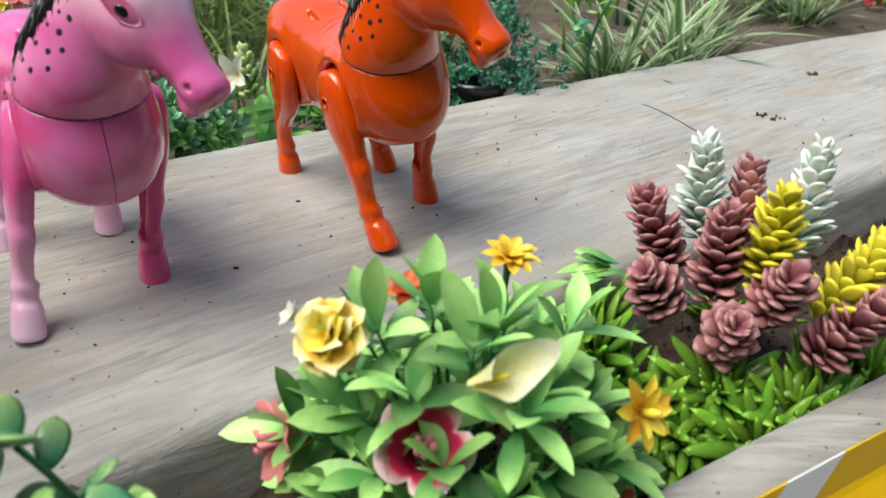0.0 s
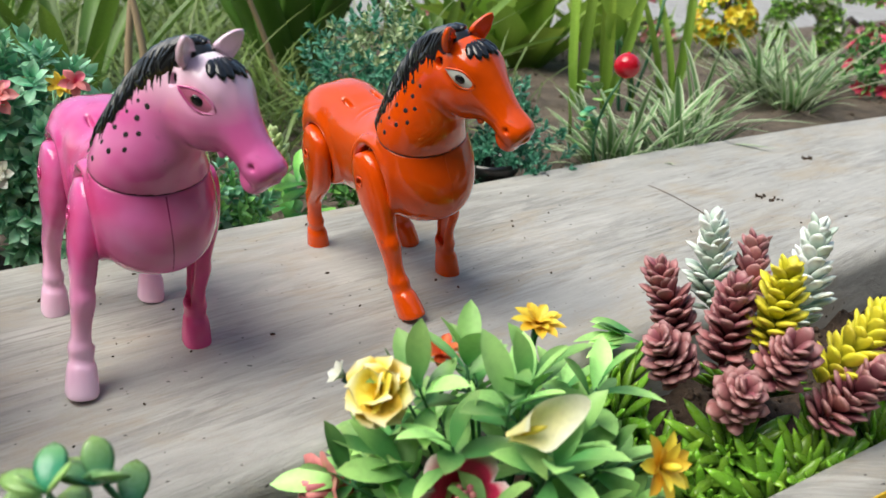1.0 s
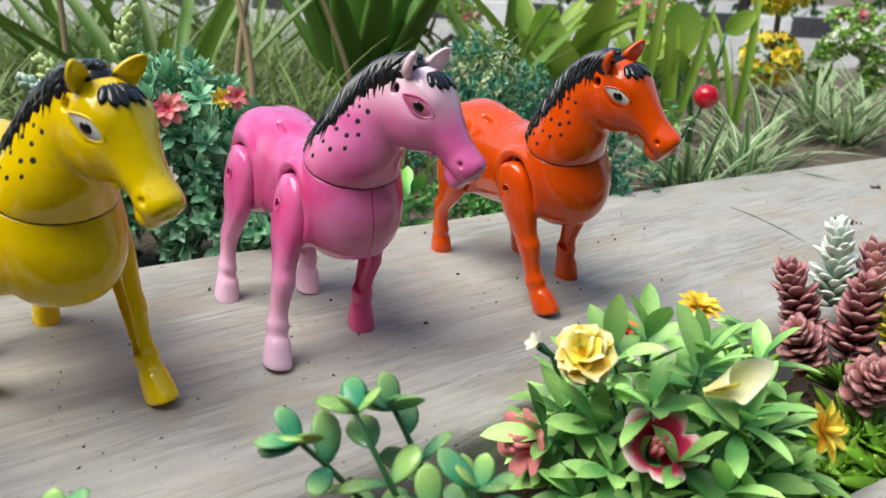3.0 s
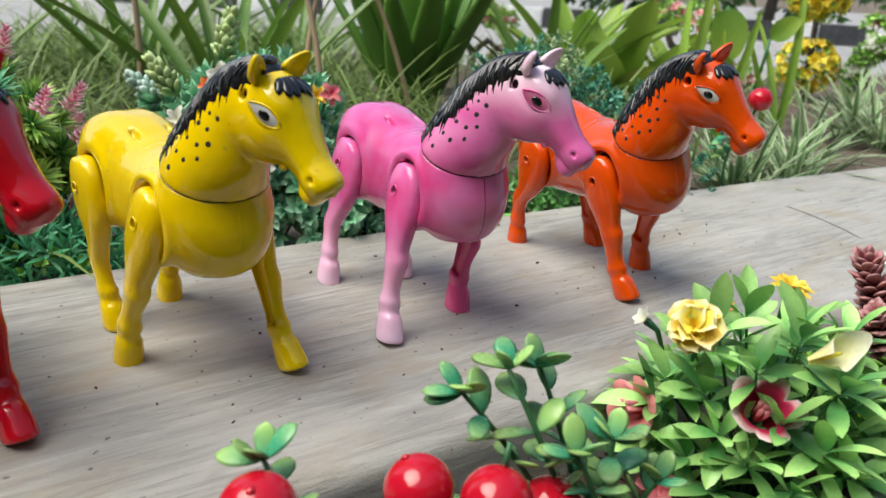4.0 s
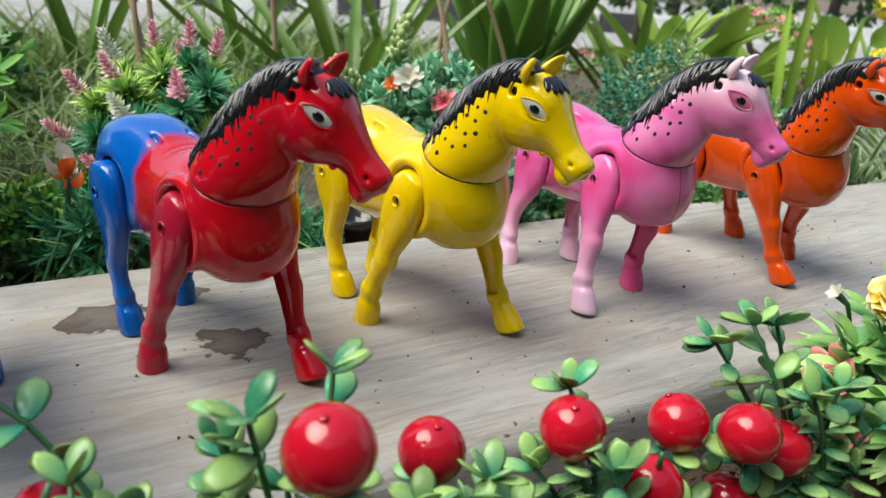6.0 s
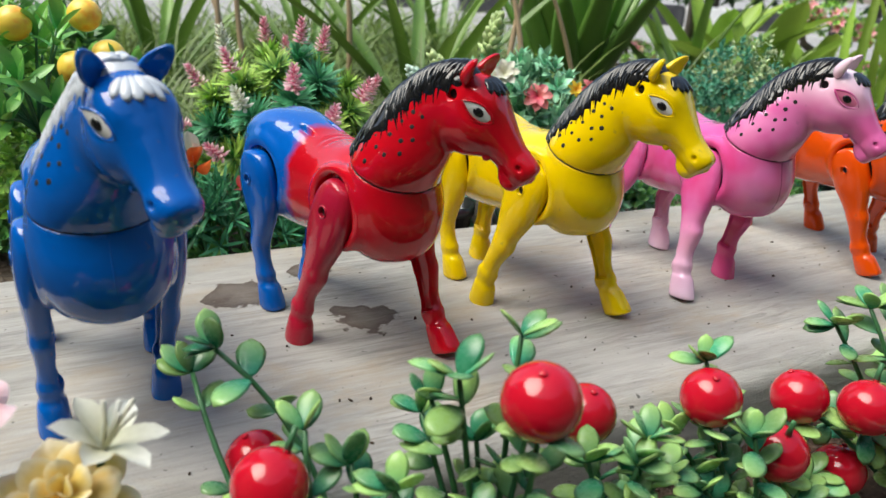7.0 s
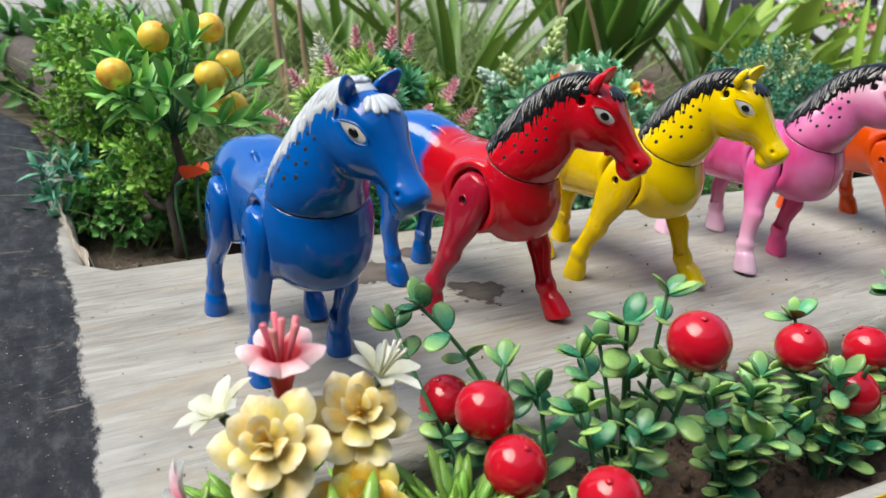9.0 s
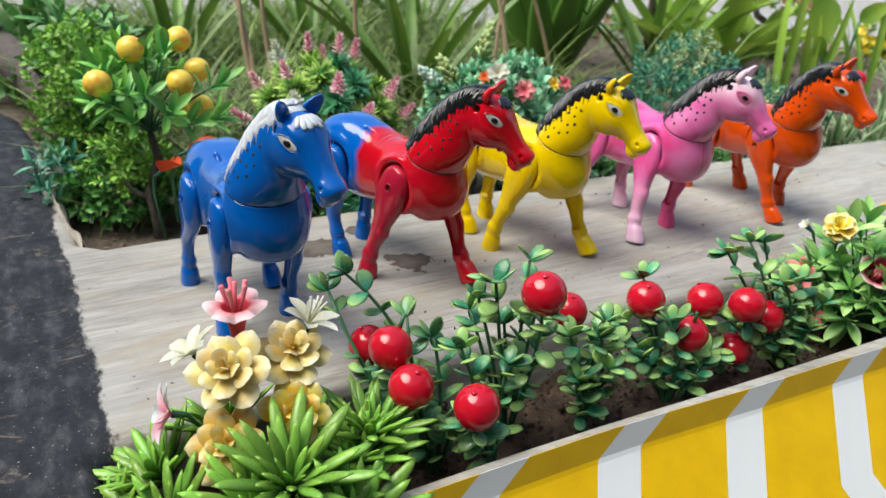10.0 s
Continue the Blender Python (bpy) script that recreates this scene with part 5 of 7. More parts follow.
def funnel_flower(at, towards, shape, mat, label, stamen, count, reach=1.0):
    ob = thing("artificial_flower", aim(at, towards, (0.1, 0.2, 1)), label, "flower")
    put("corolla", mesh_of(shape, "corolla", mat), ob)
    for k in range(count):
        put("stamen", stamen, ob, Matrix.Rotation(2.4 * k, 4, "Y") @ Matrix.Rotation(0.16 if k else 0, 4, "X") @ Matrix.Diagonal((reach,) * 3 + (1,)))
    put("flower_stalk", Buf().add(tube([(0, 0.002, 0), (0, -0.006, 0.001), (0, -0.016, -0.003)], [0.0026, 0.0016, 0.0011], 7)).mesh("flower_stalk", [STEM_GREEN]), ob)
    return ob


def bloom(at, towards, petal, count, tilt, size, layers, label, heart=None, hearts=0):
    ob = thing("artificial_flower", Matrix.Translation(at), label, "flower")
    base = flower(ob, petal, (0, 0, 0), towards, count, tilt, size, layers)
    for k in range(hearts):
        put("stamen", heart, ob, base @ Matrix.Rotation(2.4 * k, 4, "Y") @ Matrix.Rotation(0.22 if k else 0, 4, "X") @ Matrix.Diagonal((size, size, size, 1)))
    back = base.to_3x3() @ Vector((0, -1, 0))
    put("flower_stalk", Buf().add(tube([(0, 0, 0), back * 0.008, back * 0.014 + Vector((0, 0, -0.008))], [0.0022, 0.0014, 0.0010], 7)).mesh("flower_stalk", [STEM_GREEN]), ob)
    return ob


rose = bloom((0.010, 0.260, 0.056), (-0.25, -0.55, 0.75), rose_petal, 6, 4, 0.95, 1, "butter yellow ruffled artificial rose in the bush")
for i in range(15):
    y = Vector((-0.25, -0.55, 0.75)).normalized()
    side = Matrix.Rotation(2.39996 * i, 3, y) @ y.orthogonal().normalized()
    open_ = 0.95 * math.sqrt((i + 0.5) / 15)
    put("petal", rose_petal, rose, aim(y * 0.002 + side * 0.002 * open_, (y * (1.15 - open_) + side * open_ * rnd(0.7, 1.2)), side.cross(y) * rnd(-0.6, 0.6) + y - side * 0.8, rnd(0.8, 1.1), rnd(-0.5, 0.5)))
bloom((0.068, 0.313, 0.058), (0.1, -0.2, 0.95), star_petal, 9, 25, 0.95, 3, "golden yellow artificial flower with narrow petals")
bloom((0.110, 0.265, 0.028), (0.5, -0.6, 0.45), star_petal, 7, 30, 1.15, 2, "golden yellow artificial flower with broad petals", stamen_yellow, 1)
funnel_flower((0.040, 0.252, 0.018), (0.0, -0.62, 0.78), trumpet(0.026, 0.0085, 0.0165, 5, 0.5, 0.5, 0.02), PETAL_RED, "red bell-shaped artificial flower with white rims", stamen_red, 6, 1.1)
funnel_flower((-0.002, 0.265, 0.012), (-0.80, -0.55, 0.28), trumpet(0.022, 0.006, 0.0150, 6, 0.7, 0.4, 0.02), PETAL_ROSE, "coral red artificial lily in the bush", stamen_red, 6, 1.2)
bloom((0.103, 0.262, -0.012), (0.4, -0.7, 0.4), orange_petal, 7, 30, 1.1, 2, "orange artificial flower low in the bush")
bloom((0.030, 0.300, 0.050), (0.0, -0.3, 0.9), orange_petal, 6, 30, 0.8, 2, "small orange artificial flower inside the bush")
bloom((-0.006, 0.283, 0.048), (-0.7, -0.2, 0.6), white_petal, 6, 55, 0.6, 1, "small white artificial flower in the bush")
bloom((0.004, 0.250, -0.016), (-0.6, -0.7, 0.2), coral_petal, 6, 50, 0.7, 1, "pale artificial flower near the soil")
# the calla: one wrapped spathe round a yellow spadix
v, f, uv = [], [], []
for i in range(15):
    t = i / 14
    for j in range(25):
        a = -2.75 + 5.5 * j / 24                       # open along the upper side, pointed opposite
        tip = math.exp(-(a / 0.85) ** 2)
        r = 0.0026 + 0.0125 * t ** 1.35 * (0.75 + 0.25 * tip)
        y = 0.026 * t * (0.80 + 0.20 * math.cos(a)) + 0.016 * tip * t ** 2.5
        v.append((r * math.sin(a), y, -r * math.cos(a) - 0.004 * tip * t ** 3))
        uv.append((j / 24, t))
f = [(i * 25 + j, i * 25 + j + 1, i * 25 + j + 26, i * 25 + j + 25) for i in range(14) for j in range(24)]
PETAL_CALLA = leafy("calla_petal", (0.84, 0.72, 0.30), (0.88, 0.80, 0.46), spread=0.05, trans=0.15, rim=(0.88, 0.86, 0.68), wander=0.1)
calla = thing("artificial_flower", aim((0.053, 0.243, 0.054), (0.86, -0.16, 0.46), (0.1, -1.0, 0.35), 0.64), "cream white artificial calla with a yellow throat", "flower")
put("spathe", Buf().add((np.array(v), f, uv)).mesh("spathe", [PETAL_CALLA]), calla)
put("spadix", Buf().add(fleshy(0.018, 0.004, 0.004, widest=0.5)).mesh("spadix", [PETAL_YELLOW]), calla, Matrix.Translation((0, 0.004, 0)))


# ---- sedum planting ----
def cone_sprig(parent, at, up, height, radius, mesh, rows, name="sprig_leaf", lean=0.5):
    """A cone of fleshy leaves set in spirals round an upright shoot."""
    y = Vector(up).normalized()
    base = aim(at, y, (0.3, 1, 0.2))
    n = rows * 9
    for i in range(n):
        t = i / (n - 1)
        a = 2.39996 * i
        r = radius * (0.55 + 0.45 * math.sin(math.pi * min(1, 0.25 + 0.62 * (1 - t)))) * (1 - 0.75 * t ** 3)
        m = base @ Matrix.Rotation(a, 4, "Y") @ Matrix.Translation((0, height * 0.80 * t, r * 0.10)) @ Matrix.Rotation(-(0.26 + 0.66 * (1 - t) ** 0.9 + rnd(-0.20, 0.20)), 4, "X").inverted()
        s = (0.94 + 0.40 * math.sin(math.pi * (0.25 + 0.6 * t))) * rnd(0.85, 1.15)
        put(name, mesh, parent, m @ Matrix.Diagonal((s, s, s, 1)))


def rosette(parent, at, up, mesh, rings, size, name="leaf", open_angle=75):
    base = aim(at, up, (0.3, 1, 0.2))
    for k in range(rings):
        cnt = 6 + k * 2
        for i in range(cnt):
            a = 2 * math.pi * i / cnt + k * 0.5 + rnd(-0.1, 0.1)
            m = base @ Matrix.Rotation(a, 4, "Y") @ Matrix.Rotation(radians(12 + (open_angle - 12) * k / max(1, rings - 1)) + rnd(-0.08, 0.08), 4, "X")
            s = size * (0.55 + 0.45 * k / max(1, rings - 1)) * rnd(0.9, 1.1)
            put(name, mesh, parent, m @ Matrix.Diagonal((s, s, s, 1)))


random.seed(11)
plump = lambda mat, L=0.0106, W=0.0056: mesh_of(fleshy(L, W, 0.0020, 0.66, -0.14, 7, 8, 0.35), "sprig_leaf", mat)
mauve_leaf, yellow_leaf, white_leaf = plump(SEDUM_MAUVE), plump(SEDUM_YELLOW), plump(SEDUM_WHITE, 0.0106, 0.0052)
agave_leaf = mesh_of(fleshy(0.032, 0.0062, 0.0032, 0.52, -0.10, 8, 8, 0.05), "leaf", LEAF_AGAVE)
sedum_at = Vector((0.185, 0.345, -0.046))
sedum = thing("sedum_plant", Matrix.Translation(sedum_at), "artificial sedums in mauve, yellow and white over green rosettes", "artificial plant")
SPRIGS = [  # place, lean, height, radius, leaf
    ((0.160, 0.383, 0.035), (-0.1, 0.1, 1), 0.050, 0.014, white_leaf), ((0.207, 0.372, 0.030), (0.05, 0.1, 1), 0.060, 0.014, white_leaf),
    ((0.180, 0.340, 0.030), (0.0, 0.0, 1), 0.050, 0.015, yellow_leaf), ((0.205, 0.330, 0.022), (0.55, 0.1, 0.8), 0.052, 0.015, yellow_leaf),
    ((0.160, 0.350, 0.018), (-0.05, -0.1, 1), 0.052, 0.016, mauve_leaf), ((0.142, 0.370, 0.022), (-0.35, 0.1, 0.9), 0.045, 0.015, mauve_leaf),
    ((0.140, 0.350, 0.012), (-0.5, -0.3, 0.75), 0.036, 0.014, mauve_leaf), ((0.182, 0.335, 0.020), (0.0, -0.5, 0.9), 0.034, 0.013, mauve_leaf),
    ((0.163, 0.333, 0.004), (-0.1, -0.6, 0.8), 0.032, 0.012, mauve_leaf), ((0.206, 0.325, 0.002), (0.35, -0.25, 0.85), 0.048, 0.014, mauve_leaf),
    ((0.175, 0.375, 0.025), (0.15, 0.3, 1), 0.052, 0.014, mauve_leaf), ((0.225, 0.350, 0.010), (0.6, 0.2, 0.8), 0.048, 0.014, mauve_leaf)]
for p, up, h, r, me in SPRIGS:
    cone_sprig(sedum, (Vector(p) - Vector((0.178, 0.352, p[2]))) * 0.84 + Vector((0.176, 0.354, p[2])) - sedum_at, up, h, r, me, 7)
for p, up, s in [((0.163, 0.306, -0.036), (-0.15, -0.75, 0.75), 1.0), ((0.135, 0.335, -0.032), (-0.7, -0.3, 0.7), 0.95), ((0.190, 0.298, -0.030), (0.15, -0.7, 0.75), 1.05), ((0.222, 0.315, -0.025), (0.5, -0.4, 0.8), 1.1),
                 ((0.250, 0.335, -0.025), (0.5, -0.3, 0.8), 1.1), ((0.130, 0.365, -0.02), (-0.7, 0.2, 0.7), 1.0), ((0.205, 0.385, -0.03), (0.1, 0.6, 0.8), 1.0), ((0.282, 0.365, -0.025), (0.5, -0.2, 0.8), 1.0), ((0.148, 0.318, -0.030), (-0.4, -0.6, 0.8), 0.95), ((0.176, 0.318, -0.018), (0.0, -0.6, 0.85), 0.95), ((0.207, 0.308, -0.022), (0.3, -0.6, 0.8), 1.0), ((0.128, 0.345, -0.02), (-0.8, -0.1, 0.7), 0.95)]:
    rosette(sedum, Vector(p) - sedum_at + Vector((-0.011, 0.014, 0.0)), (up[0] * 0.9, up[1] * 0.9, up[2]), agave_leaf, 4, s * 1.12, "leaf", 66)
for i in range(9):   # dark low leaves by the soil
    p = Vector((0.128 + rnd(-0.012, 0.012), 0.315 + rnd(-0.015, 0.015), -0.044)) - sedum_at
    for k in range(4):
        put("leaf", BERRY_LEAVES[k % 3], sedum, aim(p, sphere_dir(0.1, 0.7), (0, 0, 1), rnd(0.9, 1.3)))
for k in range(8):
    put("leaf", random.choice(BUSH_LEAVES), sedum, aim(Vector((0.128 + rnd(-0.006, 0.006), 0.395 + rnd(-0.008, 0.008), 0.008)) - sedum_at, (-0.8, rnd(-0.4, 0.5), rnd(0.1, 0.5)), (0, 0, 1), rnd(0.8, 1.1)))
rb = thing("artificial_flower", Matrix.Translation((0.272, 0.372, 0.0)), "dark red artificial flowers beside the sedums", "flower")
for p, s in (((0, 0, 0.028), 0.9), ((0.012, -0.014, 0.012), 0.8)):
    flower(rb, coral_petal, p, (-0.2, -0.7, 0.6), 6, 30, s, 2)
put("flower_stalk", Buf().add(tube([(0, 0, -0.048), (0.003, -0.003, 0.0), (0, 0, 0.026)], [0.0016, 0.0014, 0.001])).mesh("flower_stalk", [STEM_GREEN]), rb)


# ---- cream rosette planting at the trough's end ----
random.seed(21)
pot_at = Vector((-0.352, -0.035, -0.046))
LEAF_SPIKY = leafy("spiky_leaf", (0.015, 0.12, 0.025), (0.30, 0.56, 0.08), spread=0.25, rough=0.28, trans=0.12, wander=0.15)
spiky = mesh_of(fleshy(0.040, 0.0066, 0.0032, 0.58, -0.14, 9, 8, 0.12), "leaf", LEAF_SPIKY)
cream_petal = mesh_of(blade(0.0205, 0.0142, 0.62, 0.42, -0.10, 9, 0.80), "petal", PETAL_CREAM)
gold_petal = mesh_of(blade(0.0205, 0.0142, 0.62, 0.42, -0.10, 9, 0.80), "petal", leafy("gold_petal", (0.80, 0.50, 0.02), (0.88, 0.68, 0.10), spread=0.1, trans=0.3, rim=(0.88, 0.78, 0.40)))
ochre_petal = mesh_of(blade(0.0205, 0.0142, 0.62, 0.42, -0.10, 9, 0.80), "petal", leafy("ochre_petal", (0.70, 0.44, 0.04), (0.74, 0.56, 0.16), spread=0.1, trans=0.25, rim=(0.84, 0.74, 0.46)))
cream = thing("succulent_plant", Matrix.Translation(pot_at), "artificial succulent with cream rosettes over spiky green leaves", "artificial plant")
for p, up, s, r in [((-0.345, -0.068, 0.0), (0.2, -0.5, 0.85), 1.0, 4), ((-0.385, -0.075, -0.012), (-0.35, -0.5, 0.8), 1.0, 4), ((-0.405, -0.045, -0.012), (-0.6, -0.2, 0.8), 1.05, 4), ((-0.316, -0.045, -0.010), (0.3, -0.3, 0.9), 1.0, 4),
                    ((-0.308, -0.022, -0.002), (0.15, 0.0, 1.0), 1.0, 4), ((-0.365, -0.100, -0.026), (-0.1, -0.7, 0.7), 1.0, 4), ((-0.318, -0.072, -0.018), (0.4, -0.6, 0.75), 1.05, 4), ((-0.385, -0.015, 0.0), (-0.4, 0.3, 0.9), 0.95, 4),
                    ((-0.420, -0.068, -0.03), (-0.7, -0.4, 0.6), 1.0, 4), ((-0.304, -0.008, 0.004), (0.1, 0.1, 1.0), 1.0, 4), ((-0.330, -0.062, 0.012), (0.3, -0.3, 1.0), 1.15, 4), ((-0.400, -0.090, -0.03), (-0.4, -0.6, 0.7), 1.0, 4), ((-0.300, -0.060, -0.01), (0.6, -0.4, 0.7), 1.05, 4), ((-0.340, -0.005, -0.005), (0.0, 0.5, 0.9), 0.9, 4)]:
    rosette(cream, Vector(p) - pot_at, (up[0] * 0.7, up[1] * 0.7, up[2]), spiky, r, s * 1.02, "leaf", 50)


def cream_flower(at, up, size, mesh=cream_petal):
    ob = thing("artificial_flower", Matrix.Translation(at), "cream yellow artificial succulent rosette", "flower", "cream rosettes")
    base = aim((0, 0, 0), up, (0.3, 1, 0.2))
    for k, (cnt, lean, big) in enumerate(((6, 80, 1.0), (6, 62, 0.76), (5, 36, 0.52), (3, 12, 0.40))):
        for i in range(cnt):
            m = base @ Matrix.Translation((0, 0.0016 * k, 0)) @ Matrix.Rotation(2 * math.pi * i / cnt + 0.52 * k + rnd(-0.07, 0.07), 4, "Y") @ Matrix.Rotation(radians(lean) + rnd(-0.09, 0.09), 4, "X")
            s = size * big * rnd(0.93, 1.07)
            put("petal", mesh, ob, m @ Matrix.Diagonal((s, s, s, 1)))
    y = Vector(up).normalized()
    put("flower_stalk", Buf().add(tube([y * 0.001, y * -0.012, y * -0.018 + Vector((0, 0, -0.014))], [0.0030, 0.0020, 0.0016])).mesh("flower_stalk", [STEM_GREEN]), ob)
    return ob


cream_flower((-0.369, -0.036, 0.058), (0.02, -0.62, 0.75), 1.05)
cream_flower((-0.347, -0.006, 0.054), (0.25, -0.38, 0.85), 1.05)
cream_flower((-0.366, -0.050, 0.024), (-0.02, -0.75, 0.65), 1.02, ochre_petal)
cream_flower((-0.338, -0.030, 0.034), (0.25, -0.60, 0.78), 0.92, gold_petal)
pale_petal = mesh_of(blade(0.0200, 0.0095, 0.65, 0.4, 0.3, 7, 0.6, 0.04), "petal", PETAL_WHITE)
bloom((-0.398, -0.014, 0.050), (-0.45, -0.15, 0.8), pale_petal, 6, 40, 0.9, 1, "white artificial lily among the cream rosettes")
bloom((-0.342, 0.006, 0.064), (0.35, 0.1, 0.9), pale_petal, 6, 40, 0.9, 1, "white artificial lily with long stamens", mesh_of(tube([(0, 0, 0), (0, 0.012, 0), (0, 0.020, 0.001)], [0.0007, 0.0006, 0.001], 6), "stamen", PETAL_WHITE), 5)
bloom((-0.400, -0.040, 0.030), (-0.75, -0.5, 0.3), mesh_of(blade(0.0200, 0.0105, 0.65, 0.4, 0.3, 7, 0.6, 0.04), "petal", leafy("blush_petal", (0.66, 0.10, 0.18), (0.76, 0.80, 0.86), spread=0.08, trans=0.2)), 6, 35, 0.9, 1, "pale artificial lily with a pink throat")
funnel_flower((-0.376, -0.008, 0.060), (0.04, -0.10, 1.0), trumpet(0.028, 0.0068, 0.0165, 6, 0.55, 0.72, 0.01), PETAL_PINK, "pink and white artificial lily with red stamens", mesh_of(tube([(0, 0, 0), (0, 0.020, 0), (0, 0.034, 0.001)], [0.0009, 0.0008, 0.0015], 7), "stamen", PETAL_ROSE), 6)

# ---- garden bed behind the ledge ----
random.seed(31)


def whorls(buf, centre, radii, count, shape, leaves, size, mat=0, lo=-0.5, up_bias=0.3, fill=0.55):
    """Whorls of small leaves on twigs that fill an uneven ellipsoid."""
    c, r = Vector(centre), Vector(radii)
    for i in range(count):
        d = sphere_dir(lo, 1.0)
        k = 1.0 - fill * rnd(0, 1) ** 2
        lump = 1 + 0.22 * noise.noise(d * 2.7 + c * 31)
        p = c + Vector((d.x * r.x, d.y * r.y, d.z * r.z)) * k * lump
        ax = (d + Vector((rnd(-0.4, 0.4), rnd(-0.4, 0.4), up_bias))).normalized()
        for j in range(leaves):
            t = j / max(1, leaves - 1)
            out = (ax * (0.15 + 1.1 * t) + (Matrix.Rotation(2.4 * j + i, 3, ax) @ ax.orthogonal().normalized()) * (1 - 0.7 * t)).normalized()
            buf.add(shape, aim(p + ax * size * 0.006 * t, out, ax, size * rnd(0.75, 1.2)), mat)


def twigs(buf, base, centre, radii, count, thick, mat=0):
    for i in range(count):
        d = sphere_dir(-0.2, 1.0)
        e = Vector(centre) + Vector((d.x * radii[0], d.y * radii[1], d.z * radii[2])) * 0.8
        buf.add(tube(arc(base, e, 0.01, (rnd(-0.01, 0.01), rnd(-0.01, 0.01), 0), 5), [thick * (1 - 0.13 * k) for k in range(6)], 5), None, mat)


# fruit tree
tree_at = Vector((-0.602, 0.318, -0.040))
tree = thing("fruit_tree", Matrix.Translation(tree_at), "small artificial tree with yellow and orange fruits on a dark trunk", "artificial tree")
top_at = Vector((0.004, -0.004, 0.112))
put("trunk", Buf().add(tube([(0, 0, -0.01), (0.003, -0.006, 0.025), (-0.004, -0.004, 0.05), (0.006, 0.002, 0.085), tuple(top_at)], [0.0068, 0.0056, 0.0050, 0.0042, 0.0030], 10)).mesh("trunk", [BARK]), tree)
put("branch", Buf().add(tube([(-0.002, -0.005, 0.045), (-0.018, -0.008, 0.052), (-0.030, -0.004, 0.062)], [0.0036, 0.0030, 0.0022], 8)).mesh("branch", [BARK]), tree)
FRUITS = [(-0.610, 0.317, 0.148), (-0.584, 0.359, 0.153), (-0.616, 0.269, 0.125), (-0.564, 0.316, 0.121), (-0.568, 0.360, 0.125), (-0.556, 0.337, 0.094), (-0.580, 0.362, 0.088)]
fruit_mesh = Buf().add(ball(0.0122, 24, 16, 0.96)).mesh("fruit", [FRUIT])
for p in FRUITS:
    put("fruit", fruit_mesh, tree, Matrix.Translation(Vector(p) - tree_at) @ Euler((rnd(-1, 1), rnd(-1, 1), rnd(0, 6))).to_matrix().to_4x4())
front = Vector((0.35, -0.85, 0.4)).normalized()
for i in range(40):
    a = 2.39996 * i
    zz = 1 - 1.35 * (i + 0.5) / 40
    d = Vector((math.sqrt(1 - zz * zz) * math.cos(a), math.sqrt(1 - zz * zz) * math.sin(a), zz))
    e = Vector((0.012 + 0.062 * d.x, 0.004 + 0.050 * d.y, 0.145 + 0.052 * d.z)) * rnd(0.9, 1.05)
    gaps = [e + tree_at - Vector(q) for q in FRUITS]
    if any(g.dot(front) > -0.006 and (g - front * g.dot(front)).length < 0.020 for g in gaps):
        continue                                    # fruits hang free of the leaves
    line = arc(top_at, e, 0.004, (0, 0, 0), 4)
    put("twig", Buf().add(tube(line, [0.0015, 0.0013, 0.0012, 0.001, 0.0009], 5)).mesh("twig", [STEM_GREEN]), tree)
    ax = (line[-1] - line[0] + Vector((0, 0, 0.02))).normalized()
    for k in range(8):
        out = (ax * (0.30 + 0.16 * k) + (Matrix.Rotation(2.4 * k + i, 3, ax) @ ax.orthogonal().normalized()) * (1 - 0.09 * k)).normalized()
        put("leaf", random.choice(TREE_LEAVES), tree, aim(line[3].lerp(line[4], k / 7), out, ax, rnd(0.72, 1.0), rnd(-0.3, 0.3)))
# scarlet callas at the tree's foot
PETAL_SCARLET = leafy("scarlet_petal", (0.62, 0.04, 0.01), (0.74, 0.09, 0.02), spread=0.12, trans=0.12)
for p, d in (((-0.566, 0.268, 0.050), (0.75, -0.35, 0.25)), ((-0.540, 0.272, 0.070), (0.9, 0.1, 0.1))):
    c = thing("artificial_flower", aim(p, d, (0, 0, 1), 0.95), "scarlet artificial calla beside the small fruit tree", "flower")
    put("spathe", mesh_of(blade(0.034, 0.019, 0.4, 1.1, -0.1, 8, 0.7), "spathe", PETAL_SCARLET), c)
    put("flower_stalk", Buf().add(tube([(0, 0.002, 0), (0, -0.012, -0.004), (0, -0.02, -0.02), (0, -0.024, -0.07)], [0.0022, 0.0016, 0.0013, 0.0013], 6)).mesh("flower_stalk", [STEM_GREEN]), c)

small = blade(0.0090, 0.0042, 0.55, 0.3, 0.15, 3, 0.8)
tiny = blade(0.0060, 0.0030, 0.55, 0.3, 0.15, 2, 0.8)
needle = blade(0.0215, 0.0028, 0.4, 0.1, 0.12, 3, 0.6)
oval = blade(0.0095, 0.0060, 0.6, 0.3, 0.1, 3, 0.7)


def shrub(name, at, label, category, mats, build):
    ob = thing(name, Matrix.Translation(at), label, category)
    b = Buf()
    build(b)
    tagged(put("foliage", b.mesh("foliage", mats), ob), kind="stuff")
    for k in range(5):
        d = sphere_dir(0.5, 1.0)
        put("stem", Buf().add(tube(arc((0, 0, -0.012), (0.045 * d.x, 0.045 * d.y, 0.045 * d.z), 0.004, (0, 0, 0), 5), [0.0020, 0.0018, 0.0016, 0.0014, 0.0012, 0.0010], 6)).mesh("stem", [STEM_GREEN]), ob)
    return ob


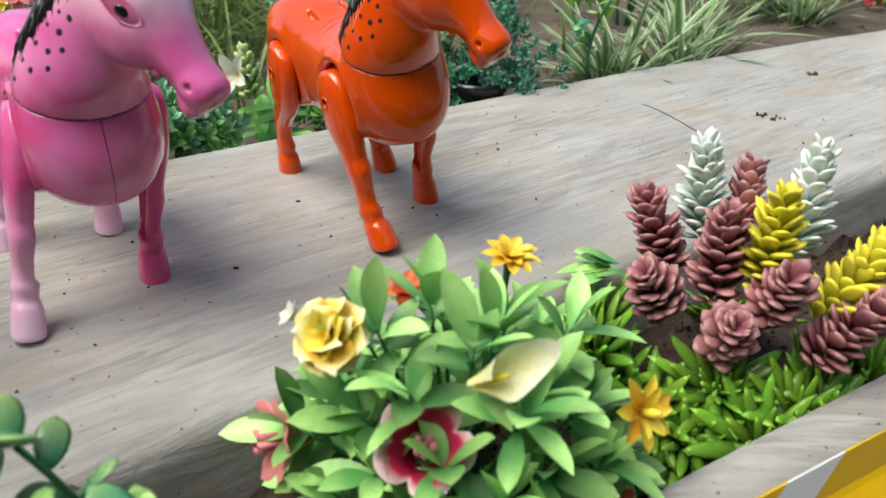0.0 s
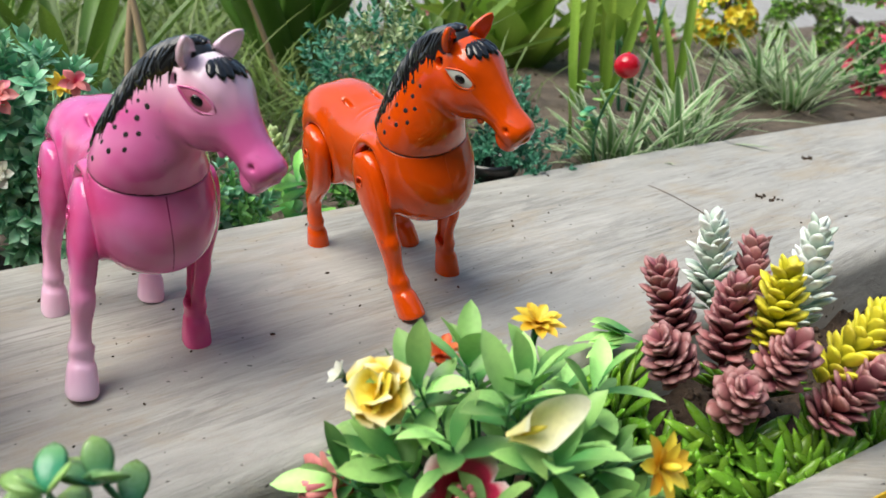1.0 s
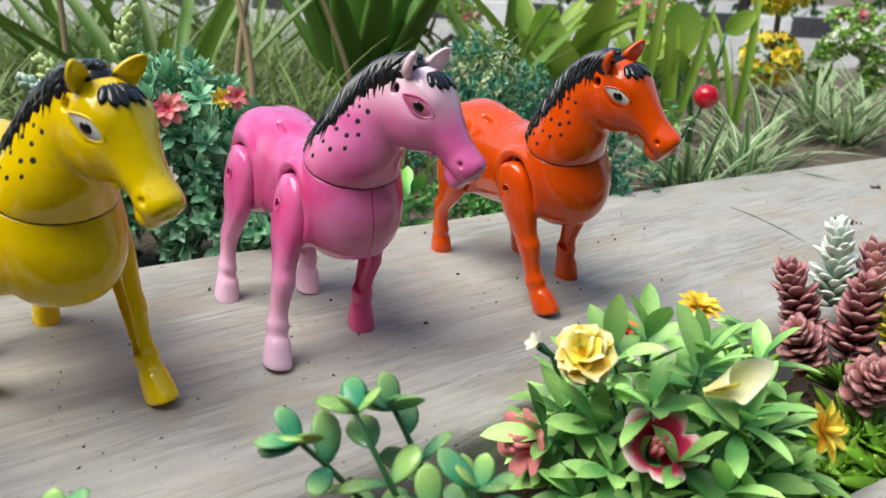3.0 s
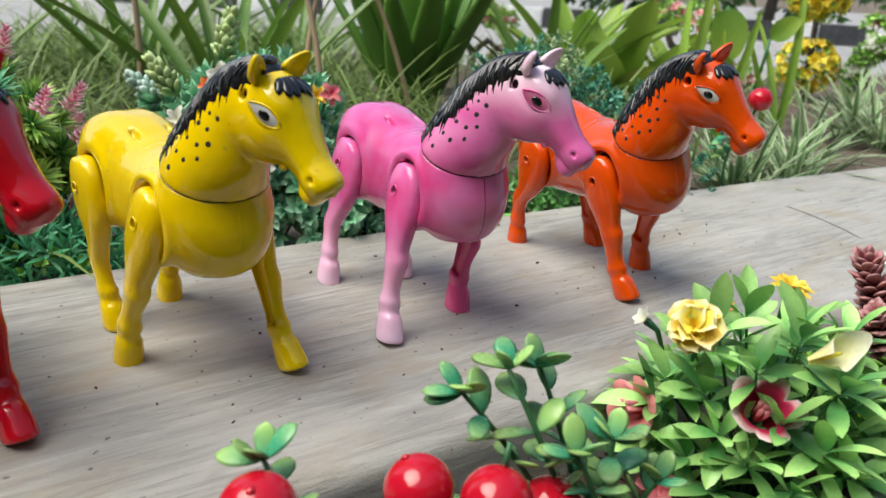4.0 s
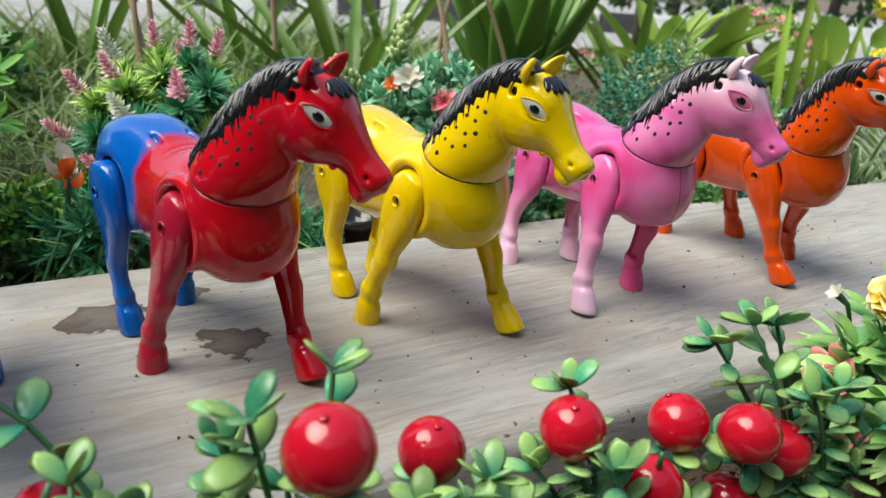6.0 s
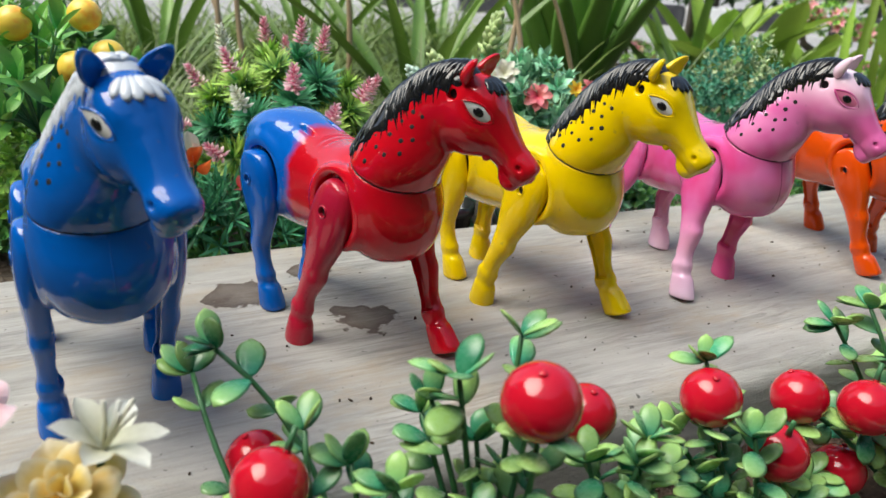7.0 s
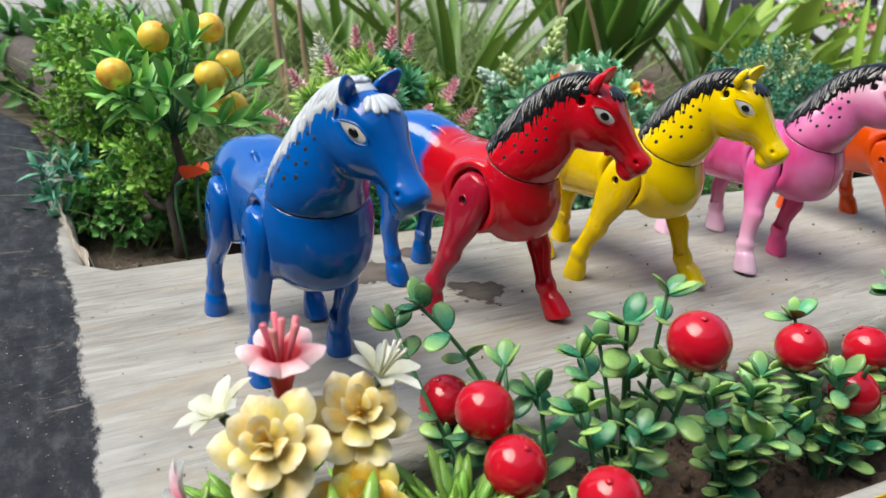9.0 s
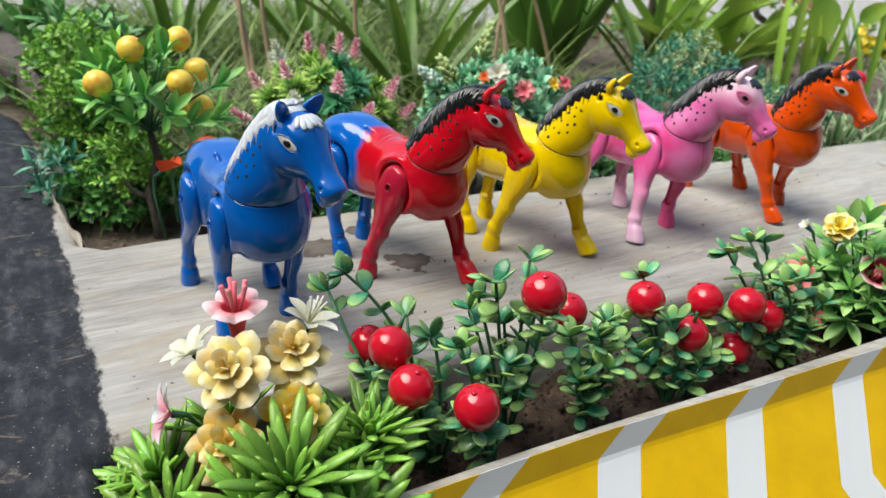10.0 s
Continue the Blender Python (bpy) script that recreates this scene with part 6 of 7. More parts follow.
def box_bush(b):
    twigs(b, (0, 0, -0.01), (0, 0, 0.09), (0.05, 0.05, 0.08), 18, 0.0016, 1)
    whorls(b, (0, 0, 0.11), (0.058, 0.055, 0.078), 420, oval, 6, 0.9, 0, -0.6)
    # lower whorls take the darker green, painting in shade under the crown
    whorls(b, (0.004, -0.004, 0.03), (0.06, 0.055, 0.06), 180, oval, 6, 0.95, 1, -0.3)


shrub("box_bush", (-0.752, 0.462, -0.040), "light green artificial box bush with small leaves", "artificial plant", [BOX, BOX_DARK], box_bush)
shrub("ground_plant", (-0.660, 0.345, -0.042), "low dark green leafy plant under the fruit tree", "artificial plant", [BOX_DARK, BOX],
      lambda b: (whorls(b, (0, 0, 0.030), (0.050, 0.045, 0.040), 260, oval, 6, 0.95, 0, -0.2), whorls(b, (0.02, 0.0, 0.06), (0.04, 0.04, 0.045), 120, small, 6, 1.0, 1, -0.2)))
shrub("ground_plant", (-0.560, 0.335, -0.042), "low green leafy plant under the fruit tree", "artificial plant", [BOX_DARK, BOX],
      lambda b: (whorls(b, (0, 0.04, 0.025), (0.050, 0.035, 0.040), 200, oval, 6, 0.95, 0, -0.2), whorls(b, (0.0, 0.04, 0.04), (0.05, 0.03, 0.03), 80, small, 6, 1.1, 1, -0.2)))
shrub("trailing_plant", (-0.700, 0.335, -0.035), "teal green trailing artificial leaves at the bed's rim", "artificial plant", [TEAL],
      lambda b: whorls(b, (-0.008, -0.01, 0.036), (0.024, 0.026, 0.038), 26, blade(0.022, 0.0055, 0.5, 0.3, 0.3, 4), 5, 0.9, 0, -0.6))
dark_leaf = blade(0.05, 0.018, 0.5, 0.2, 0.3, 5)
shrub("garden_plant", (-1.12, 0.92, -0.05), "dark leafy plant at the garden's edge", "plant", [BOX_DARK], lambda b: whorls(b, (0, 0, 0.06), (0.12, 0.12, 0.10), 60, dark_leaf, 5, 0.9, 0, -0.3))
shrub("garden_plant", (-0.93, 0.75, -0.05), "dark leafy plant behind the box bush", "plant", [BOX_DARK, BOX], lambda b: (whorls(b, (0, 0, 0.06), (0.09, 0.09, 0.10), 110, dark_leaf, 5, 0.6, 0, -0.3), whorls(b, (0, 0, 0.05), (0.1, 0.1, 0.09), 200, small, 6, 1.2, 1, -0.3)))
# a fallen log along the black path's rim
lg = thing("log", Matrix.Translation((-1.02, 0.70, 0.02)), "mossy brown log at the edge of the bed", "log")
put("log_wood", Buf().add(tube([(-0.22, 0.24, 0.01), (-0.08, 0.1, 0.012), (0.05, -0.02, -0.006), (0.14, -0.10, -0.03)], [0.035, 0.033, 0.030, 0.022], 14)).mesh("log_wood", [BARK]), lg)


# heather: tufts of needles with pink spikes
HEATHER_AT = Vector((-0.468, 0.452, -0.038))
heather = thing("heather_bush", Matrix.Translation(HEATHER_AT), "artificial heather bush with green needles and pink flower spikes", "artificial plant")
b = Buf()
spikes = []
tufts = []
for i in range(40):
    a = 2.39996 * i
    zz = 1 - 1.5 * (i + 0.5) / 40
    d = Vector((math.sqrt(1 - zz * zz) * math.cos(a), math.sqrt(1 - zz * zz) * math.sin(a), zz))
    p = Vector((0.074 * d.x, 0.054 * d.y, 0.088 + 0.074 * d.z))
    tufts.append((p, (d + Vector((0, -0.15, 0.35))).normalized()))
for i, (p, ax) in enumerate(tufts):
    for j in range(180):
        dirn = (ax * rnd(0.0, 1.2) + (Matrix.Rotation(2.4 * j, 3, ax) @ ax.orthogonal().normalized()) * rnd(0.4, 1.0)).normalized()
        b.add(needle, aim(p - ax * rnd(0.0, 0.020), dirn, ax, rnd(0.7, 1.15)), 0 if i % 5 else 1)
twigs(b, (0, 0, -0.01), (0, 0, 0.1), (0.06, 0.05, 0.07), 22, 0.0016, 1)
tagged(put("foliage", b.mesh("foliage", [NEEDLE, NEEDLE_DARK]), heather), kind="stuff")
bud = blade(0.0088, 0.0036, 0.6, 0.5, -0.25, 3, 0.7)
spike_mesh = []
for mt in (SPIKE_PINK, SPIKE_WHITE):
    q = Buf()
    for j in range(44):
        t = j / 43
        q.add(bud, Matrix.Rotation(2.4 * j, 4, "Y") @ Matrix.Translation((0, 0.019 * t, 0.0)) @ Matrix.Rotation(1.15 - 0.75 * t, 4, "X") @ Matrix.Diagonal((1 - 0.45 * t,) * 3 + (1,)))
    spike_mesh.append(q.mesh("flower_spike", [mt]))
for i, (p, ax) in enumerate(tufts):
    if i % 3 == 2 or (i % 5 == 4 and p.z < 0.06):
        continue
    put("flower_spike", spike_mesh[1 if i in (4, 9, 15, 22) else 0], heather, aim(p + ax * 0.012, (ax + Vector((0, 0, 0.5))).normalized(), (0.3, 0.1, 0.2), rnd(0.95, 1.2)))
# callas at the heather's foot
for p, d, mt, lab in (((-0.500, 0.352, 0.048), (0.5, -0.5, 0.5), PETAL_ORANGE, "orange artificial calla at the foot of the heather"), ((-0.506, 0.360, 0.052), (0.1, -0.5, 0.75), PETAL_WHITE, "white artificial lily at the foot of the heather"), ((-0.462, 0.352, 0.034), (0.6, -0.4, 0.4), PETAL_ROSE, "coral artificial flower at the foot of the heather")):
    c = thing("artificial_flower", aim(p, d, (0, 0, 1), 1.0), lab, "flower")
    for k in range(3):
        put("petal", mesh_of(blade(0.024, 0.012, 0.5, 0.8, 0.2, 7, 0.7), "petal", mt), c, Matrix.Rotation(2.1 * k, 4, "Y") @ Matrix.Rotation(0.5, 4, "X"))
    put("flower_stalk", Buf().add(tube([(0, 0.003, 0), (0, -0.012, -0.006), (0, -0.02, -0.03), (0, -0.022, -0.085)], [0.002, 0.0016, 0.0013, 0.0013], 6)).mesh("flower_stalk", [STEM_GREEN]), c)
shrub("ground_plant", (-0.495, 0.385, -0.042), "low feathery green plant before the heather", "artificial plant", [NEEDLE_DARK, BOX_DARK],
      lambda b: (whorls(b, (0, 0, 0.035), (0.060, 0.040, 0.035), 130, needle, 9, 0.9, 0, -0.2), whorls(b, (0, 0, 0.02), (0.06, 0.04, 0.03), 90, small, 6, 1.0, 1, -0.2)))
shrub("ground_plant", (-0.395, 0.425, -0.042), "low spiky green plant behind the ledge", "artificial plant", [NEEDLE_DARK, BOX],
      lambda b: (whorls(b, (0, 0, 0.030), (0.060, 0.035, 0.035), 150, needle, 9, 0.9, 0, -0.2), whorls(b, (0, 0, 0.02), (0.06, 0.03, 0.03), 60, small, 6, 1.1, 1, -0.2)))


# jade bush with mixed flowers
JADE_AT = Vector((-0.275, 0.545, -0.040))
jade = thing("jade_bush", Matrix.Translation(JADE_AT), "dense green artificial bush with small rosettes and flowers", "artificial plant")
b = Buf()
twigs(b, (0, 0, -0.01), (0, 0, 0.1), (0.07, 0.05, 0.09), 26, 0.0018, 0)
whorls(b, (-0.004, 0, 0.085), (0.088, 0.052, 0.078), 300, blade(0.0125, 0.0058, 0.6, 0.3, 0.1, 3, 0.7), 11, 1.15, 0, -0.8, 0.35)
whorls(b, (0.03, 0.0, 0.055), (0.075, 0.05, 0.05), 150, blade(0.0125, 0.0062, 0.6, 0.3, 0.1, 3, 0.7), 9, 1.0, 0, -0.5, 0.35)
tagged(put("foliage", b.mesh("foliage", [JADE]), jade), kind="stuff")
jade_leaf = mesh_of(fleshy(0.0100, 0.0052, 0.0036, 0.6, 0.0, 5, 6), "sprig_leaf", leafy("lime_sedum", (0.26, 0.42, 0.14), (0.58, 0.70, 0.32), spread=0.2))
pale_leaf = mesh_of(fleshy(0.0085, 0.0046, 0.0034, 0.6, 0.0, 5, 6), "sprig_leaf", leafy("pale_sedum", (0.26, 0.46, 0.36), (0.60, 0.72, 0.66), spread=0.2))
cone_sprig(jade, Vector((-0.308, 0.548, 0.122)) - JADE_AT, (0.15, 0.2, 1), 0.045, 0.012, jade_leaf, 5)
cone_sprig(jade, Vector((-0.336, 0.520, 0.098)) - JADE_AT, (-0.5, -0.1, 0.8), 0.034, 0.012, jade_leaf, 4)
cone_sprig(jade, Vector((-0.352, 0.530, 0.090)) - JADE_AT, (-0.75, 0.0, 0.6), 0.036, 0.011, pale_leaf, 4)
for p, d, pm, n, s, lab in (((-0.256, 0.500, 0.100), (0.1, -0.8, 0.5), coral_petal, 7, 0.8, "red artificial flower in the green bush"), ((-0.285, 0.488, 0.118), (0.0, -0.8, 0.6), white_petal, 7, 1.15, "white artificial flower in the green bush"),
                            ((-0.225, 0.520, 0.105), (0.4, -0.7, 0.6), star_petal, 7, 0.8, "yellow and red artificial flower in the bush"), ((-0.213, 0.515, 0.108), (0.6, -0.6, 0.5), coral_petal, 5, 0.6, "small red artificial flower in the bush"),
                            ((-0.300, 0.495, 0.112), (-0.2, -0.8, 0.5), orange_petal, 6, 0.7, "orange artificial flower in the green bush"), ((-0.262, 0.495, 0.050), (0.1, -0.8, 0.5), white_petal, 7, 1.0, "pale green artificial flower low in the bush"),
                            ((-0.325, 0.495, 0.085), (-0.1, -0.8, 0.6), pale_petal, 6, 0.55, "pale artificial bloom in the green bush")):
    bloom(p, d, pm, n, 28, s, 2, lab)

# teal bush with pale tips
TEAL_AT = Vector((-0.030, 0.775, -0.045))
teal = thing("teal_bush", Matrix.Translation(TEAL_AT), "blue-green artificial bush with pale yellow tips", "artificial plant")
b = Buf()
twigs(b, (0, 0, -0.01), (0, 0, 0.1), (0.07, 0.06, 0.08), 22, 0.0017, 0)
whorls(b, (-0.015, 0, 0.110), (0.080, 0.06, 0.068), 300, tiny, 9, 1.35, 0, -0.7, 0.35)
tips = Buf()
whorls(tips, (-0.010, -0.012, 0.125), (0.055, 0.045, 0.060), 60, tiny, 9, 1.4, 0, 0.1, 0.1)
whorls(b, (0.070, -0.02, 0.070), (0.06, 0.05, 0.070), 180, tiny, 9, 1.35, 0, -0.7, 0.35)
whorls(b, (0.115, -0.02, 0.035), (0.055, 0.04, 0.055), 140, tiny, 9, 1.35, 0, -0.6, 0.35)
whorls(tips, (0.085, -0.035, 0.085), (0.03, 0.03, 0.05), 40, tiny, 9, 1.4, 0, -0.2, 0.1)
tagged(put("foliage", b.mesh("foliage", [TEAL]), teal), kind="stuff")
tagged(put("pale_tip", tips.mesh("pale_tip", [PALE_TIP]), teal, None, "pale yellow sprig tips"), kind="stuff")

# a leafy sprig with a white flower near the ledge
spr = thing("leafy_plant", Matrix.Translation((-0.105, 0.640, -0.040)), "green plant with long leaves behind the ledge", "artificial plant")
for i in range(26):
    put("leaf", random.choice(TREE_LEAVES), spr, aim((rnd(-0.012, 0.012), rnd(-0.012, 0.012), rnd(0.0, 0.05)), sphere_dir(-0.1, 0.8), (0, 0, 1), rnd(1.0, 1.7)))
cone_sprig(spr, (-0.01, 0.0, 0.05), (-0.1, 0, 1), 0.045, 0.012, jade_leaf, 4)
bloom((-0.118, 0.618, 0.036), (-0.3, -0.8, 0.3), pale_petal, 5, 55, 1.0, 1, "white artificial flower behind the ledge")
shrub("ground_plant", (-0.035, 0.665, -0.042), "low green leafy plant behind the ledge", "artificial plant", [BOX_DARK], lambda b: whorls(b, (0, 0, 0.025), (0.06, 0.03, 0.035), 160, small, 6, 1.0, 0, -0.2))
shrub("ground_plant", (-0.165, 0.590, -0.042), "low green leafy plant behind the ledge", "artificial plant", [BOX_DARK, JADE], lambda b: (whorls(b, (0, 0, 0.025), (0.05, 0.03, 0.035), 120, small, 6, 1.0, 0, -0.2), whorls(b, (0, 0.01, 0.03), (0.05, 0.03, 0.04), 80, oval, 7, 1.1, 1, -0.2)))

# black plant pots half hidden behind the ledge
pot_mat = plastic("pot_black", (0.012, 0.012, 0.013), 0.35, 0.5).mat
for p, r in (((0.062, 0.735), 0.026), ((-0.205, 0.572), 0.022), ((-0.325, 0.468), 0.024), ((-0.545, 0.296), 0.022)):
    pt = thing("plant_pot", Matrix.Translation((p[0], p[1], -0.045)), "small black plastic plant pot in the bed", "plant pot")
    prof = [(r * 0.8, 0.0), (r * 0.97, 0.042), (r * 1.08, 0.043), (r * 1.08, 0.052), (r * 0.98, 0.052), (r * 0.9, 0.036), (0.0, 0.036)]
    v = [(q * math.cos(2 * math.pi * j / 20), q * math.sin(2 * math.pi * j / 20), h) for q, h in prof for j in range(20)]
    f = [(i * 20 + j, i * 20 + (j + 1) % 20, (i + 1) * 20 + (j + 1) % 20, (i + 1) * 20 + j) for i in range(len(prof) - 1) for j in range(20)]
    put("pot", Buf().add((np.array(v), f, [(0, 0)] * len(v))).mesh("pot", [pot_mat]), pt)

# single berry on a stalk
fb = thing("berry_plant", Matrix.Translation((0.190, 0.820, -0.045)), "red berry on a thin leafy green stalk in the bed", "artificial plant")
put("berry", BERRY_MESH, fb, Matrix.Translation((0.005, -0.014, 0.133)))
put("stem", Buf().add(tube(arc((0, 0, -0.01), (0.003, -0.012, 0.122), 0.0, (-0.02, 0, 0), 6), [0.0016] * 7, 6)).mesh("stem", [STEM_GREEN]), fb)
for i in range(20):
    put("leaf", random.choice(BERRY_LEAVES), fb, aim((-0.02 + rnd(-0.012, 0.006), rnd(-0.01, 0.01), rnd(0.05, 0.12)), sphere_dir(-0.2, 0.8), (0, 0, 1), rnd(0.9, 1.25)))


# ---- grasses and tall plants ----
def tuft(name, at, label, count, length, width, mat, spread=0.8, droop=0.5, category="grass"):
    ob = thing(name, Matrix.Translation(at), label, category)
    b = Buf()
    for i in range(count):
        d = (Vector((rnd(-1, 1), rnd(-1, 1), 0)) * spread + Vector((0, 0, 1))).normalized()
        L = length * rnd(0.6, 1.15)
        s = blade(L, width * rnd(0.7, 1.2), 0.35, 0.35, droop * rnd(0.3, 1.4), 7, 0.5, 0, 0.5)
        b.add(s, aim((rnd(-0.02, 0.02), rnd(-0.02, 0.02), -0.005), d, (0, 0, 1)))
    tagged(put("foliage", b.mesh("foliage", [mat]), ob), kind="stuff")
    return ob


STRIPED = "variegated grass tuft with cream-edged arching blades"
for p, n, L in (((0.205, 0.865, -0.045), 60, 0.115), ((0.285, 0.925, -0.045), 56, 0.115), ((0.34, 1.02, -0.045), 40, 0.13), ((0.560, 1.260, -0.050), 60, 0.16), ((0.530, 1.330, -0.050), 44, 0.16), ((0.70, 1.48, -0.05), 20, 0.16)):
    tuft("grass_tuft", p, STRIPED, n, L, 0.0085, GRASS_STRIPE, 0.85, 0.45)
for p, n, L in (((-0.15, 0.98, -0.05), 70, 0.24), ((-0.28, 1.02, -0.05), 70, 0.24), ((-0.05, 1.05, -0.05), 40, 0.22)):
    tuft("grass_tuft", p, "dark green fine grass tuft", n // 2, L * 0.75, 0.0032, GRASS, 1.1, 0.8)


def strap_plant(name, at, label, count, length, width, mat, spread, droop, category="plant", thick=None, upright=0.0):
    ob = thing(name, Matrix.Translation(at), label, category)
    for i in range(count):
        a = 2.39996 * i + rnd(-0.2, 0.2)
        k = math.sqrt((i + 0.5) / count)
        d = Vector((math.cos(a) * spread * k, math.sin(a) * spread * k, 1)).normalized()
        L = length * rnd(0.8, 1.12)
        sh = fleshy(L, width, thick, 0.3, droop * rnd(0.4, 1.2), 8, 8, 0.02) if thick else blade(L, width * rnd(0.8, 1.15), 0.4, 0.5, droop * rnd(0.3, 1.3), 10, 0.5, 0.0, 0.4)
        put("leaf", mesh_of(sh, "leaf", mat), ob, aim((0.012 * d.x, 0.012 * d.y, -0.01), d, (0, 0, 1)))
    return ob


strap_plant("aloe", (-0.250, 1.290, -0.06), "large green aloe with thick upright leaves", 20, 0.34, 0.058, ALOE, 0.55, 0.10, "plant", 0.022)
strap_plant("aloe", (-0.290, 1.62, -0.07), "large green aloe with thick upright leaves", 10, 0.36, 0.056, ALOE, 0.5, 0.12, "plant", 0.02)
STRAP = "garden lily with long arching strap leaves"
for p, n, L in (((-0.480, 1.02, -0.06), 11, 0.36), ((-0.78, 1.35, -0.06), 10, 0.38), ((-0.02, 1.30, -0.06), 7, 0.30), ((0.00, 1.62, -0.07), 8, 0.32), ((-1.0, 1.15, -0.06), 8, 0.36), ((-0.60, 1.8, -0.07), 9, 0.40)):
    strap_plant("garden_lily", p, STRAP, n, L, 0.024, LILY_LEAF, 0.85, 0.35)
for p, n, L, w in (((0.150, 1.62, -0.07), 14, 0.26, 0.075), ((0.08, 1.80, -0.07), 12, 0.30, 0.08), ((0.36, 2.0, -0.07), 9, 0.22, 0.06)):
    strap_plant("broadleaf_plant", p, "yellow-green plant with broad pointed leaves", n, L, w, BROAD, 0.85, 0.3)
lf = thing("leaf_plant", Matrix.Translation((0.275, 1.19, -0.05)), "tall plant with rounded green leaves on thin stalks", "plant")
for i, (p, d, s) in enumerate((((-0.03, 0, 0.225), (0.1, -0.3, -1), 1.0), ((0.05, 0.03, 0.18), (0.6, -0.3, 0.6), 0.6), ((-0.02, -0.02, 0.12), (-0.4, -0.4, 0.7), 0.55))):
    put("leaf", mesh_of(blade(0.085, 0.056, 0.4, 0.2, 0.1, 8, 0.6), "leaf", BROAD), lf, aim(p, d, (0, -1, 0.4), s))
    put("stem", Buf().add(tube(arc((0, 0, -0.01), p, 0.0, (0.01 * i, 0.01, 0), 6), [0.0028] * 7, 6)).mesh("stem", [STEM_GREEN]), lf)
for i in range(9):
    x = rnd(-0.07, 0.09)
    put("leaf", mesh_of(blade(rnd(0.20, 0.32), 0.016, 0.4, 0.5, rnd(0.05, 0.3), 10, 0.5, 0.0, 0.5), "leaf", BROAD), lf, aim((x, rnd(-0.05, 0.05), -0.01), (rnd(-0.3, 0.3), rnd(-0.2, 0.2), 1), (rnd(-1, 1), -1, 0.2)))

# topiary with yellow flowers, white arch, red bush, pink-flowered bonsai
far_petal = blade(0.016, 0.012, 0.6, 0.4, 0.1, 2, 0.7)


def far_blooms(buf, centre, radii, count, mat, size=1.0, lo=-0.8):
    for i in range(count):
        d = sphere_dir(lo, 1)
        p = Vector(centre) + Vector((d.x * radii[0], d.y * radii[1], d.z * radii[2])) * rnd(0.9, 1.08)
        for k in range(5):
            out = (d * 0.5 + Matrix.Rotation(1.257 * k, 3, d) @ d.orthogonal().normalized()).normalized()
            buf.add(far_petal, aim(p, out, d, size * rnd(0.85, 1.15)), mat)


mid_leaf = blade(0.016, 0.008, 0.5, 0.3, 0.2, 3)
YEL_J = leafy("topiary_yellow", (0.75, 0.50, 0.02), (0.86, 0.74, 0.06), True, spread=0.15)
WHT_J = leafy("arch_white", (0.70, 0.74, 0.55), (0.84, 0.84, 0.80), True, spread=0.1)
RED_J = leafy("far_red", (0.50, 0.01, 0.05), (0.68, 0.10, 0.16), True, spread=0.25)
PNK_J = leafy("far_pink", (0.70, 0.15, 0.20), (0.82, 0.46, 0.50), True, spread=0.2)


def topiary(b):
    b.add(tube([(0, 0, -0.02), (0.002, 0, 0.14), (-0.004, 0, 0.26)], [0.008, 0.007, 0.006], 8), None, 2)
    for c, r in (((0, 0, 0.105), 0.064), ((-0.004, 0, 0.265), 0.060)):
        whorls(b, c, (r, r, r * 0.95), 130, mid_leaf, 5, 0.8, 0, -0.9, 0.1, 0.3)
        far_blooms(b, c, (r, r, r * 0.95), 80, 1, 1.15)


shrub("topiary", (0.622, 1.845, -0.065), "ball topiary with yellow flowers on a dark stem", "topiary", [BOX, YEL_J, BARK], topiary)


def arch_wreath(b):
    for i in range(44):
        a = math.pi * (-0.12 + 1.24 * i / 43)
        c = (0.066 * math.cos(a), 0, 0.085 + 0.078 * math.sin(a))
        whorls(b, c, (0.022, 0.02, 0.022), 12, mid_leaf, 5, 0.8, 0, -0.9, 0.1, 0.3)
        far_blooms(b, c, (0.024, 0.024, 0.024), 4, 1, 0.85)


shrub("flower_arch", (0.832, 1.92, -0.07), "green wreath arch with white flowers in the bed", "artificial plant", [BOX, WHT_J], arch_wreath)
for p in ((0.76, 1.38, -0.055), (0.95, 1.55, -0.06)):
    shrub("red_flower_bush", p, "dark green bush with crimson flowers", "artificial plant", [BOX_DARK, RED_J], lambda b: (whorls(b, (0, 0, 0.06), (0.07, 0.06, 0.065), 120, mid_leaf, 5, 0.9, 0, -0.4), far_blooms(b, (0, 0, 0.06), (0.072, 0.062, 0.068), 34, 1, 1.0)))


def bonsai(b):
    for pts in ([(0, 0, -0.02), (0.01, 0, 0.05), (-0.02, 0, 0.10), (0.0, 0, 0.16)], [(0.0, 0, 0.06), (0.05, 0, 0.10), (0.09, 0, 0.07), (0.10, 0.0, 0.02)], [(-0.02, 0, 0.1), (-0.07, 0, 0.13), (-0.09, 0, 0.18)]):
        b.add(tube(pts, [0.011, 0.010, 0.008, 0.006][:len(pts)], 8), None, 2)
    for c, r in (((0.0, 0, 0.19), 0.07), ((-0.09, 0, 0.21), 0.05), ((0.08, 0, 0.16), 0.05), ((0.12, 0, 0.05), 0.06)):
        whorls(b, c, (r, r, r * 0.6), 60, mid_leaf, 5, 1.0, 0, -0.6, 0.2, 0.4)
        far_blooms(b, c, (r, r, r * 0.6), 16, 1, 1.0, -0.4)


for p, k in (((0.43, 2.15, -0.08), 0), ((1.05, 2.25, -0.08), 0), ((-0.20, 2.3, -0.08), 0)):
    shrub("bonsai", p, "artificial bonsai with black trunk and pink flowers", "artificial tree", [BOX, PNK_J, BARK], bonsai)

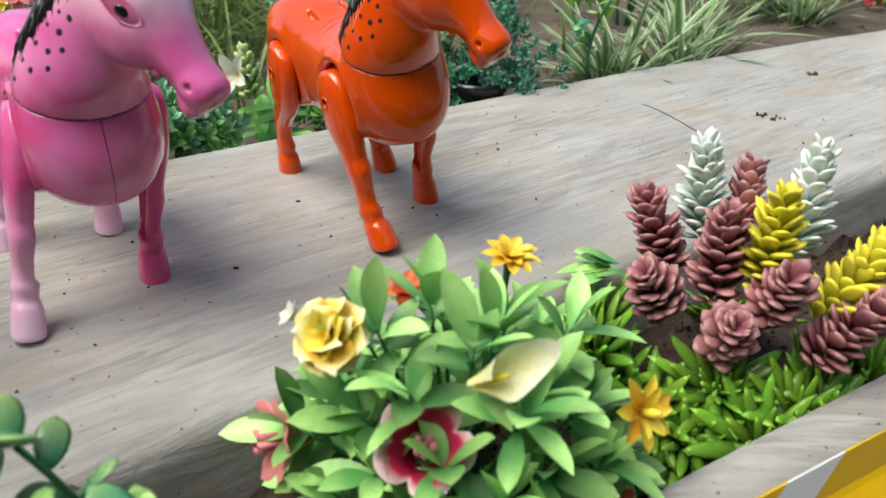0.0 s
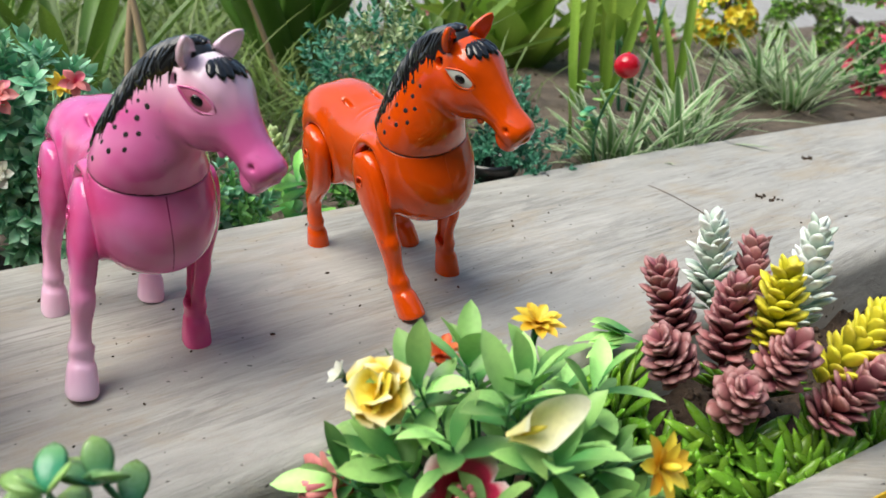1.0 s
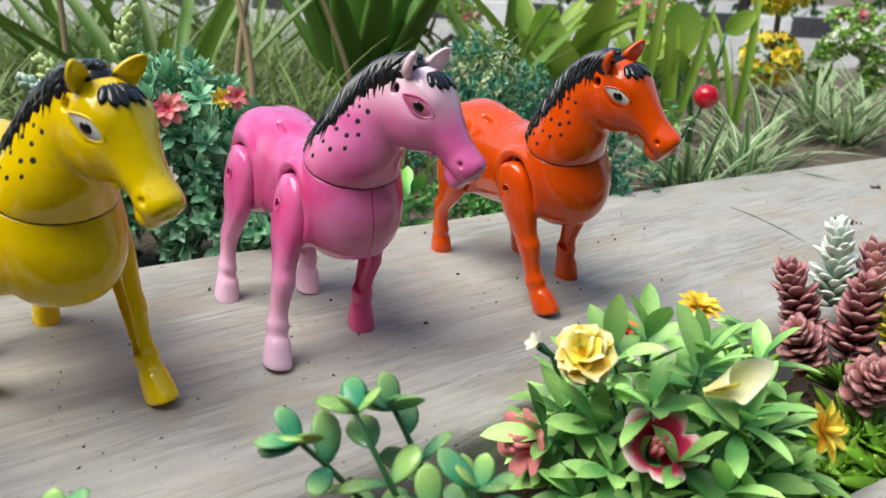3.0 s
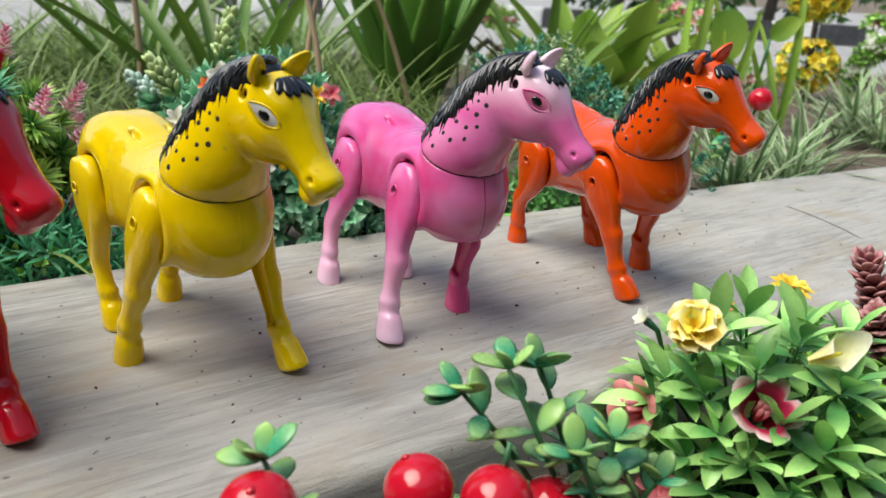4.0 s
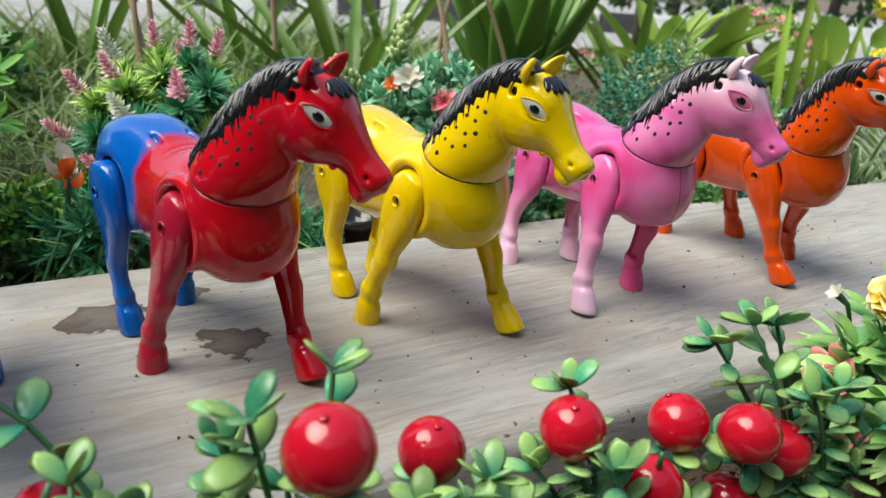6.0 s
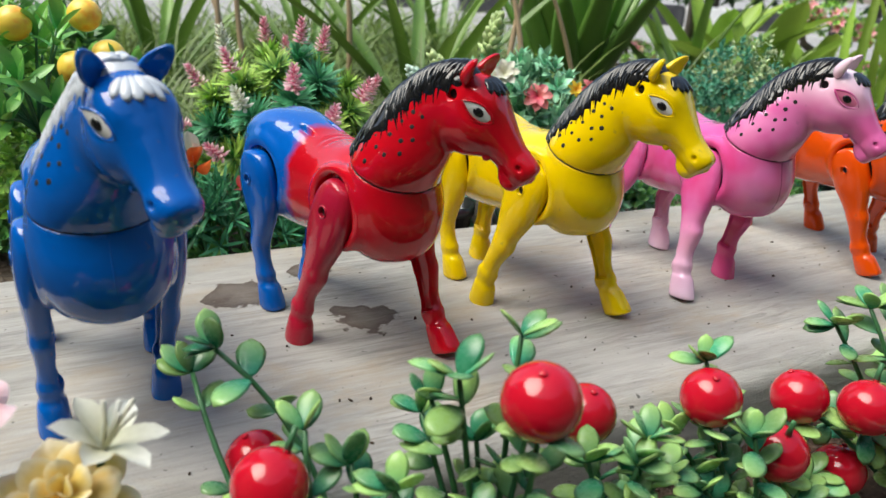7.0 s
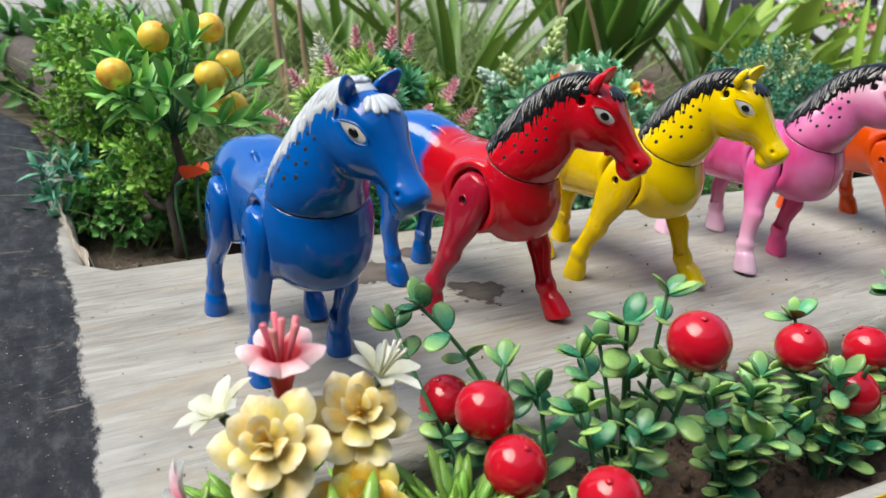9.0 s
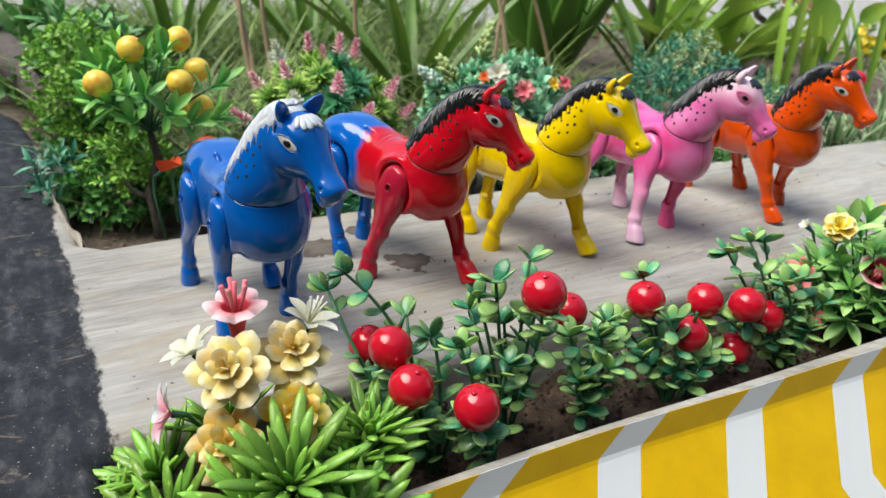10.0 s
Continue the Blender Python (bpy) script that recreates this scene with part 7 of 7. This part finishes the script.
# wooden stake and bare stems
stake = thing("stake", Matrix.Translation((0.020, 1.9, -0.08)), "thin grey wooden stake in the bed", "stake")
put("stake_wood", Buf().add(tube([(0, 0, -0.02), (0.002, 0, 0.25), (0.006, 0, 0.55)], [0.012, 0.0115, 0.011], 10)).mesh("stake_wood", [BARK]), stake)
stick_mat = Nodes("dry_stem").set(Base_Color=(0.34, 0.25, 0.15), Roughness=0.7).mat
for p, q, s in (((-0.70, 0.82, -0.05), (-0.80, 0.92, 0.22), (0.02, 0, 0)), ((-0.69, 0.83, -0.05), (-0.74, 0.90, 0.25), (-0.02, 0, 0)), ((-0.56, 0.90, -0.05), (-0.58, 0.93, 0.28), (0.012, 0, 0)), ((-0.22, 1.12, -0.05), (-0.30, 1.1, 0.2), (0.01, 0, 0)),
                ((-0.30, 0.80, -0.05), (-0.34, 0.86, 0.22), (0.02, 0, 0)), ((-0.31, 0.80, -0.05), (-0.30, 0.88, 0.22), (-0.014, 0, 0)), ((-0.62, 0.75, -0.05), (-0.665, 0.78, 0.2), (-0.01, 0, 0))):
    o = thing("bare_stem", Matrix.Translation(p), "thin bare tan stem rising from the bed", "plant")
    put("stem", Buf().add(tube(arc((0, 0, 0), Vector(q) - Vector(p), 0, s, 8), [0.0052 - 0.0003 * k for k in range(9)], 7)).mesh("stem", [stick_mat]), o)

# grass over the bed, thickening away from the ledge
b = Buf()
gb = [blade(L, w, 0.3, 0.2, dr, 4, 0.5, 0, 0.5) for L, w, dr in ((0.07, 0.0028, 0.4), (0.10, 0.0032, 0.6), (0.14, 0.0036, 0.7), (0.05, 0.0024, 0.3))]
made = 0
while made < 9500:
    s_, n_ = rnd(-0.33, 1.7), rnd(0.62, 2.38)
    q = sn(s_, n_)
    right = s_ - 0.25 * n_
    if noise.noise((q.x * 2.3, q.y * 2.3, 3.0)) < rnd(-0.55, 0.25) or (right > 0.30 and rnd(0, 1) < 0.9) or (n_ < 0.8 and rnd(0, 1) < 0.6) or ground_height(q.x, q.y) < -0.12:
        continue
    d = Vector((rnd(-0.6, 0.6), rnd(-0.6, 0.6), 1))
    b.add(random.choice(gb), aim((q.x, q.y, ground_height(q.x, q.y) - 0.004), d, (0, 0, 1), rnd(0.6, 1.25) * (1 + 0.35 * max(0, n_ - 0.9))))
    made += 1
tagged(put("grass", b.mesh("grass", [GRASS])), "wild green and yellowing grass over the garden bed", "grass", kind="stuff")

# dry bits on the bare earth
b = Buf()
lump = ball(1.0, 6, 4, 0.6)
for i in range(1500):
    q = sn(rnd(-0.33, 1.5), rnd(0.54, 2.0))
    r = rnd(0.0015, 0.006)
    b.add(lump, Matrix.Translation((q.x, q.y, ground_height(q.x, q.y) + r * 0.2)) @ Euler((rnd(0, 6), rnd(0, 6), rnd(0, 6))).to_matrix().to_4x4() @ Matrix.Diagonal((r, r * rnd(0.4, 1), r * 0.6, 1)))
tagged(put("earth_crumbs", b.mesh("earth_crumbs", [MAT_EARTH])), "loose earth crumbs and pebbles in the bed", "earth", kind="stuff")

# pale weathered sheet along the bed's end
v, f = [], []
sheet = Nodes("weathered_sheet")
sheet.set(Base_Color=sheet.mix(sheet.grey(sheet.noise(sheet.coords((40, 40, 12)), 3, 6, 0.7), 0.4, 0.65), (0.42, 0.38, 0.33), (0.13, 0.10, 0.075)), Roughness=0.75)
for i in range(40):
    t = i / 39
    p = sn(-0.349 - 0.012 * math.sin(5 * t), 0.55 + 0.34 * t)
    w = 0.004 * noise.noise((t * 14, 0, 0))
    for k, h in enumerate((-0.06, -0.02, 0.002 + 0.006 * noise.noise((t * 20, 3, 0)) + 0.02 * t, -0.02)):
        v.append((p.x + w + (0.004 if k == 3 else 0), p.y + (0.004 if k == 3 else 0), h))
f = [(i * 4 + j, i * 4 + j + 1, i * 4 + j + 5, i * 4 + j + 4) for i in range(39) for j in range(3)]
tagged(put("bed_edging", Buf().add((np.array(v), f, [(0, 0)] * len(v))).mesh("bed_edging", [sheet.mat])), "weathered pale plastic edging of the garden bed", "edging", kind="structure")

# shrubs and trees beyond the paved yard
far_leaf = blade(0.16, 0.08, 0.5, 0.3, 0.2, 2)
FAR = leafy("far_foliage", (0.03, 0.09, 0.02), (0.10, 0.22, 0.05), True, spread=0.5)
for i in range(9):
    x, y = -9 + 2.6 * i + rnd(-0.5, 0.5), 11.5 + rnd(-0.5, 1.5)
    o = thing("hedge_shrub", Matrix.Translation((x, y, -0.32)), "dark green shrub beyond the paved yard", "shrub", "shrubs beyond the yard")
    b = Buf()
    b.add(tube([(0, 0, -0.05), (0.05, 0, 0.6), (0, 0.05, 1.3)], [0.09, 0.07, 0.04], 8), None, 1)
    whorls(b, (0, 0, 1.2), (1.5, 0.9, 1.15), 420, far_leaf, 5, 1.2, 0, -0.9, 0.2, 0.6)
    tagged(put("foliage", b.mesh("foliage", [FAR, BARK]), o), kind="stuff")
